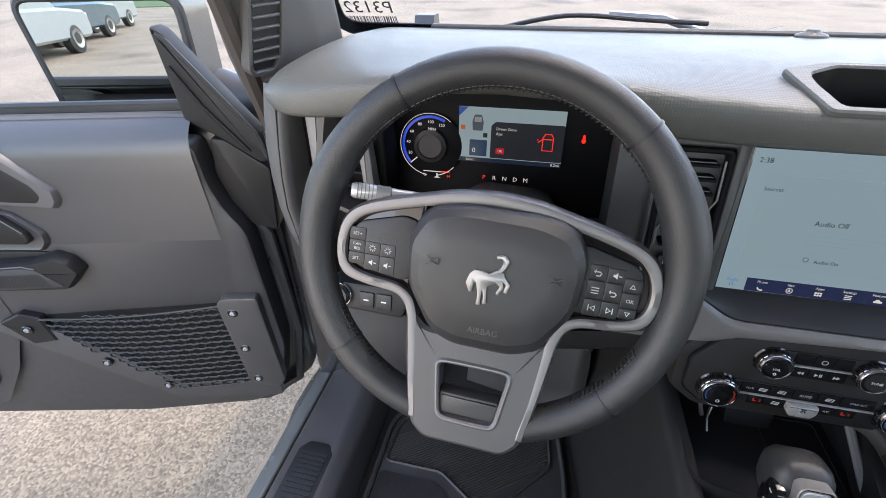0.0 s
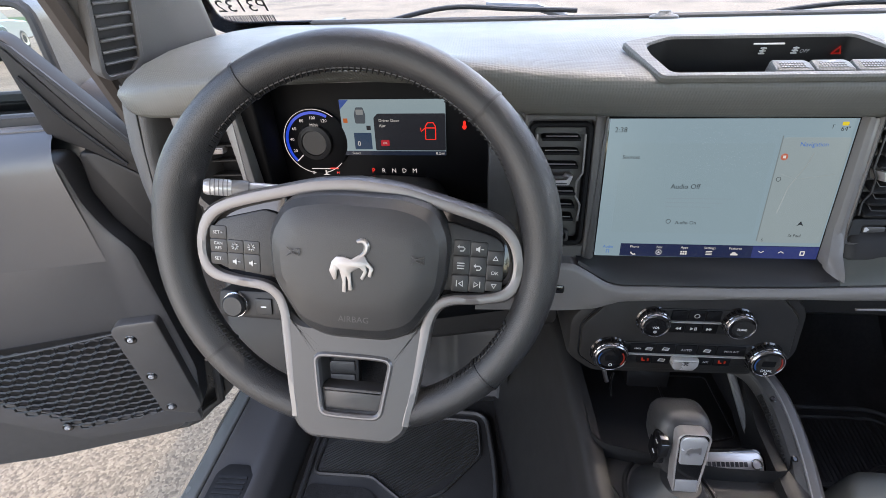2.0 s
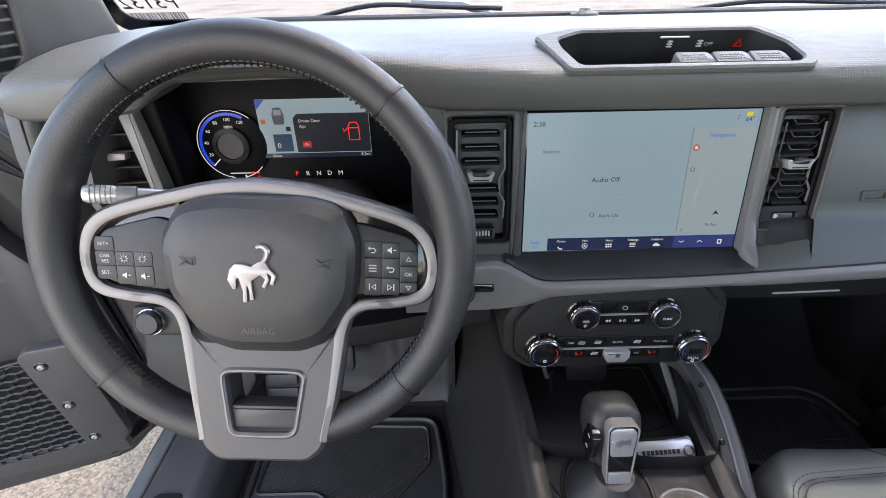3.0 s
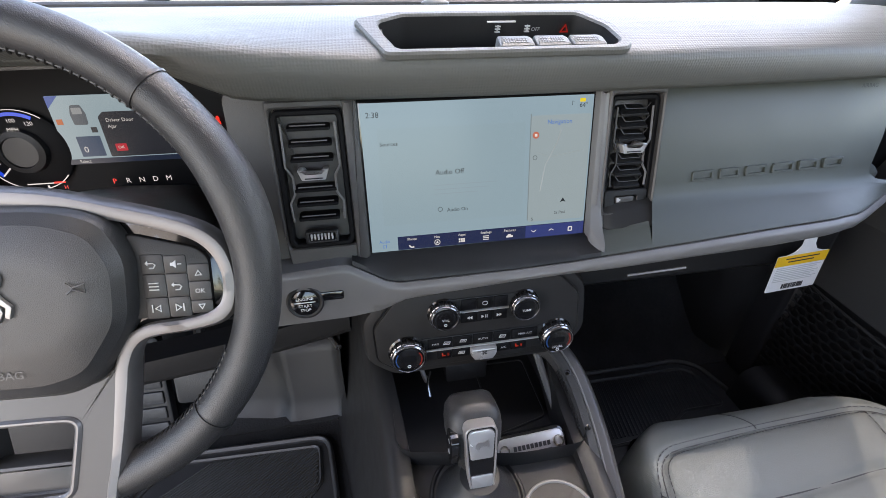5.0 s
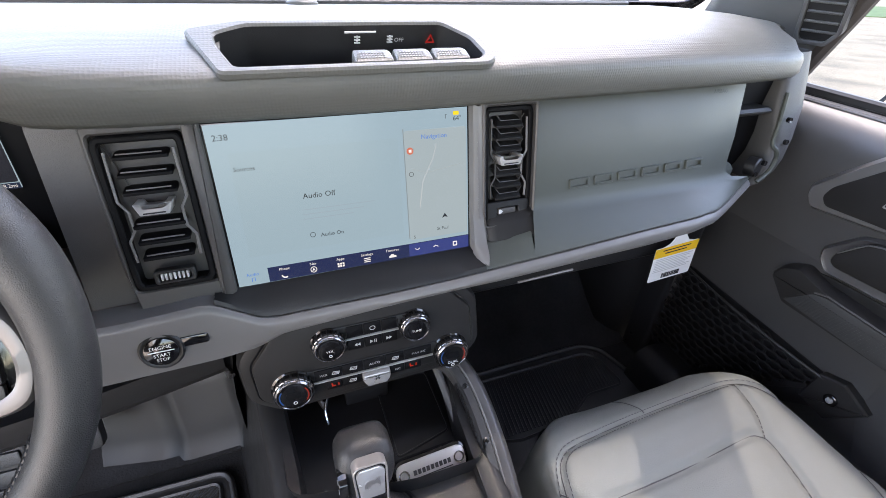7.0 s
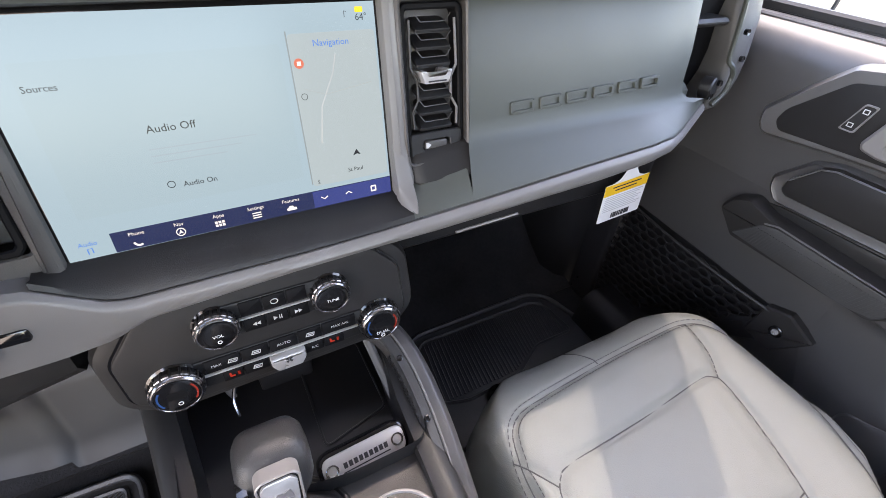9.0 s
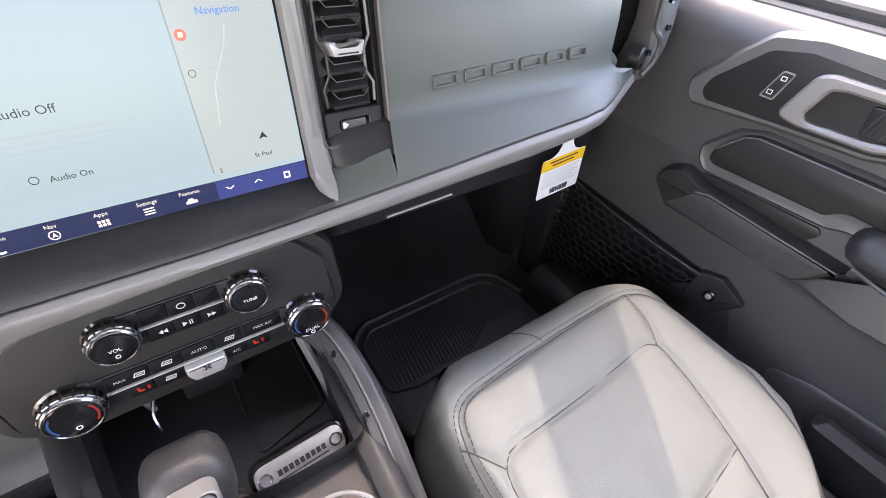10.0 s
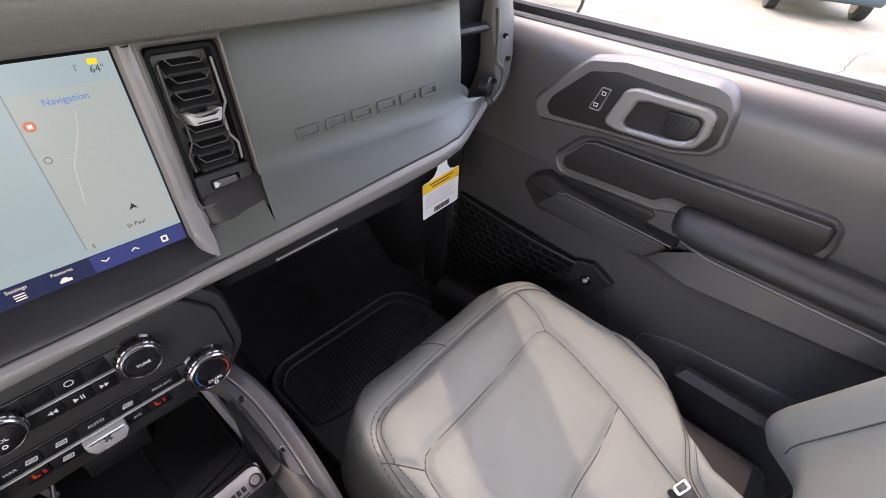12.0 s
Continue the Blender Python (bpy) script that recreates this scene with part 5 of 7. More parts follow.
# ---- front doors: built closed on the passenger side, mirrored and swung open on the driver's ----
def door(side, label):
    d = thing("car_door", label, "car door", "front doors")
    if side < 0:
        hinge = Vector((-0.912, 0.248, 0))
        place = Matrix.Translation(hinge) @ Matrix.Rotation(radians(-75), 4, "Z") @ Matrix.Translation(-hinge) @ Matrix.Diagonal((-1, 1, 1, 1))
    else:
        place = Matrix()
    # working frame: u runs rearwards, v up, w towards the cabin
    D = place @ Matrix(((0, 0, -1, 0.745), (-1, 0, 0, 0), (0, 1, 0, 0), (0, 0, 0, 1)))

    def pt(name, bm, m, label="", parent=None):
        return part(name, bm, m, parent or d, label)

    # card: outline in (u, v); the surface bulges inwards lower down
    card = [(-0.252, 1.045), (-0.226, 1.092), (-0.212, 1.140), (-0.208, 1.215), (0.95, 1.215), (0.95, 0.575), (0.10, 0.545), (-0.16, 0.565), (-0.235, 0.62), (-0.262, 0.75)]
    co = rounded(card[::-1], 0.018, 4)
    pt("card", levels([(co, -0.055), (co, -0.004), (shrink(co, 0.005), 0.0)], D), DOORM, "dark grey grained door card")
    # upper roll along the window, turning over to face up
    rows = []
    for i in range(40):
        u = lerp(-0.206, 0.95, i / 39)
        rows.append([D @ Vector((u, v, w)) for v, w in ((1.010, -0.001), (1.045, 0.0006), (1.090, 0.0016), (1.135, 0.0030), (1.165, 0.0040), (1.198, 0.004), (1.214, 0.001), (1.226, -0.006), (1.236, -0.015), (1.246, -0.028), (1.251, -0.040), (1.2515, -0.055))])
    pt("top_roll", sheet(rows), DOORM, "grey grained roll along the top of the door")
    pt("belt_trim", box((-0.20, 1.243, -0.060), (0.95, 1.2545, -0.037), 0.003, D), DOORL, "pale grey strip under the window")
    pt("belt_seal", box((-0.20, 1.250, -0.076), (0.95, 1.270, -0.0605), 0.004, D), RUBBER, "black rubber seal along the window")
    # outer skin
    pt("outer_skin", slab(rounded([(-0.30, 1.03), (-0.24, 1.235), (0.97, 1.235), (0.97, 0.50), (-0.18, 0.50), (-0.30, 0.62)][::-1], 0.03), -0.165, -0.058, D, 0.01), DARKP, "dark painted door shell")
    pt("edge_seal", tube([D @ Vector((u, v, -0.045)) for u, v in ((-0.224, 1.150), (-0.240, 1.09), (-0.278, 1.02), (-0.288, 0.76), (-0.26, 0.60), (-0.17, 0.535), (0.10, 0.515), (0.9, 0.545))], 0.010, 8), RUBBER, "black door seal")
    # corner cap towards the pillar
    cap = rounded([(-0.196, 1.245), (-0.188, 1.388), (-0.204, 1.380), (-0.310, 1.226), (-0.322, 1.174), (-0.304, 1.168), (-0.246, 1.214)], 0.008)
    pt("corner_cap", slab(cap[::-1], -0.06, -0.028, D, 0.006), PANEL, "black corner cap beside the pillar")
    pt("cap_edge", tube([D @ Vector((u, v, -0.029)) for u, v in ((-0.196, 1.376), (-0.208, 1.366), (-0.306, 1.224), (-0.317, 1.180))], 0.004, 6), RUBBER, "rubber edge of the corner cap")
    pt("cap_fold", tube([D @ Vector((u, v, -0.027)) for u, v in ((-0.200, 1.330), (-0.232, 1.270), (-0.290, 1.190))], 0.0035, 6), BLACK, "dark fold of the corner cap")
    cap2 = rounded([(-0.218, 1.150), (-0.226, 1.215), (-0.250, 1.212), (-0.316, 1.158), (-0.302, 1.03), (-0.258, 1.045), (-0.232, 1.095)], 0.008)
    pt("front_filler", slab(cap2, -0.07, -0.030, D, 0.005), PANEL, "dark filler panel at the hinge side")

    # handle panel: pale chamfered surround, black plate, silver pull
    esc = rounded([(0.035, 1.145), (0.081, 1.196), (0.117, 1.232), (0.176, 1.243), (0.307, 1.243), (0.328, 1.236), (0.343, 1.213), (0.347, 1.165), (0.330, 1.142), (0.284, 1.128), (0.164, 1.120), (0.050, 1.108), (0.038, 1.122)], 0.007)
    e1 = shrink(esc, 0.006)
    pt("handle_surround", levels([(esc[::-1], -0.035), (esc[::-1], 0.004), (e1[::-1], 0.0135), (shrink(esc, 0.010)[::-1], 0.0140)], D), DOORL, "grey chamfered surround of the door handle")
    dk = rounded([(0.062, 1.137), (0.069, 1.156), (0.125, 1.212), (0.171, 1.222), (0.322, 1.214), (0.334, 1.206), (0.335, 1.166), (0.323, 1.150), (0.284, 1.138), (0.185, 1.132), (0.072, 1.124)], 0.007)
    pt("handle_plate", slab(dk[::-1], 0.0, 0.0150, D, 0.001), PANEL, "black handle plate")
    ro = rounded([(0.172, 1.152), (0.190, 1.203), (0.206, 1.210), (0.310, 1.211), (0.322, 1.204), (0.322, 1.174), (0.311, 1.153), (0.284, 1.144), (0.198, 1.140), (0.176, 1.144)], 0.006, 4)
    ri = rounded([(0.200, 1.157), (0.212, 1.192), (0.228, 1.196), (0.301, 1.197), (0.309, 1.192), (0.308, 1.169), (0.296, 1.158), (0.272, 1.153), (0.212, 1.1495), (0.204, 1.151)], 0.005, 4)
    hd = pt("handle", ring(ro[::-1], ri[::-1], 0.010, 0.0255, D, 0.0035), SILVER, "satin silver pull handle")
    pt("handle_recess", slab(ri[::-1], 0.006, 0.0158, D), PANEL)
    pt("handle_lever", slab(rounded([(0.262, 1.156), (0.258, 1.192), (0.299, 1.194), (0.306, 1.186), (0.304, 1.170), (0.292, 1.158)][::-1], 0.004), 0.012, 0.0205, D, 0.002), BLACK, "dark ribbed lever", hd)
    for i in range(6):
        pt("lever_rib", slab([(0.264 + i * 0.006, 1.160), (0.266 + i * 0.006, 1.160), (0.272 + i * 0.006, 1.188), (0.270 + i * 0.006, 1.188)], 0.02, 0.0214, D), BLACK, "", hd)
    lk = pt("lock_switch", ring(rounded([(0.138, 1.157), (0.151, 1.195), (0.167, 1.195), (0.157, 1.157)][::-1], 0.003), rounded([(0.140, 1.159), (0.1525, 1.193), (0.165, 1.193), (0.155, 1.159)][::-1], 0.003), 0.012, 0.0175, D, 0.0005), SILVER, "lock switch with a bright edge")
    pt("lock_key", slab(rounded([(0.140, 1.159), (0.1525, 1.193), (0.165, 1.193), (0.155, 1.159)][::-1], 0.003), 0.012, 0.0168, D), BLACK, "", lk)
    for u, v in ((0.157, 1.186), (0.149, 1.166)):
        o = rect(u - 0.004, u + 0.003, v - 0.003, v + 0.003, 0.0005)
        pt("lock_symbol", ring(o, shrink(o, 0.001), 0.0165, 0.0174, D), WHITE, "", lk)
    # long ledge pad in its recessed surround
    ls = rounded([(0.100, 1.039), (0.096, 1.060), (0.135, 1.104), (0.168, 1.115), (0.502, 1.124), (0.518, 1.112), (0.524, 1.081), (0.517, 1.050), (0.502, 1.043), (0.317, 1.038), (0.298, 1.030), (0.116, 1.022)], 0.007)
    pt("ledge_surround", levels([(ls[::-1], -0.002), (ls[::-1], 0.003), (shrink(ls, 0.005)[::-1], 0.0095), (shrink(ls, 0.010)[::-1], 0.0075)], D), DOORM, "dark chamfered surround of the ledge")
    pd = rounded([(0.119, 1.050), (0.121, 1.067), (0.151, 1.102), (0.169, 1.109), (0.503, 1.115), (0.510, 1.110), (0.511, 1.086), (0.505, 1.069), (0.494, 1.064), (0.311, 1.066), (0.299, 1.062), (0.287, 1.050), (0.129, 1.043)], 0.005)
    pt("ledge_pad", levels([(pd[::-1], 0.002), (pd[::-1], 0.014), (shrink(pd, 0.002)[::-1], 0.018), (shrink(pd, 0.005)[::-1], 0.0195)], D), PANEL, "charcoal padded ledge with a crisp edge")
    # highlight on the ledge's upper edge, painted as a paler tube
    pt("ledge_edge", tube([D @ Vector((u, v, 0.0185)) for u, v in ((0.124, 1.068), (0.152, 1.1005), (0.170, 1.1065), (0.340, 1.1098), (0.502, 1.1130))], 0.0013, 6), DOORL, "pale line for the highlight on the ledge's upper edge")
    # pull pocket, and above it a black plate that paints the slot's shade
    sl = rounded([(0.108, 1.016), (0.132, 1.020), (0.292, 1.026), (0.298, 1.018), (0.284, 0.996), (0.132, 0.990)], 0.005)
    pt("pocket_slot", slab(sl[::-1], -0.001, 0.004, D, 0.001), BLACK, "black plate for the shade in the slot over the pull pocket")
    gr = rounded([(0.056, 0.982), (0.069, 1.008), (0.096, 1.022), (0.134, 1.010), (0.167, 1.008), (0.352, 0.998), (0.322, 0.960), (0.306, 0.945), (0.231, 0.944), (0.094, 0.944)], 0.007)
    pt("pull_pocket", levels([(gr[::-1], -0.001), (gr[::-1], 0.018), (shrink(gr, 0.005)[::-1], 0.028), (shrink(gr, 0.009)[::-1], 0.0285)], D), PANEL, "moulded pull pocket")
    gi = rounded([(0.096, 0.956), (0.131, 0.994), (0.152, 1.000), (0.336, 0.992), (0.309, 0.957), (0.276, 0.950)], 0.004)
    pt("pocket_mat", slab(gi[::-1], 0.02, 0.0305, D, 0.001), MATM, "black ribbed pocket mat")
    bm = bmesh.new()
    for i in range(40):
        u = 0.118 + i * 0.0048
        slab([(u, 0.958), (u + 0.0020, 0.958), (u + 0.0130, 0.986), (u + 0.0110, 0.986)], 0.030, 0.0316, D, 0, bm)
    tagged(pt("rib", bm, MATM), kind="stuff")
    # light on the pocket's upper rim, put in as a paler tube
    pt("pocket_rim", tube([D @ Vector((u, v, 0.0295)) for u, v in ((0.132, 0.997), (0.152, 1.0035), (0.342, 0.995))], 0.0014, 6), DOORL, "pale line for the light on the pocket's upper rim")
    # rounded armrest roll
    rows = []
    for u, k in ((0.326, 0.25), (0.330, 0.62), (0.338, 0.88), (0.350, 1.0), (0.50, 1.0), (0.65, 1.0), (0.80, 1.0), (0.95, 1.0)):
        rows.append([D @ Vector((u + (0.02 if v < 1.03 and u < 0.36 else 0.0), 1.042 + (v - 1.042) * k, w * k)) for v, w in ((1.064, -0.002), (1.067, 0.018), (1.064, 0.034), (1.055, 0.048), (1.042, 0.055), (1.030, 0.055), (1.021, 0.048), (1.015, 0.034), (1.013, 0.018), (1.013, -0.002))])
    pt("armrest", sheet(rows), LEATHER, "dark padded armrest roll")
    pt("armrest_edge", tube([D @ Vector((u, 1.012, w)) for u, w in ((0.352, 0.028), (0.40, 0.046), (0.60, 0.050), (0.95, 0.050))], 0.003, 6), DOORL, "thin pale edge under the armrest")
    # folded facets below the armrest
    rows = []
    for u, vs in ((0.262, (0.944, 0.940, 0.934, 0.926, 0.91, 0.84)), (0.290, (0.948, 0.944, 0.938, 0.930, 0.90, 0.78)), (0.318, (0.962, 0.950, 0.940, 0.925, 0.87, 0.72)), (0.387, (1.010, 0.948, 0.934, 0.924, 0.845, 0.62)), (0.535, (1.012, 0.957, 0.940, 0.914, 0.838, 0.60)), (0.643, (1.012, 0.966, 0.948, 0.935, 0.842, 0.60)), (0.95, (1.012, 0.985, 0.965, 0.950, 0.85, 0.60))):
        k = min(1.0, max(0.0, (u - 0.262) / 0.110))
        rows.append([D @ Vector((u, v, w * k + 0.0012)) for v, w in zip(vs, (0.028, 0.036, 0.016, 0.013, 0.021, 0.017))])
    pt("lower_face", sheet(rows), DOORM, "folded lower face of the door")
    pt("speaker_rise", slab(rounded([(0.36, 0.80), (0.42, 0.825), (0.62, 0.842), (0.95, 0.84), (0.95, 0.60), (0.44, 0.60), (0.36, 0.70)][::-1], 0.02), 0.0, 0.026, D, 0.010), DOORM, "low raised panel")
    # map pocket: back, lower bar, front strap, honeycomb net
    ps = 0.052 if side > 0 else 0.0
    pk = rounded([(-0.150 + ps, 0.880), (0.235, 0.862), (-0.030, 0.655), (-0.215 + ps, 0.655), (-0.232 + ps, 0.86)], 0.012)
    pt("pocket_back", slab(pk[::-1], -0.002, 0.0015, D), BLACK)
    bar = rounded([(0.225, 0.862), (0.240, 0.820), (0.000, 0.618), (-0.235, 0.618), (-0.235, 0.655), (-0.025, 0.655)], 0.005)
    if side < 0:
        bar = rounded([(0.280, 0.860), (0.300, 0.835), (0.275, 0.810), (0.000, 0.605), (-0.235, 0.605), (-0.235, 0.655), (-0.025, 0.655), (0.225, 0.862)], 0.006)
    # same bar on both doors; black on the passenger's paints its shade
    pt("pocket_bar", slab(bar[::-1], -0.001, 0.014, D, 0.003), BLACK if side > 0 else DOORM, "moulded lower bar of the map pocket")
    tip = rounded([(0.198, 0.868), (0.234, 0.880), (0.281, 0.858), (0.270, 0.842), (0.240, 0.797), (0.190, 0.805)], 0.003)
    pt("pocket_tip", levels([(tip[::-1], -0.001), (tip[::-1], 0.014), (shrink(tip, 0.003)[::-1], 0.0175)], D), PANEL, "pointed dark end plate of the map pocket")
    st = rounded([(-0.245, 0.905), (-0.175, 0.905), (-0.160, 0.890), (-0.172, 0.660), (-0.232, 0.635), (-0.252, 0.66)], 0.010)
    st = [p + Vector((ps, 0)) for p in st]
    pt("pocket_strap", slab(st[::-1], -0.001, 0.020, D, 0.005), FASCIA, "charcoal end strap of the map pocket")
    for u, v in ((-0.189 + ps, 0.868), (-0.189 + ps, 0.767), (-0.194 + ps, 0.671), (0.232, 0.841), (0.115, 0.738), (0.012, 0.658)):
        sc = pt("screw", lathe([(0.0105, 0.012), (0.0105, 0.0205), (0.0090, 0.0215), (0.0060, 0.0208)], D @ T(u, v, 0), 16), GLOSS, "round screw with a bright socket head")
        pt("screw_head", lathe([(0.0056, 0.020), (0.0050, 0.0235), (0.0022, 0.0243), (0.0016, 0.0225)], D @ T(u, v, 0), 12), ZINC, "", sc)
    bm = bmesh.new()
    sx, sy = 0.0245, 0.0150

    def inside(u, v):
        if v > 0.882 - (u + 0.165) * 0.05 or v < 0.652 or u < -0.172 + ps:
            return False
        return v > 0.655 + (u + 0.028) * 0.80

    for j in range(17):
        for i in range(18):
            u = -0.172 + ps + i * sx * 1.0 + (sx / 2 if j % 2 else 0)
            v = 0.658 + j * sy
            if not inside(u, v):
                continue
            hx = [(u + sx * 0.50 * math.cos(a) * 1.0, v + sy * 0.58 * math.sin(a)) for a in [math.radians(30 + 60 * k) for k in range(6)]]
            hx = [Vector((max(-0.172 + ps, min(p[0], 0.22)), p[1])) for p in hx]
            bulge = lambda p: 0.012 + 0.012 * math.sin(math.pi * min(1, max(0, (p.x + 0.17) / 0.38)))
            tube([D @ Vector((p.x, p.y, bulge(p))) for p in hx], 0.0018, 5, closed=True, bm=bm)
    tagged(pt("net", bm, BLACK, "black honeycomb net"), kind="stuff")
    pt("net_hem", tube([D @ Vector((lerp(-0.172 + ps, 0.235, i / 14), lerp(0.882, 0.862, i / 14), 0.012 + 0.013 * math.sin(math.pi * i / 14))) for i in range(15)], 0.0025, 6), RUBBER)
    return d


door(1, "closed passenger door with a silver handle and a net map pocket")
door(-1, "driver's door standing open, dark grey card with a net map pocket")

# ---- passenger seat ----
XC = 0.415
SEAMS = [
    [(0.205, -0.60), (0.213, -0.30), (0.222, -0.215), (0.245, -0.178), (0.30, -0.165), (0.40, -0.157), (0.52, -0.154), (0.585, -0.160), (0.620, -0.187), (0.636, -0.24), (0.634, -0.33), (0.614, -0.40), (0.590, -0.452), (0.540, -0.492), (0.485, -0.522), (0.455, -0.58)],
    [(0.238, -0.60), (0.232, -0.35), (0.236, -0.290), (0.250, -0.260), (0.285, -0.250), (0.42, -0.246), (0.522, -0.240), (0.547, -0.246), (0.553, -0.264), (0.540, -0.33), (0.517, -0.402), (0.468, -0.516), (0.455, -0.58)],
    [(0.517, -0.402), (0.43, -0.412), (0.36, -0.414), (0.235, -0.430)],
    [(0.215, -0.220), (0.243, -0.266)],
    [(0.553, -0.250), (0.574, -0.215), (0.588, -0.162)],
]
SEAMS = [curve_pts([(a - 0.010, b, 0) for a, b in s], 6) for s in SEAMS]


def seam_gap(x, y):
    best = 9.0
    for k, s in enumerate(SEAMS):
        for p, q in zip(s, s[1:]):
            if abs(p.x - x) > 0.05 or abs(p.y - y) > 0.05:
                continue
            d = q - p
            t = max(0.0, min(1.0, ((x - p.x) * d.x + (y - p.y) * d.y) / max(1e-9, d.x * d.x + d.y * d.y)))
            best = min(best, math.hypot(x - p.x - d.x * t, y - p.y - d.y * t))
    return best


def half_width(y, right=False):
    f = max(0.0, min(1.0, (y + 0.205) / 0.10))
    w = 0.236 * (1 - 0.30 * f ** 2.6)
    if right:
        # the outer bolster rounds off before the backrest
        keys = [(0.30, 1.0), (0.36, 1.03), (0.41, 0.97), (0.455, 0.80), (0.495, 0.57), (0.535, 0.42), (0.62, 0.34)]
        d = -y
        for (a, p), (b, q) in zip(keys, keys[1:]):
            if a <= d <= b:
                w *= p + (q - p) * (d - a) / (b - a)
    else:
        r = max(0.0, (-0.30 - y) / 0.3)
        w *= 1 - 0.16 * r * r
    return w


def cushion_z(x, y):
    """Height of the cushion's skin."""
    ap = abs(x - XC) / half_width(y, x > XC)
    f = max(0.0, min(1.0, (y + 0.20) / 0.095))
    q = (-0.105 - y) / 0.5
    z = 0.862 - 0.030 * q
    z += 0.014 * math.exp(-((ap - 0.76) / 0.22) ** 2) * (0.35 + 0.65 * min(1, q * 2))
    z -= 0.075 * max(0.0, (ap - 0.84) / 0.16) ** 2.3
    z -= 0.045 * f ** 2.6
    g = seam_gap(x, y)
    z -= 0.0050 * math.exp(-(g / 0.005) ** 2)
    z += 0.0040 * min(1.0, g / 0.035)
    return z


def seat():
    s = thing("passenger_seat", "pale grey vinyl front passenger seat with dark stitched seams", "seat")
    rows = []
    nu = 110
    ys = [-0.105 - 0.0055 * j for j in range(92)]
    for y in ys:
        row = []
        for i in range(nu + 1):
            k = -1 + 2 * i / nu
            x = XC + half_width(y, k > 0) * k
            row.append(Vector((x, y, cushion_z(x, y))))
        lo = lambda p, sx, dz: Vector((p.x + sx, p.y, p.z - dz))
        row = [lo(row[0], 0.012, 0.12), lo(row[0], -0.004, 0.05), lo(row[0], -0.005, 0.018)] + row + [lo(row[-1], 0.005, 0.018), lo(row[-1], 0.004, 0.05), lo(row[-1], -0.012, 0.12)]
        rows.append(row)
    fr = rows[0]
    front = []
    for dy, dz in ((-0.012, 0.13), (0.004, 0.07), (0.006, 0.030), (0.004, 0.010)):
        front.append([Vector((XC + (p.x - XC) * 0.985, p.y + dy, p.z - dz)) for p in fr])
    part("cushion", sheet(front + rows), SEATM, s, "pale grey vinyl cushion", smooth=75)
    part("cushion_base", box((0.215, -0.62, 0.66), (0.635, -0.15, 0.79), 0.03), BLACK, s, "black seat base")
    for sg in (-1, 1):
        part("seat_rail", box((XC + sg * 0.18 - 0.02, -0.60, FLOOR), (XC + sg * 0.18 + 0.02, -0.10, FLOOR + 0.06), 0.006), BLACK, s, "black seat rail")
    # dark seam lines and rows of stitches beside the outer seam
    for k, line in enumerate(SEAMS):
        part("seam", tube([(p.x, p.y, cushion_z(p.x, p.y) + 0.0008) for p in line], 0.0009, 6), SEAMM, s)
    bm = bmesh.new()
    for off in (-0.0065, 0.0065):
        line = SEAMS[0]
        for p, q in zip(line, line[1:]):
            d = (q - p)
            L = d.length
            n = Vector((-d.y, d.x, 0)).normalized() * off
            m = max(1, int(L / 0.0048))
            for j in range(m):
                a = p + d * (j / m) + n
                b = p + d * ((j + 0.68) / m) + n
                tube([(a.x, a.y, cushion_z(a.x, a.y) + 0.0008), (b.x, b.y, cushion_z(b.x, b.y) + 0.0008)], 0.0006, 4, bm=bm)
    tagged(part("stitching", bm, SEAMM, s, "dark grey stitches"), kind="stuff")
    for x in (0.385,):
        part("seam", tube([(x + 0.002 * i, -0.106 - 0.006 * i, cushion_z(x + 0.002 * i, -0.106 - 0.006 * i) + 0.0004) for i in range(9)], 0.0009, 5), SEAMM, s)
    # backrest, leaning back, with raised bolsters
    rows = []
    for j in range(40):
        v = j / 39
        yb = -0.595 - 0.22 * v
        zb = 0.84 + 0.62 * v
        hw = 0.245 * (1 - 0.22 * max(0.0, v - 0.5) ** 1.5)
        row = []
        for i in range(41):
            p = -1 + 2 * i / 40
            ap = abs(p)
            out = 0.050 * math.exp(-((ap - 0.80) / 0.15) ** 2) * (1 - 0.5 * v) - 0.06 * max(0.0, (ap - 0.86) / 0.14) ** 2
            lift = 0.03 * max(0.0, (0.10 - v) / 0.10) ** 2
            row.append(Vector((XC + hw * p, yb + out - lift * 1.2, zb)))
        row = [Vector((row[0].x + 0.01, row[0].y - 0.09, zb))] + row + [Vector((row[-1].x - 0.01, row[-1].y - 0.09, zb))]
        rows.append(row)
    part("backrest", sheet(rows), SEATM, s, "pale grey vinyl backrest", smooth=75)
    for sg, pp in ((1, 0.66), (-1, 0.66)):
        line = []
        for j in range(2, 38):
            r = rows[j]
            line.append(r[1 + round((sg * pp + 1) * 20)] + Vector((0, 0.0008, 0)))
        part("seam", tube(line, 0.0011, 5), SEAMM, s)
    part("recliner_cover", box((0.640, -0.66, 0.70), (0.675, -0.44, 0.84), 0.012), BLACK, s, "black plastic side cover of the seat")
    b = thing("belt_buckle", "black seat belt buckle with a metal edge on the seat", "belt buckle")
    bmx = frame_m((0.440, -0.520, cushion_z(0.44, -0.52) + 0.008), (0.9, -0.35, 0.1), (0.3, 0.9, 0.15)) @ Matrix.Scale(0.72, 4)
    part("case", slab(rect(-0.018, 0.018, -0.03, 0.022, 0.006), -0.012, 0.010, bmx, 0.004), BLACK, b)
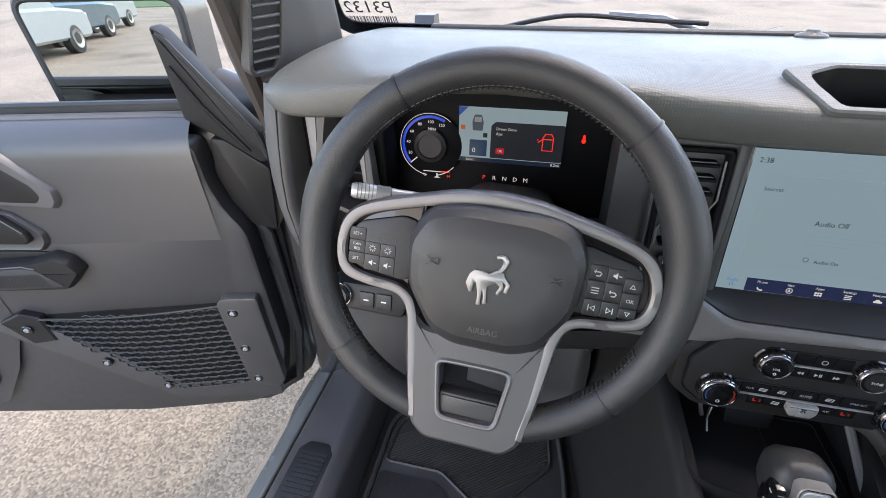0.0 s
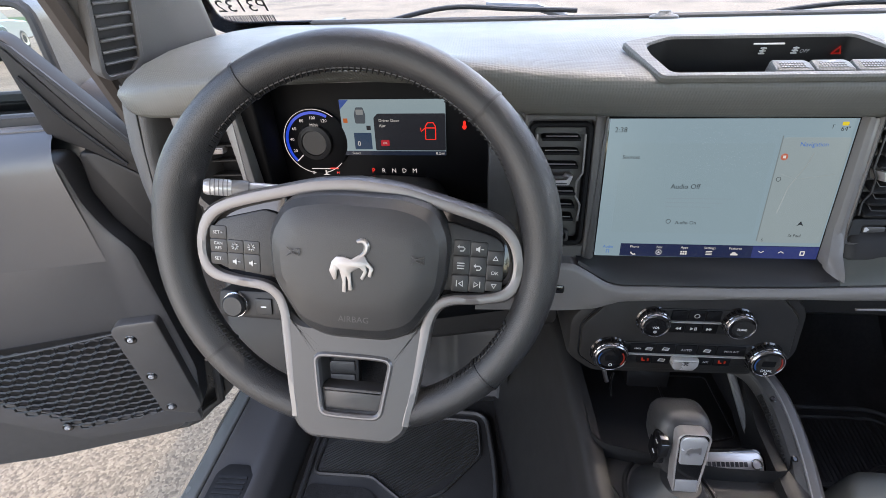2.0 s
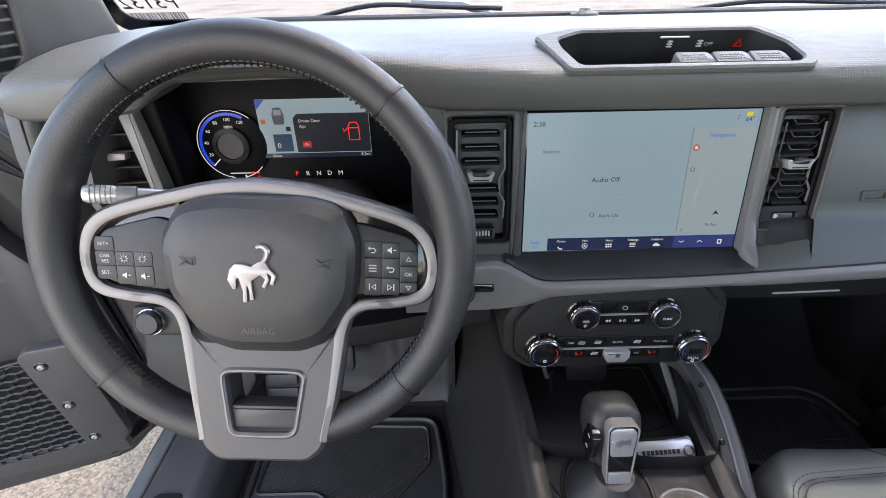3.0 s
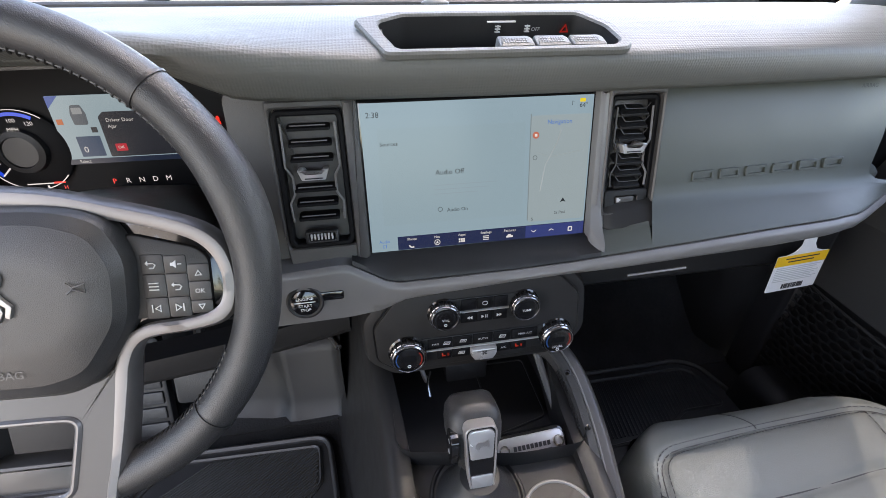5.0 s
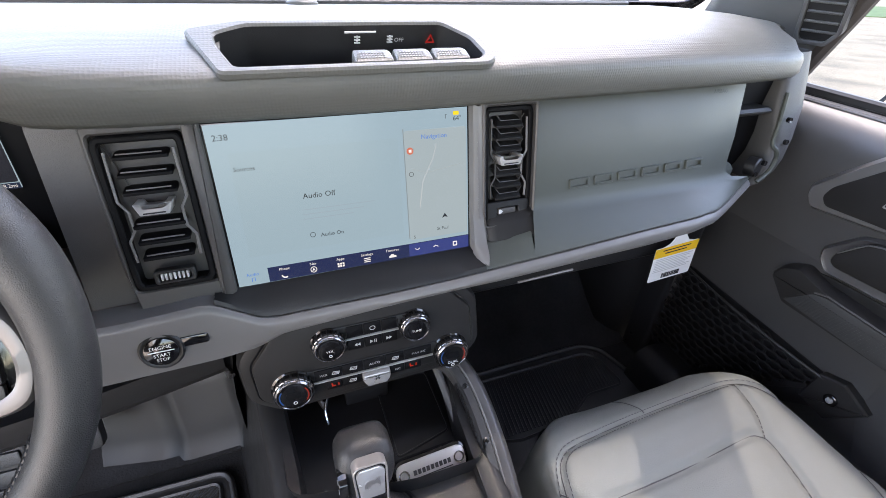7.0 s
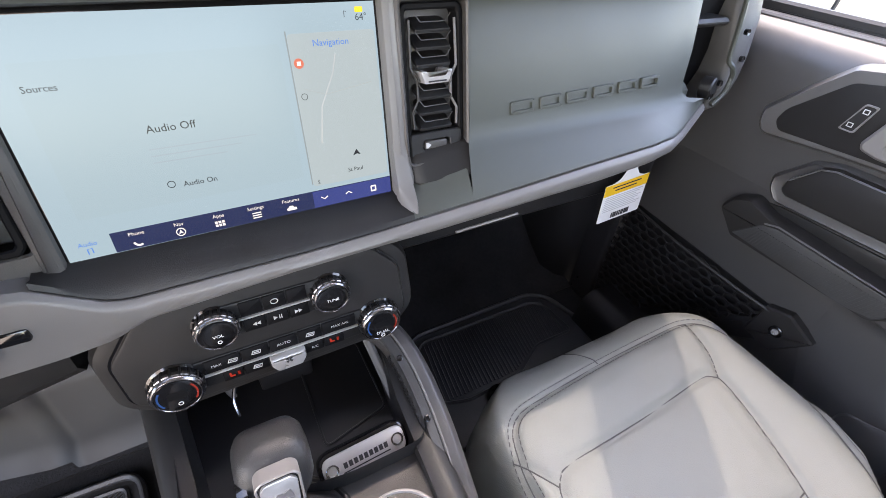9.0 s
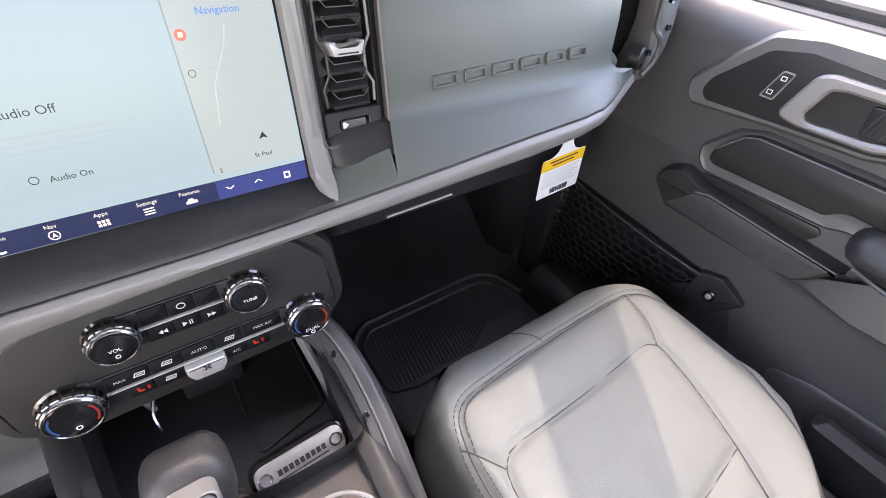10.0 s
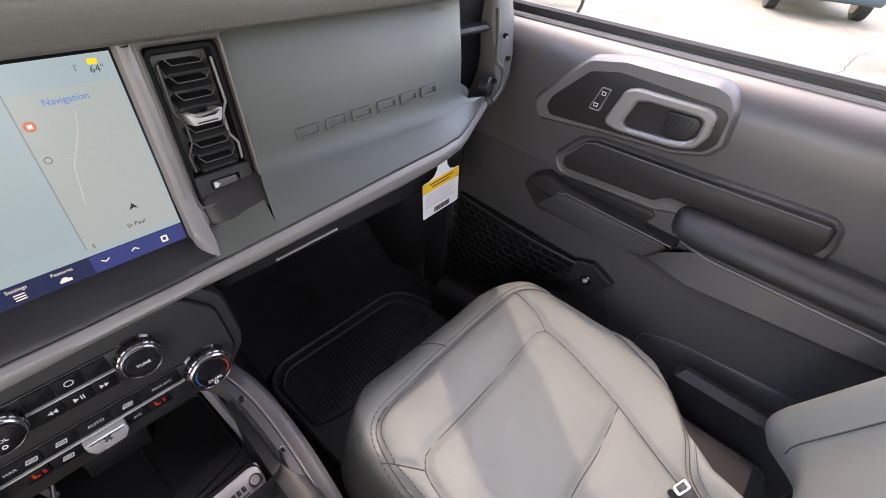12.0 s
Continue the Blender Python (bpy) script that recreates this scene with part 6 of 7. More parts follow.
    part("metal_edge", ring(rect(-0.016, 0.016, 0.006, 0.024, 0.005), rect(-0.010, 0.010, 0.010, 0.020, 0.003), 0.002, 0.0125, bmx, 0.001), CHROME, b, "bright metal edge")
    part("strap", slab(rect(-0.020, 0.020, -0.12, -0.03), -0.006, -0.003, bmx), RUBBER, b, "black webbing")


seat()

# ---- climate panel, start button ----
HM = frame_m((0, -0.064, 1.040), (1, 0, 0), (0, 0.10, 1))


def knob(parent, u, v, r, word, temp):
    m = HM @ T(u, v, 0) @ Matrix.Diagonal((1, 1, 0.74, 1))
    k = part("knob", lathe([(r * 1.08, 0.0), (r * 1.08, 0.003), (r * 0.98, 0.005), (r * 0.97, 0.017), (r * 0.93, 0.0205), (r * 0.80, 0.0215)], m, 40), GLOSS, parent, "gloss black rotary knob")
    o, i = oval(0, 0, r * 1.01, r * 1.01, 40), oval(0, 0, r * 0.93, r * 0.93, 40)
    part("chrome_ring", ring(o, i, 0.013, 0.0185, m, 0.0010), DARKCHROME, k, "smoked chrome ring with notches")
    part("cap", lathe([(r * 0.84, 0.019), (r * 0.84, 0.0222), (r * 0.80, 0.0228), (r * 0.60, 0.0230), (r * 0.05, 0.0230)], m, 36), GLOSS, k)
    bm = bmesh.new()
    lay = [[bm.verts.new(m @ Vector((r * rr * math.cos(2 * math.pi * j / 40), r * rr * math.sin(2 * math.pi * j / 40), ww))) for j in range(40)] for rr, ww in ((0.965, 0.0185), (0.945, 0.0215), (0.88, 0.0232), (0.84, 0.0232), (0.82, 0.0220))]
    for a, b in zip(lay, lay[1:]):
        for j in range(40):
            bm.faces.new((a[j], a[(j + 1) % 40], b[(j + 1) % 40], b[j]))
    part("collar", bm, DARKCHROME, k, "bevelled chrome collar round the cap")
    for a in range(0, 360, 20):
        q = m @ Matrix.Rotation(radians(a + 10), 4, "Z")
        part("notch", box((r * 0.965, -0.0009, 0.0060), (r * 1.025, 0.0009, 0.0190), 0.0003, q), BLACK, k)
    if word:
        writing(word, r * 0.25, m @ T(0, -r * 0.10 if not temp else -r * 0.45, 0.0234), WHITE, k)
    if word != "TUNE":
        o = oval(0, -r * (0.45 if not temp or not word else 0.66), r * 0.10, r * 0.10, 14)
        part("power_mark", ring(o, shrink(o, r * 0.03), 0.0229, 0.0234, m), WHITE, k)
    if temp:
        part("readout", slab(rect(-r * 0.36, r * 0.36, -r * 0.16, r * 0.24, r * 0.08), 0.0228, 0.0232, m), LENS, k, "unlit readout")
        for sg, mt in ((-1, glow("knob blue", (0.03, 0.16, 0.6), 0.35)), (1, glow("knob red", (0.6, 0.05, 0.03), 0.35))):
            pts = [Vector((sg * r * rr * math.cos(radians(a)), r * rr * math.sin(radians(a)))) for rr, sq in ((0.74, range(-36, 37, 6)), (0.67, range(36, -37, -6))) for a in sq]
            part("temperature_arc", slab(pts, 0.0228, 0.0234, m), mt, k)


def climate():
    c = thing("climate_panel", "charcoal climate and audio panel with four rotary knobs", "climate panel")
    o = rounded([(-0.136, 0.010), (-0.103, 0.054), (-0.085, 0.060), (0.096, 0.060), (0.124, 0.030), (0.130, -0.030), (0.108, -0.056), (-0.108, -0.060), (-0.134, -0.040)][::-1], 0.008)
    part("surround", slab(shrink(o, -0.016), -0.13, -0.004, HM, 0.012), PANEL, c, "charcoal moulded surround")
    part("groove", ring(shrink(o, -0.0022), shrink(o, 0.0), -0.01, -0.0022, HM), GLOSS, c)
    part("faceplate", slab(o, -0.03, 0.002, HM, 0.003), PANEL, c, "charcoal faceplate")
    up = rect(-0.048, 0.046, 0.006, 0.042, 0.002)
    part("button_bank", slab(up, 0.0, 0.0040, HM, 0.001), BLACK, c, "black upper button row")
    lo = rect(-0.080, 0.080, -0.046, -0.012, 0.002)
    part("button_bank", slab(lo, 0.0, 0.0040, HM, 0.001), BLACK, c, "black lower button row")
    for u0, u1, v in ((-0.033, 0.031, 0.0235), (-0.074, 0.074, -0.0300)):
        part("trim_line", slab(rect(u0, u1, v - 0.0008, v + 0.0008), 0.002, 0.0068, HM, 0.0004), BRIGHT, c, "thin bright trim line")
    for u0, u1, v0, v1 in ((-0.030, -0.011, 0.026, 0.041), (-0.010, 0.010, 0.026, 0.041), (0.011, 0.029, 0.026, 0.041), (-0.030, -0.011, 0.007, 0.021), (-0.010, 0.010, 0.007, 0.021), (0.011, 0.029, 0.007, 0.021),
                           (-0.072, -0.041, -0.028, -0.013), (-0.040, -0.015, -0.028, -0.013), (-0.014, 0.012, -0.028, -0.013), (0.013, 0.036, -0.028, -0.013), (0.037, 0.072, -0.028, -0.013), (-0.060, -0.042, -0.045, -0.032), (-0.041, -0.018, -0.045, -0.032), (0.018, 0.036, -0.045, -0.032), (0.037, 0.058, -0.045, -0.032)):
        part("button", slab(rect(u0, u1, v0, v1, 0.001), 0.002, 0.0056, HM, 0.0008), LENS, c)
    tx = lambda t, u, v, z, mt=PRINT: writing(t, z * 0.82, HM @ T(u, v, 0.0060), mt, c)
    tx("AUTO", -0.001, -0.0205, 0.0058)
    tx("MAX A/C", 0.055, -0.0205, 0.0054)
    tx("A/C", 0.027, -0.0390, 0.0054)
    tx("MAX", -0.062, -0.0205, 0.0050)

    def sign(kind, u, v, mt=WHITE):
        bm = bmesh.new()
        z0, z1 = 0.0052, 0.0061
        if kind == "ring":
            q = oval(u, v, 0.0035, 0.0030, 16)
            ring(q, shrink(q, 0.0007), z0, z1, HM, 0, bm)
        elif kind == "next":
            for d in (0, 0.0035):
                slab([(u - 0.0045 + d, v - 0.0022), (u - 0.0012 + d, v), (u - 0.0045 + d, v + 0.0022)], z0, z1, HM, 0, bm)
        elif kind == "prev":
            for d in (0, 0.0035):
                slab([(u + 0.0045 - d, v - 0.0022), (u + 0.0045 - d, v + 0.0022), (u + 0.0012 - d, v)], z0, z1, HM, 0, bm)
        elif kind == "play":
            slab([(u - 0.004, v - 0.0022), (u - 0.0005, v), (u - 0.004, v + 0.0022)], z0, z1, HM, 0, bm)
            for d in (0.0010, 0.0028):
                slab(rect(u + d, u + d + 0.0009, v - 0.0022, v + 0.0022), z0, z1, HM, 0, bm)
        elif kind == "screen":
            q = [Vector(p) for p in ((u - 0.0045, v - 0.0018), (u + 0.0036, v - 0.0026), (u + 0.0050, v + 0.0018), (u - 0.0026, v + 0.0026))]
            ring(q, shrink(q, 0.0007), z0, z1, HM, 0, bm)
            slab(rect(u - 0.0022, u + 0.0028, v - 0.0004, v + 0.0004), z0, z1, HM, 0, bm)
        else:
            slab(rounded([(u - 0.0022, v - 0.0022), (u + 0.0026, v - 0.0022), (u + 0.0026, v - 0.0008), (u - 0.0002, v - 0.0004), (u - 0.0008, v + 0.0030), (u - 0.0026, v + 0.0030)], 0.0004), z0, z1, HM, 0, bm)
            for q in (0.0, 0.0016, 0.0032):
                slab(rect(u + 0.0048, u + 0.0072, v - 0.0018 + q, v - 0.0013 + q), z0, z1, HM, 0, bm)
        part("symbol", bm, PRINT if mt is WHITE else mt, c)

    red = glow("seat heat red", (0.6, 0.04, 0.02), 0.5)
    for k, u, v, mt in (("ring", 0.0, 0.0335, WHITE), ("prev", -0.020, 0.014, WHITE), ("play", 0.0, 0.014, WHITE), ("next", 0.020, 0.014, WHITE), ("screen", -0.048, -0.0205, WHITE), ("screen", -0.027, -0.020, WHITE), ("screen", 0.0245, -0.0205, WHITE), ("seat", -0.052, -0.0385, red), ("screen", -0.029, -0.0385, WHITE), ("seat", 0.045, -0.0385, red)):
        sign(k, u, v, mt)
    fan = part("fan_rocker", slab(rounded([(-0.017, -0.033), (0.017, -0.033), (0.017, -0.043), (0.012, -0.051), (-0.012, -0.051), (-0.017, -0.043)][::-1], 0.002), 0.0, 0.012, HM, 0.003), BRIGHT, c, "silver fan rocker")
    bm = bmesh.new()
    for a in range(4):
        q = HM @ T(0, -0.038, 0.0124) @ Matrix.Rotation(radians(45 + 90 * a), 4, "Z")
        slab([(0.0005, -0.0005), (0.0036, -0.0012), (0.0036, 0.0012), (0.0005, 0.0005)], 0, 0.0004, q, 0, bm)
    part("fan_symbol", bm, INK, fan)
    knob(c, -0.051, 0.024, 0.0185, "VOL", False)
    knob(c, 0.050, 0.025, 0.0185, "TUNE", False)
    knob(c, -0.097, -0.030, 0.0225, "", True)
    knob(c, 0.097, -0.030, 0.0225, "DUAL", True)


climate()


def start_button():
    s = thing("start_button", "round black engine start button with a side tab on the rail", "start button")
    m = FM @ T(-0.208, -0.2075, 0.0155)
    part("bezel", lathe([(0.0205, -0.004), (0.0205, 0.003), (0.0185, 0.0045), (0.0165, 0.0035)], m, 36), BLACK, s)
    part("tab", slab(rect(0.012, 0.043, -0.001, 0.010, 0.003), -0.002, 0.0032, m, 0.0012), GLOSS, s, "black side tab")
    part("cap", lathe([(0.0155, 0.002), (0.0155, 0.005), (0.0145, 0.0056)], m, 32), GLOSS, s)
    writing("ENGINE", 0.0054, m @ T(0, 0.0050, 0.0062), WHITE, s)
    part("mark_line", slab(rect(-0.0115, 0.0115, 0.0002, 0.0012), 0.005, 0.0061, m), WHITE, s)
    writing("START", 0.0052, m @ T(0, -0.0035, 0.0062), WHITE, s)
    writing("STOP", 0.0050, m @ T(0, -0.0085, 0.0062), WHITE, s)


start_button()


# ---- centre console ----
PLATE = mat("dark chrome plate", (0.50, 0.50, 0.51), 0.26, metal=0.6, var=0.08, coat=0.5)


def console():
    c = thing("centre_console", "dark moulded centre console between the front seats", "console")
    # flanks flare out towards the floor
    for s in (-1, 1):
        rows = []
        for y, xt, zt, xb in ((0.30, 0.165, 0.96, 0.25), (0.10, 0.155, 0.96, 0.225), (-0.02, 0.145, 0.950, 0.205), (-0.12, 0.135, 0.930, 0.195), (-0.25, 0.130, 0.915, 0.190), (-0.60, 0.125, 0.915, 0.185)):
            if s > 0:
                xt -= 0.012
            rows.append([Vector((s * xb, y, FLOOR)), Vector((s * lerp(xb, xt, 0.35), y, lerp(FLOOR, zt, 0.25))), Vector((s * lerp(xb, xt, 0.85), y, lerp(FLOOR, zt, 0.75))), Vector((s * (xt + 0.004), y, zt - 0.012)), Vector((s * (xt - 0.002), y, zt - 0.002)), Vector((s * (xt - 0.014), y, zt)), Vector((s * (xt - 0.026), y, zt - 0.004)), Vector((s * (xt - 0.030), y, zt - 0.05))])
        part("flank", sheet(rows), PANEL, c, "charcoal flared side", smooth=50)
    # open tray below the climate panel
    tr = rounded([(-0.118, 0.035), (0.105, 0.035), (0.108, -0.176), (0.02, -0.176), (-0.118, -0.150)], 0.02)
    tm = frame_m((0, 0, 0.880), (1, 0, 0), (0, 1, 0))
    part("tray_floor", slab(tr, -0.02, 0.0, tm), BLACK, c, "black phone tray floor")
    part("tray_wall", levels([(tr, 0.0), (shrink(tr, -0.004), 0.055)], tm, cap0=False, cap1=False), BLACK, c)
    tl = rounded([(0.012, 0.010), (0.094, 0.010), (0.094, -0.100), (0.012, -0.120)], 0.010)
    part("tray_mat", ring(tl, shrink(tl, 0.003), 0.0, 0.0025, tm, 0.0008), BLACK, c, "raised edge of the charging mat")
    # socket panel at the back of the tray, with a bright-edged flap
    um = frame_m((-0.003, -0.005, 0.895), (1, 0, 0), (0, 0.35, 0.93))
    part("socket_panel", slab(rounded([(-0.032, -0.022), (0.030, -0.022), (0.034, 0.020), (-0.034, 0.020)], 0.006), -0.03, 0.004, um, 0.003), BLACK, c, "black socket panel")
    part("flap_edge", tube(curve_pts([(-0.061, -0.018, 0.912), (-0.066, -0.028, 0.900), (-0.065, -0.040, 0.884)], 6), 0.0022, 8), CHROME, c, "bright flap edge")
    # deck behind with the cup holders
    dk = rounded([(-0.128, -0.146), (-0.01, -0.150), (0.005, -0.172), (0.116, -0.172), (0.116, -0.62), (-0.128, -0.62)], 0.006)
    dm = frame_m((0, 0, 0.905), (1, 0, 0), (0, 1, 0))
    part("deck", slab(dk, -0.05, 0.0, dm, 0.006), FASCIA, c, "charcoal console deck")
    for u, v in ((0.050, -0.245), (0.050, -0.340)):
        o = oval(u, v, 0.043, 0.043, 40)
        part("cup_ring", ring(o, shrink(o, 0.004), -0.002, 0.003, dm, 0.0012), RAIL, c, "grey ring of a cup holder")
        part("cup_well", slab(shrink(o, 0.004), -0.001, 0.0012, dm), BLACK, c)
    # sockets at the front of the tray
    um = frame_m((-0.006, 0.030, 0.905), (1, 0, 0), (0, -0.25, 1))
    part("socket_plate", slab(rect(-0.032, 0.032, -0.020, 0.026, 0.004), -0.004, 0.003, um, 0.001), GLOSS, c, "gloss black socket plate")
    bl = glow("socket blue", (0.20, 0.30, 0.55), 0.5)
    for u in (-0.009, 0.009):
        o = rect(u - 0.0032, u + 0.0032, 0.002, 0.013, 0.001)
        part("socket", ring(o, shrink(o, 0.0010), 0.002, 0.0042, um), bl, c, "pale lit outline of a socket")
    part("socket", slab(rect(-0.003, 0.003, 0.005, 0.009), 0.002, 0.0042, um), bl, c)
    part("front_lip", tube(curve_pts([(-0.075, 0.022, 0.930), (-0.072, -0.006, 0.905), (-0.066, -0.012, 0.885)], 5), 0.0035, 8), SILVER, c, "bright edge of the tray")
    # plaque
    pm = frame_m((0.045, -0.158, 0.910), (1, 0.05, 0.0), (0, 0.75, 0.66)) @ Matrix.Rotation(radians(0), 4, "Z")
    p = thing("plaque", "small silver plaque with two round ends on the console", "plaque")
    o = rounded([(-0.045, -0.014), (0.045, -0.014), (0.045, 0.014), (-0.045, 0.014)], 0.011, 5)
    part("frame", slab(shrink(o, -0.004), -0.012, 0.001, pm, 0.002), GLOSS, p)
    part("plate", slab(o, 0.0, 0.0030, pm, 0.0012), BRIGHT, p, "silver plate")
    for sg in (-1, 1):
        o2 = oval(sg * 0.036, 0, 0.0068, 0.0068, 20)
        part("rivet", ring(o2, shrink(o2, 0.002), 0.002, 0.0048, pm, 0.0006), CHROME, p)
    bm = bmesh.new()
    for i in range(9):
        slab(rect(-0.024 + i * 0.0056, -0.0200 + i * 0.0056, -0.0028, 0.0028), 0.002, 0.0036, pm, 0, bm)
    tagged(part("scale_mark", bm, INK, p), kind="stuff")
    part("scale_line", slab(rect(-0.026, 0.026, -0.0072, -0.0060), 0.002, 0.0035, pm), INK, p)

    # grab handle on the passenger side: a facetted bar, a bolted inner face and a ribbed pad
    h = thing("grab_handle", "charcoal facetted grab handle with a bolted face beside the console", "grab handle")
    path = curve_pts([(0.068, -0.010, 0.948), (0.086, -0.028, 0.962), (0.109, -0.058, 0.968), (0.121, -0.105, 0.955), (0.125, -0.170, 0.921), (0.122, -0.248, 0.872)], 6)
    grow = [min(1.0, 0.80 + 0.04 * i) for i in range(len(path))]
    sec = rounded([(-0.025, -0.010), (-0.023, 0.004), (-0.006, 0.0115), (0.012, 0.0125), (0.023, 0.006), (0.025, -0.006), (0.018, -0.014), (-0.018, -0.014)], 0.003, 2)
    sgn = 1 if (path[1] - path[0]).cross(Vector((0, 0, 1))).x > 0 else -1
    sec = [(p.x * sgn * 0.68, p.y) for p in sec]
    part("bar", loft(path, sec, scale=grow), FASCIA, h, "charcoal facetted bar", smooth=25)
    inner = [(sgn * x * 0.68, y) for x, y in ((-0.0225, 0.0045), (-0.0205, 0.0072), (-0.0090, 0.0120), (-0.0070, 0.0108))]
    part("inner_face", loft(path[2:], inner, scale=grow[2:]), RUBBER, h, "black bolted face along the bar", smooth=30)
    part("ridge", loft(path[2:], [(sgn * x * 0.68, y) for x, y in ((-0.0065, 0.0110), (-0.0058, 0.0133), (-0.0036, 0.0133), (-0.0030, 0.0112))], scale=grow[2:]), RAIL, h, "pale ridge along the bar")
    part("pad", loft(path[16:], [(sgn * x * 0.68, y) for x, y in ((-0.0260, -0.0070), (-0.0252, 0.0030), (-0.0225, 0.0062), (-0.0225, -0.0070))], scale=grow[16:]), RUBBER, h, "black ribbed rubber pad")
    bm = bmesh.new()
    for i in range(16, len(path) - 1):
        for f in (0.0, 0.33, 0.66):
            c0 = path[i].lerp(path[i + 1], f)
            t = (path[i + 1] - path[i]).normalized()
            a = t.cross(Vector((0, 0, 1))).normalized() * sgn
            q = Vector((0, 0, 1)) - t * t.z
            tube([c0 - a * 0.0180 - q * 0.006, c0 - a * 0.0175 + q * 0.003], 0.0009, 5, bm=bm)
    tagged(part("pad_rib", bm, BLACK, h), kind="stuff")
    for k in (6, 11, 17, 23):
        t = (path[k + 1] - path[k]).normalized()
        a = t.cross(Vector((0, 0, 1))).normalized() * sgn
        q = (Vector((0, 0, 1)) - t * t.z).normalized()
        part("bolt", lathe([(0.0036, -0.002), (0.0036, 0.0008), (0.0026, 0.0012), (0.0022, 0.0004)], frame_m(path[k] - a * 0.0105 * grow[k] + q * 0.0100 * grow[k], t, a), 12), GLOSS, h)
    part("leg", tube([(0.092, -0.038, 0.945), (0.101, -0.100, 0.900), (0.107, -0.165, 0.865)], 0.0055, 8), RAIL, h, "slim inner leg")

    # gear selector
    g = thing("gear_selector", "dark gear selector with a chrome faced grip on the console", "gear selector")
    base = frame_m((-0.036, -0.205, 0.902), (1, 0, 0), (0, 1, 0))
    part("boot_ring", ring(oval(0, 0, 0.056, 0.060, 36), oval(0, 0, 0.050, 0.054, 36), -0.002, 0.005, base, 0.002), BLACK, g)
    part("boot", lathe([(0.051, 0.0), (0.040, 0.012), (0.030, 0.030), (0.022, 0.045)], base), LEATHER, g, "black leather boot")
    gm = frame_m((-0.037, -0.186, 0.928), (1, 0, 0), (0, 0.97, -0.25)) @ Matrix.Diagonal((0.90, 0.90, 0.97, 1))
    W = lambda hw, f, b: rounded([(-hw, -b), (hw, -b), (hw, f), (-hw, f)], min(hw, f, b) * 0.80, 6)
    part("grip", levels([(W(0.019, 0.018, 0.018), -0.02), (W(0.0195, 0.019, 0.019), 0.018), (W(0.0225, 0.022, 0.020), 0.032), (W(0.030, 0.028, 0.024), 0.044), (W(0.0335, 0.032, 0.026), 0.056), (W(0.0340, 0.033, 0.027), 0.072), (W(0.0325, 0.032, 0.025), 0.084), (W(0.0280, 0.027, 0.020), 0.093), (W(0.0200, 0.019, 0.014), 0.0985), (W(0.0100, 0.009, 0.007), 0.1005)], gm), LEATHER, g, "black leather grip", smooth=60)
    fm = frame_m((-0.036, -0.2065, 0.981), (1, 0, 0), (0, 0.26, 0.97)) @ Matrix.Diagonal((0.95, 0.92, 1, 1))
    o = rounded([(-0.0135, -0.050), (0.0135, -0.050), (0.0165, -0.010), (0.0185, 0.040), (0.0130, 0.046), (-0.0130, 0.046), (-0.0185, 0.040), (-0.0165, -0.010)], 0.004)
    part("face_rim", ring(o, shrink(o, 0.0022), -0.012, 0.0024, fm, 0.0008), SILVER, g, "thin silver rim of the face")
    part("face_frame", slab(shrink(o, 0.0020), -0.012, 0.0008, fm), GLOSS, g, "gloss black face")
    part("face_plate", slab(rounded([(-0.0130, 0.002), (0.0130, 0.002), (0.0153, 0.036), (0.0105, 0.0418), (-0.0105, 0.0418), (-0.0153, 0.036)], 0.003), 0.0, 0.0030, fm, 0.0012), PLATE, g, "clear-coated dark chrome plate")
    shape = [(7, 16), (2, 13.5), (-3, 15), (-7, 12), (-8, 6), (-6, 5), (-4.5, 9), (-4, 3), (-2.5, 3), (-2, 8), (2, 8.5), (5, 9.5), (7.5, 5), (9, 6), (8.5, 12)]
    part("face_emblem", slab([(u * 0.001, v * 0.001 + 0.012) for u, v in shape], 0.0026, 0.0036, fm), EMBLEM, g, "pale emblem")
    part("face_foot", slab(rounded([(-0.0115, -0.047), (0.0115, -0.047), (0.0130, -0.022), (-0.0130, -0.022)], 0.002), 0.0, 0.0024, fm, 0.001), PLATE, g, "dark chrome foot of the face")
    sm = frame_m((-0.0662, -0.188, 0.984), (0, -1, 0), (0, 0.0, 1)) @ Matrix.Scale(0.9, 4)
    so = rounded([(-0.015, -0.024), (0.010, -0.024), (0.015, 0.0), (0.012, 0.022), (-0.010, 0.024), (-0.018, 0.004)], 0.007)
    part("side_pad", slab(so, -0.008, 0.0012, sm, 0.001), GLOSS, g, "gloss black thumb switch")
    for v in (0.010, -0.010):
        part("thumb_mark", slab(rect(-0.003, 0.003, v - 0.0006, v + 0.0006), 0.001, 0.0019, sm), PRINT, g)


console()


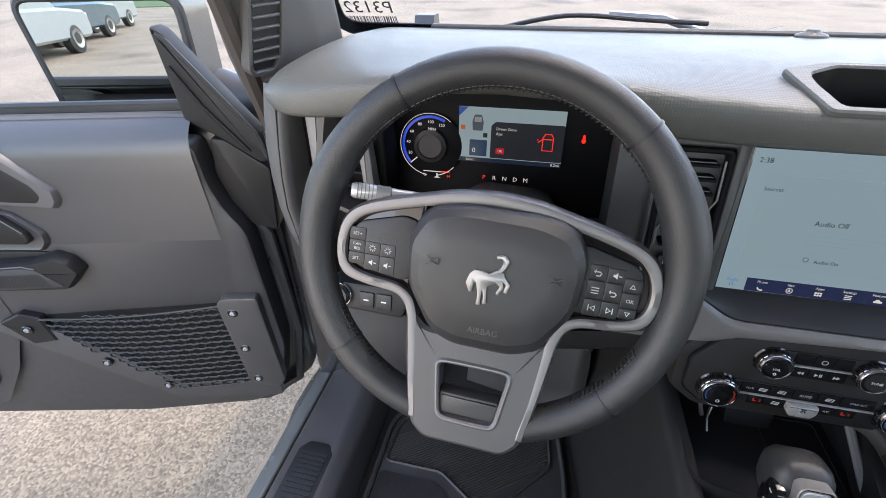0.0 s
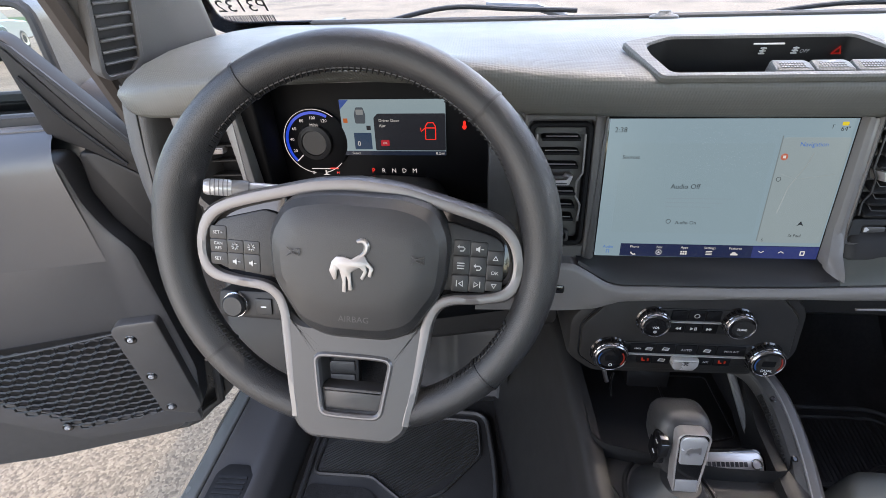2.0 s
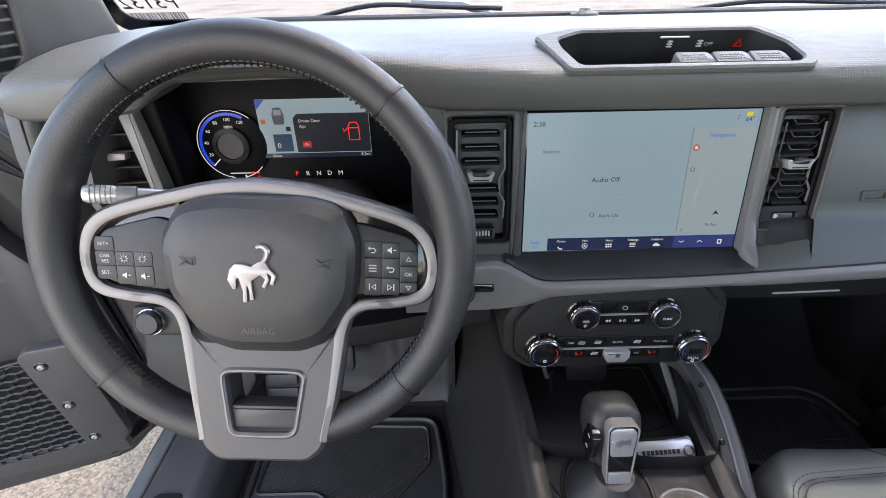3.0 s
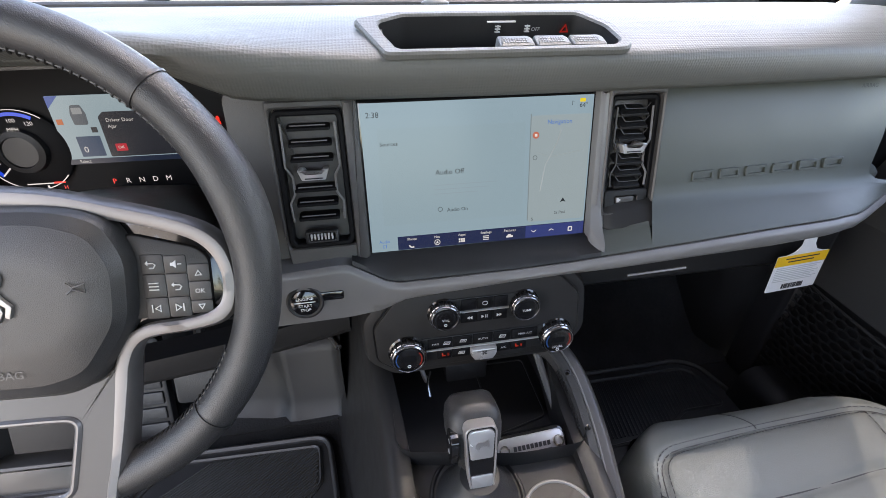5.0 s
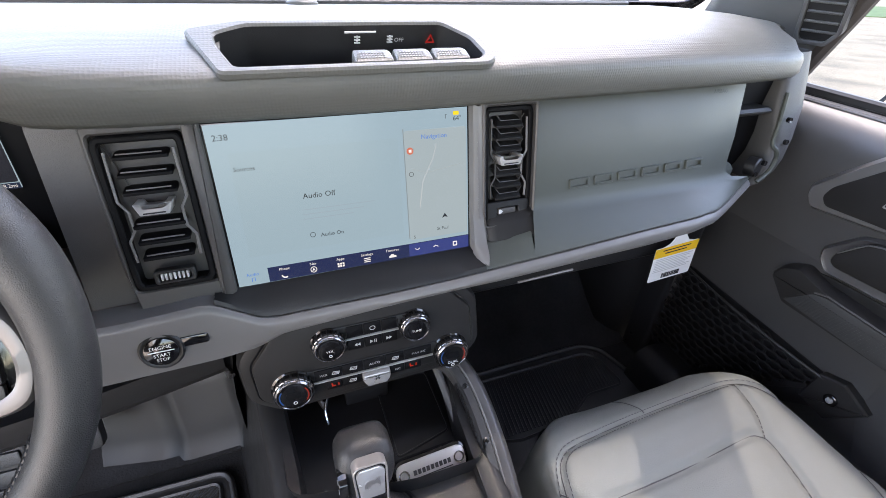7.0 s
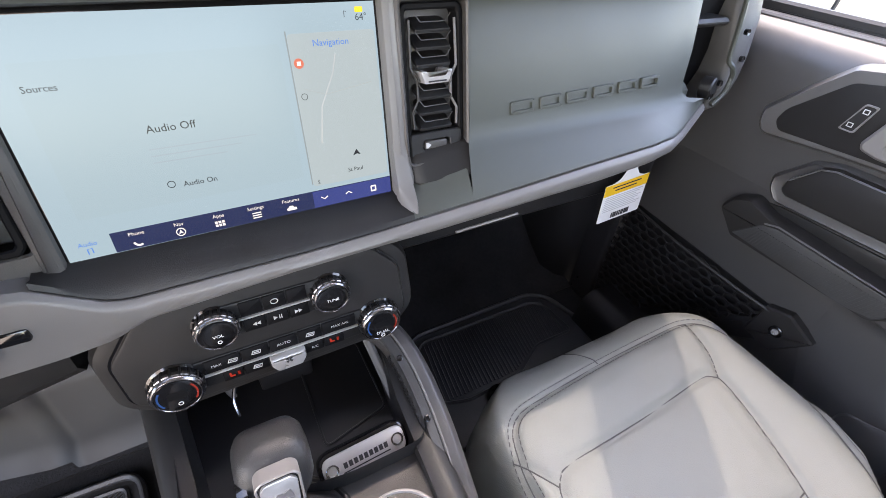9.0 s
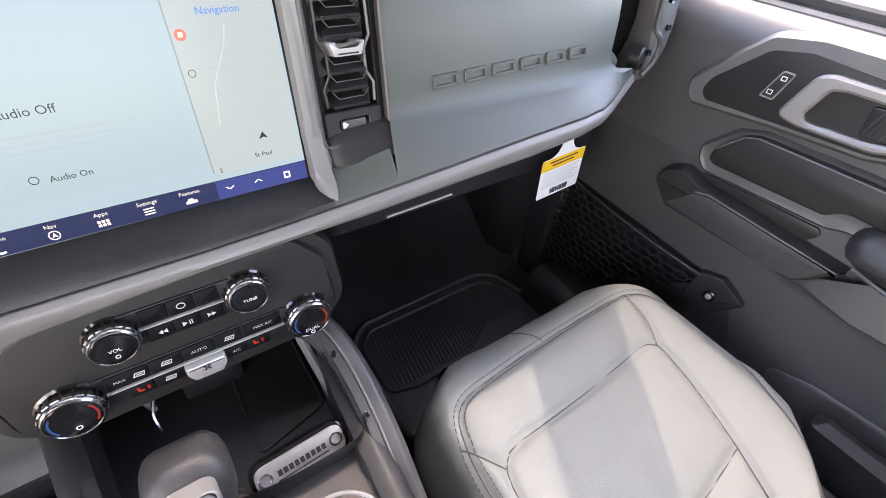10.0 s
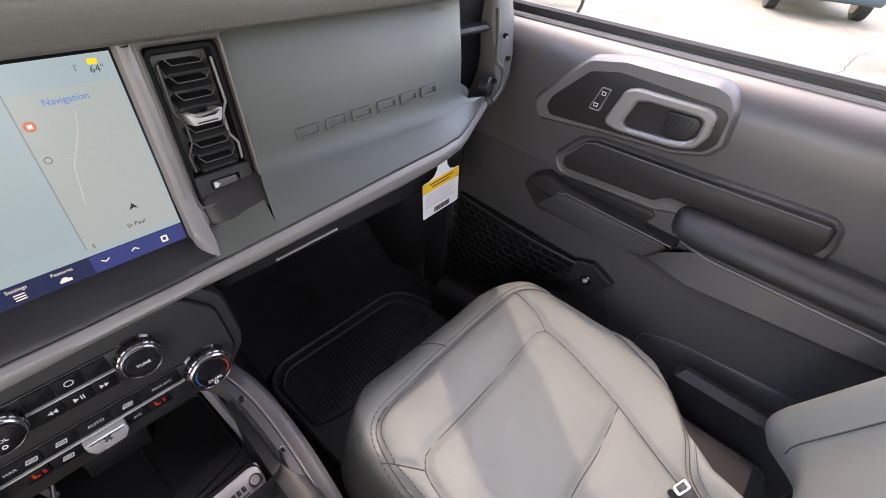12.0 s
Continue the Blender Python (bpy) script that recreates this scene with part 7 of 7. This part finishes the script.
# ---- footwells ----
def footwells():
    # driver's mat
    m = thing("floor_mat", "black ribbed rubber mat on the driver's floor", "floor mat", "front floor mats")
    fm = frame_m((0, 0, FLOOR + 0.004), (1, 0, 0), (0, 1, 0))
    o = rounded([(-0.600, -0.50), (-0.235, -0.50), (-0.225, -0.02), (-0.245, 0.120), (-0.55, 0.128), (-0.605, 0.06)], 0.035, 5)
    part("sheet", slab(o, -0.004, 0.006, fm, 0.003), MATM, m)
    part("border", ring(o, shrink(o, 0.010), 0.0, 0.016, fm, 0.004), MATM, m, "raised rubber border")
    pn = rounded([(-0.585, -0.036), (-0.470, -0.036), (-0.395, -0.085), (-0.335, -0.060), (-0.262, 0.020), (-0.268, 0.095), (-0.54, 0.105), (-0.58, 0.05)], 0.012)
    part("panel_edge", ring(shrink(pn, -0.005), shrink(pn, 0.001), 0.004, 0.013, fm, 0.003), MATM, m)
    bm = bmesh.new()
    inside = lambda x, y: -0.58 < x < -0.265 and y < 0.10 and y > (-0.034 if x < -0.47 else (-0.034 - (x + 0.47) * 0.62 if x < -0.395 else (-0.08 + (x + 0.395) * 0.75)))
    for i in range(70):
        c0 = -0.75 + i * 0.0088
        run = []
        for j in range(60):
            x, y = c0 + j * 0.006, -0.10 + j * 0.0042
            if inside(x, y):
                run.append((x, y))
        if len(run) > 2:
            a, b = run[0], run[-1]
            tube([(a[0], a[1], FLOOR + 0.011), (b[0], b[1], FLOOR + 0.011)], 0.0024, 5, bm=bm)
    tagged(part("rib", bm, MATM, m), kind="stuff")
    part("mat_button", lathe([(0.026, 0.006), (0.024, 0.018), (0.014, 0.020), (0.010, 0.014)], fm @ T(-0.372, -0.105, 0), 28), GLOSS, m, "round black fixing button")
    lowp = rounded([(-0.590, -0.49), (-0.245, -0.49), (-0.245, -0.12), (-0.33, -0.10), (-0.41, -0.115), (-0.475, -0.060), (-0.590, -0.058)], 0.012)
    part("carpet_inset", slab(lowp, 0.004, 0.0085, fm), CARPET, m, "black carpet inset")
    # passenger's mat
    m = thing("floor_mat", "black ribbed rubber mat on the passenger's floor", "floor mat", "front floor mats")
    o = rounded([(0.225, -0.10), (0.645, -0.10), (0.650, 0.02), (0.615, 0.150), (0.570, 0.180), (0.265, 0.178), (0.225, 0.14)], 0.03, 5)
    part("sheet", slab(o, -0.004, 0.006, fm, 0.003), MATM, m)
    part("border", ring(o, shrink(o, 0.010), 0.0, 0.016, fm, 0.004), MATM, m, "raised rubber border")
    pn = rounded([(0.245, 0.010), (0.300, -0.006), (0.42, 0.0), (0.50, 0.045), (0.595, 0.045), (0.585, 0.130), (0.560, 0.150), (0.275, 0.150), (0.245, 0.12)], 0.012)
    part("panel_edge", ring(shrink(pn, -0.005), shrink(pn, 0.001), 0.004, 0.012, fm, 0.003), MATM, m)
    bm = bmesh.new()
    for i in range(38):
        x = 0.255 + i * 0.0088
        y0 = 0.008 if x < 0.42 else (0.008 + (x - 0.42) * 0.5 if x < 0.50 else 0.050)
        tube([(x, y0, FLOOR + 0.0105), (min(x + 0.02, 0.59), 0.146, FLOOR + 0.0105)], 0.0022, 5, bm=bm)
    tagged(part("rib", bm, MATM, m), kind="stuff")
    part("mat_button", lathe([(0.026, 0.006), (0.024, 0.018), (0.014, 0.020), (0.010, 0.014)], fm @ T(0.355, -0.030, 0), 28), GLOSS, m, "round black fixing button")
    # moulded panel at the foot of the console on the driver's side
    k = thing("footwell_panel", "grey moulded footwell panel beside the pedals", "footwell panel")
    rows = []
    for x, dy in ((-0.46, 0.02), (-0.36, 0.0), (-0.335, 0.0), (-0.325, -0.014), (-0.31, -0.016), (-0.23, -0.014), (-0.212, -0.03), (-0.206, -0.06)):
        rows.append([Vector((x, 0.185 + dy - 0.02, 0.63)), Vector((x, 0.195 + dy, 0.66)), Vector((x, 0.205 + dy, 0.775)), Vector((x, 0.225 + dy, 0.80)), Vector((x, 0.27 + dy, 0.81))])
    part("panel", sheet(rows), PANEL, k, smooth=50)
    part("upper_lip", tube([(-0.46, 0.245, 0.806), (-0.36, 0.226, 0.803), (-0.33, 0.222, 0.802), (-0.31, 0.208, 0.801), (-0.23, 0.210, 0.801), (-0.208, 0.17, 0.800)], 0.006, 8), FASCIA, k, "charcoal upper lip")
    # foot rest
    f = thing("foot_rest", "black ribbed foot rest in the driver's footwell", "pedal", "pedals")
    m2 = frame_m((-0.575, 0.185, 0.735), (1, 0, 0), (0, 0.35, 0.93))
    part("plate", slab(rect(-0.040, 0.040, -0.105, 0.105, 0.010), -0.02, 0.0, m2, 0.004), BLACK, f)
    for i in range(6):
        v = -0.092 + i * 0.032
        part("pad", slab(rect(-0.032, 0.032, v, v + 0.025, 0.003), -0.002, 0.005, m2, 0.002), RUBBER, f)
    b = thing("brake_pedal", "black brake pedal in the driver's footwell", "pedal", "pedals")
    m3 = frame_m((-0.455, 0.15, 0.77), (1, 0, 0), (0, 0.35, 0.93))
    part("pad", slab(rect(-0.045, 0.045, -0.03, 0.03, 0.010), -0.012, 0.006, m3, 0.004), RUBBER, b)
    part("arm", tube([(-0.455, 0.165, 0.775), (-0.445, 0.20, 0.88), (-0.43, 0.21, 1.02)], 0.010, 8), BLACK, b)
    # light switch pod at the left of the column
    s = thing("light_switch", "dark light switch pod with a bright ringed knob", "light switch")
    sm = frame_m((-0.600, -0.030, 1.035), (1, 0, 0.0), (0, 0.35, 0.93))
    part("pod", slab(rounded([(-0.055, -0.018), (0.075, -0.024), (0.085, 0.006), (0.06, 0.022), (-0.05, 0.024)], 0.008), -0.14, 0.0, sm, 0.005), PANEL, s, "dark pod")
    part("knob", lathe([(0.017, 0.0), (0.017, 0.010), (0.014, 0.013)], sm @ T(-0.024, 0.003, 0), 28), BLACK, s)
    o = oval(-0.024, 0.003, 0.019, 0.019, 30)
    part("knob_ring", ring(o, shrink(o, 0.0025), -0.001, 0.006, sm, 0.001), CHROME, s, "chrome ring")
    for i in range(2):
        part("key", slab(rect(0.006 + i * 0.028, 0.030 + i * 0.028, -0.012, 0.012, 0.002), -0.002, 0.003, sm, 0.001), BLACK, s)
        part("key_mark", slab(rect(0.014 + i * 0.028, 0.022 + i * 0.028, -0.001, 0.001), 0.002, 0.0036, sm), WHITE, s)
    part("lower_trim", slab(rounded([(-0.06, -0.10), (0.06, -0.16), (0.10, -0.10), (0.08, -0.024), (-0.055, -0.018)], 0.01), -0.14, -0.02, sm, 0.005), PANEL, s)
    h = part("wiring_sleeve", tube(curve_pts([(-0.735, 0.13, 0.98), (-0.725, 0.11, 0.90), (-0.73, 0.12, 0.83)], 10), [0.011 + 0.0015 * (i % 2) for i in range(21)], 12), RUBBER)
    tagged(h, "black corrugated wiring sleeve between door and body", "wiring sleeve")


footwells()


# ---- hang tag under the glovebox ledge ----
def tag():
    t = thing("hang_tag", "white and yellow warning tag hanging under the dashboard ledge", "tag")
    m = frame_m((0.551, 0.009, 0.9985), (1, 0, 0.07), (0, 0.02, 1.0))
    o = rounded([(-0.046, -0.036), (0.046, -0.036), (0.046, 0.036), (0.034, 0.0365), (0.022, 0.041), (0.014, 0.052), (0.011, 0.095), (-0.008, 0.095), (-0.010, 0.052), (-0.018, 0.041), (-0.030, 0.0365), (-0.046, 0.036)], 0.003)
    part("card", slab(o, -0.0004, 0.0004, m), WHITE, t, "white card")
    part("yellow_band", slab(rect(-0.046, 0.046, 0.016, 0.0355), 0.0, 0.0008, m), YELLOW, t)
    for k in range(2):
        part("text_line", slab(rect(-0.030 + 0.006 * k, 0.030 - 0.008 * k, 0.0285 - k * 0.006, 0.0307 - k * 0.006), 0.0004, 0.0011, m), INK, t)
    for k in range(8):
        part("text_line", slab(rect(-0.040, 0.040 - 0.006 * (k % 3), 0.011 - k * 0.0038, 0.0124 - k * 0.0038), 0.0002, 0.0008, m), PRINT, t)
    rng = random.Random(3)
    u = -0.018
    bm = bmesh.new()
    while u < 0.022:
        wd = rng.choice((0.0008, 0.0014, 0.002))
        slab(rect(u, u + wd, -0.032, -0.022), 0.0002, 0.0009, m, 0, bm)
        u += wd + rng.choice((0.0008, 0.0014))
    tagged(part("barcode", bm, INK, t), kind="stuff")


tag()

# ---- outside ----
def ground_mat():
    """Worn asphalt with pale exposed stones, stains and cracks."""
    m = mat("pale exposed aggregate", (0.25, 0.198, 0.142), 0.85, var=0.20, scale=9)
    nt = m.node_tree
    n, ln = nt.nodes, nt.links
    p = n["Principled BSDF"]
    base = p.inputs["Base Color"].links[0].from_socket
    tc = n.new("ShaderNodeTexCoord")
    v = n.new("ShaderNodeTexVoronoi")
    v.inputs["Scale"].default_value = 120
    v.inputs["Randomness"].default_value = 1
    ln.new(tc.outputs["Object"], v.inputs["Vector"])
    r = n.new("ShaderNodeValToRGB")
    r.color_ramp.elements[0].color = (0.60, 0.57, 0.55, 1)
    r.color_ramp.elements[1].color = (1.45, 1.42, 1.36, 1)
    sp = n.new("ShaderNodeSeparateColor")
    ln.new(v.outputs["Color"], sp.inputs[0])
    ln.new(sp.outputs[0], r.inputs[0])
    mx = n.new("ShaderNodeMix")
    mx.data_type, mx.blend_type = "RGBA", "MULTIPLY"
    mx.inputs[0].default_value = 1
    ln.new(base, mx.inputs[6])
    ln.new(r.outputs[0], mx.inputs[7])
    st = n.new("ShaderNodeTexNoise")
    st.inputs["Scale"].default_value = 0.55
    st.inputs["Detail"].default_value = 5
    ln.new(tc.outputs["Object"], st.inputs["Vector"])
    sr = n.new("ShaderNodeMapRange")
    sr.inputs["From Min"].default_value, sr.inputs["From Max"].default_value = 0.30, 0.48
    sr.inputs["To Min"].default_value, sr.inputs["To Max"].default_value = 0.62, 1.0
    ln.new(st.outputs["Fac"], sr.inputs["Value"])
    sc = n.new("ShaderNodeVectorMath")
    sc.operation = "SCALE"
    ln.new(mx.outputs[2], sc.inputs[0])
    ln.new(sr.outputs[0], sc.inputs["Scale"])
    ln.new(sc.outputs[0], p.inputs["Base Color"])
    b = n.new("ShaderNodeBump")
    b.inputs["Strength"].default_value, b.inputs["Distance"].default_value = 0.6, 0.004
    ln.new(v.outputs["Distance"], b.inputs["Height"])
    ln.new(b.outputs[0], p.inputs["Normal"])
    return m


g = part("ground", box((-400, -400, -0.2), (400, 400, 0.0)), ground_mat())
tagged(g, "pale worn exposed-aggregate car park surface", "ground", kind="structure")
GRASS = mat("grass", (0.07, 0.11, 0.03), 0.9, var=0.4, scale=2, bump=0.8, bscale=30)
gr = part("lawn", box((-60, -90, 0.0), (80, -42, 0.06), 0.02), GRASS)
tagged(gr, "mown green lawn behind the car park", "lawn", kind="structure")
bmc = bmesh.new()
rngc = random.Random(8)
for cx, cy, ang in ((6.5, -0.5, 0.2), (9, 2.5, 2.2), (2.5, 9, 1.0), (-4, 3, 0.4)):
    x, y, a = cx, cy, ang
    for k in range(26):
        x2, y2 = x + 0.22 * math.cos(a), y + 0.22 * math.sin(a)
        nx, ny = -math.sin(a) * 0.008, math.cos(a) * 0.008
        q = [bmc.verts.new(Vector(c)) for c in ((x - nx, y - ny, 0.002), (x2 - nx, y2 - ny, 0.002), (x2 + nx, y2 + ny, 0.002), (x + nx, y + ny, 0.002))]
        bmc.faces.new(q)
        x, y, a = x2, y2, a + rngc.uniform(-0.35, 0.35)
tagged(part("crack", bmc, mat("tar filled crack", (0.06, 0.055, 0.05), 0.9), g), kind="stuff")

MIRROR = bpy.data.materials.new("mirror glass")
MIRROR.use_nodes = True
mp = MIRROR.node_tree.nodes["Principled BSDF"]
mp.inputs["Metallic"].default_value, mp.inputs["Roughness"].default_value = 1.0, 0.01
mp.inputs["Base Color"].default_value = (0.78, 0.82, 0.80, 1)


def door_mirror(s):
    d = thing("door_mirror", "dark grey outside mirror on a body-mounted arm", "mirror", "outside mirrors")
    c = Vector((s * 1.125, 0.205, 1.305))
    nrm = Vector((-s * 0.24, -1.0, 0.03)).normalized()
    u = Vector((0, 0, 1)).cross(nrm).normalized()
    m = frame_m(c, u, nrm.cross(u))
    o = rounded([(-0.122, -0.100), (-0.092, -0.132), (0.138, -0.132), (0.142, 0.108), (-0.138, 0.108)], [0.03, 0.03, 0.02, 0.03, 0.03], 5)
    if s > 0:
        o = [Vector((-p.x, p.y)) for p in o][::-1]
    part("housing", levels([(shrink(o, 0.030), -0.135), (shrink(o, 0.004), -0.115), (shrink(o, -0.008), -0.02), (shrink(o, -0.010), 0.006), (shrink(o, -0.004), 0.009)], m), FASCIA, d, "dark grey housing")
    part("glass", slab(shrink(o, 0.002), 0.006, 0.0105, m), MIRROR, d, "mirror glass")
    part("rim", ring(shrink(o, -0.006), shrink(o, 0.006), 0.004, 0.0135, m, 0.003), RUBBER, d, "black speckled rim")
    part("arm", tube([(s * 1.00, 0.30, 1.235), (s * 0.95, 0.30, 1.225), (s * 0.86, 0.31, 1.220)], [0.050, 0.045, 0.050], 12), FASCIA, d, "dark grey arm")


door_mirror(-1)
door_mirror(1)


# ---- bonnet, wings, wipers ----
def front():
    b = thing("bonnet", "pale grey painted bonnet and front wings seen over the cowl", "bonnet")
    rows = []
    for x in [-0.93 + i * 0.062 for i in range(31)]:
        ax = abs(x)
        up = 0.055 * math.exp(-((ax - 0.86) / 0.09) ** 2) - 0.02 * max(0, (ax - 0.9) / 0.03)
        rows.append([Vector((x, 0.36, 1.16 + up * 0.3)), Vector((x, 0.50, 1.175 + up * 0.6)), Vector((x, 1.0, 1.165 + up)), Vector((x, 1.45, 1.150 + up)), Vector((x, 1.62, 1.12 + up)), Vector((x, 1.70, 1.03))])
    part("panel", sheet(rows), PAINT, b, smooth=60)
    for s in (-1, 1):
        part("trail_sight", slab(rounded([(-0.055, 0.0), (0.055, 0.0), (0.040, 0.060), (-0.030, 0.060)], 0.008), -0.04, 0.04, frame_m((s * 0.86, 1.42, 1.195), (0, -1, 0) if s < 0 else (0, 1, 0), (0, 0, 1)), 0.006), FASCIA, b, "raised dark wing-top marker block")
        w = part("wing_side", box((s * 0.93 - 0.012, 0.30, 0.75), (s * 0.93 + 0.012, 1.70, 1.18), 0.01), PAINT, b)
    c = part("cowl", sheet([[Vector((x, 0.30, 1.345)), Vector((x, 0.33, 1.33)), Vector((x, 0.40, 1.26)), Vector((x, 0.42, 1.16))] for x in (-0.80, -0.4, 0, 0.4, 0.80)]), BLACK)
    tagged(c, "black plastic cowl under the windscreen", "cowl", kind="structure")
    for x0, x1, zb in ((-0.45, -0.12, 1.372), (0.10, 0.62, 1.366)):
        w = thing("wiper", "black windscreen wiper with a pale blade edge at rest", "wiper", "windscreen wipers")
        p = curve_pts([(x0, 0.335, zb - 0.012), (lerp(x0, x1, 0.35), 0.335, zb + 0.010), (lerp(x0, x1, 0.7), 0.335, zb + 0.006), (x1, 0.335, zb + 0.002)], 6)
        part("blade", tube(p, 0.0038, 8), RUBBER, w)
        part("arm", tube([(lerp(x0, x1, 0.55), 0.345, zb + 0.012), (lerp(x0, x1, 0.8), 0.345, zb + 0.008), (x1 + 0.02, 0.36, zb - 0.02)], 0.006, 8), STEEL, w)


front()


# ---- parked cars and trees behind ----
def parked_car(paint, label, at, turn):
    c = thing("parked_car", label, "car", "parked cars")
    M = T(*at) @ Matrix.Rotation(radians(turn), 4, "Z")
    side = M @ frame_m((0, 0, 0), (1, 0, 0), (0, 0, 1))
    low = rounded([(-2.25, 0.32), (-2.30, 0.60), (-2.22, 0.92), (-1.10, 1.02), (1.55, 1.05), (2.22, 0.98), (2.28, 0.60), (2.20, 0.32)], 0.12, 4)
    part("body", levels([(shrink(low, 0.06), -0.90), (low, -0.84), (low, 0.84), (shrink(low, 0.06), 0.90)], side), paint, c)
    top = rounded([(-1.20, 1.0), (-0.55, 1.50), (-0.30, 1.56), (1.45, 1.58), (1.75, 1.50), (2.10, 1.0)], 0.10, 4)
    part("roof", levels([(top, -0.80), (shrink(top, 0.04), -0.64), (shrink(top, 0.04), 0.64), (top, 0.80)], side), paint, c)
    for s in (-1, 1):
        for a, b2 in ((-0.95, 0.10), (0.18, 0.95), (1.03, 1.80)):
            g0 = rounded([(a, 1.05), (b2, 1.05), (b2 - (0.25 if b2 > 1.5 else 0), 1.44), (a + (0.55 if a < -0.5 else 0), 1.44)], 0.05)
            part("window", slab(g0, s * 0.70, s * 0.795, side, 0.01), GLOSS, c)
        for x in (-1.42, 1.45):
            wm = side @ T(x, 0.34, s * 0.80)
            w = part("wheel", lathe([(0.24, -0.12), (0.34, -0.10), (0.345, 0.0), (0.34, 0.09), (0.24, 0.11)], wm, 28), RUBBER, c, "black tyre")
            part("rim", lathe([(0.235, -0.13), (0.22, 0.125), (0.08, 0.10)] if s > 0 else [(0.235, 0.13), (0.22, -0.14), (0.08, -0.12)], wm, 20), STEEL, w, "grey alloy rim")
        part("lamp", slab(rect(-2.29, -2.12, 0.72, 0.86, 0.03), s * 0.55, s * 0.86, side, 0.01), WHITE, c, "pale headlamp")
    return c


WHITEP = mat("silver-white car paint", (0.34, 0.36, 0.35), 0.25, coat=1.0, var=0.03)
BLUEC = mat("blue-grey car paint", (0.06, 0.10, 0.12), 0.25, coat=1.0, var=0.03)
parked_car(WHITEP, "silver-white parked car seen in the outside mirror", (-7.6, -11.5, 0), 95)
parked_car(BLUEC, "blue-grey parked car seen in the outside mirror", (-8.4, -16.0, 0), 95)
parked_car(WHITEP, "silver-white parked car farther along the row", (-9.2, -20.5, 0), 95)
parked_car(BLUEC, "dark parked car across the car park", (14.3, 1.2, 0), 20)

LEAF = mat("leaf green", (0.06, 0.10, 0.03), 0.8, var=0.5, scale=3)
BARK = mat("bark", (0.12, 0.09, 0.07), 0.9, var=0.4, scale=8, bump=0.6, bscale=40)


def tree(at, h, seed):
    rng = random.Random(seed)
    t = thing("tree", "green leafy tree beyond the lawn", "tree", "trees behind the lawn")
    x, y = at
    part("trunk", tube([(x, y, 0), (x + 0.1, y, h * 0.25), (x, y + 0.1, h * 0.5), (x + 0.1, y, h * 0.8)], [h * 0.035, h * 0.028, h * 0.02, h * 0.008], 8), BARK, t)
    for k in range(5):
        a = rng.uniform(0, 6.28)
        z = h * rng.uniform(0.3, 0.6)
        part("limb", tube([(x, y, z), (x + math.cos(a) * h * 0.14, y + math.sin(a) * h * 0.14, z + h * 0.12), (x + math.cos(a) * h * 0.24, y + math.sin(a) * h * 0.24, z + h * 0.16)], [h * 0.014, h * 0.009, h * 0.004], 6), BARK, t)
    bm = bmesh.new()
    for k in range(900):
        a, e = rng.uniform(0, 6.28), rng.uniform(-0.8, 1.5)
        r = h * 0.30 * (0.35 + 0.65 * rng.random() ** 0.4) * (1 + 0.25 * math.sin(3 * a + seed))
        c = Vector((x + r * math.cos(a) * math.cos(e), y + r * math.sin(a) * math.cos(e), h * 0.62 + r * 1.1 * math.sin(e)))
        s = h * rng.uniform(0.015, 0.035)
        v = [bm.verts.new(c + Vector((rng.uniform(-1, 1), rng.uniform(-1, 1), rng.uniform(-1, 1))) * s) for _ in range(4)]
        bm.faces.new(v)
    tagged(part("crown", bm, LEAF, t, smooth=0), kind="stuff")


for k, (x, y, h) in enumerate(((8, -92, 11), (16, -95, 9), (25, -92, 13), (33, -97, 10), (42, -93, 12), (52, -96, 10), (0, -96, 9), (-12, -93, 12))):
    tree((x, y), h, k)
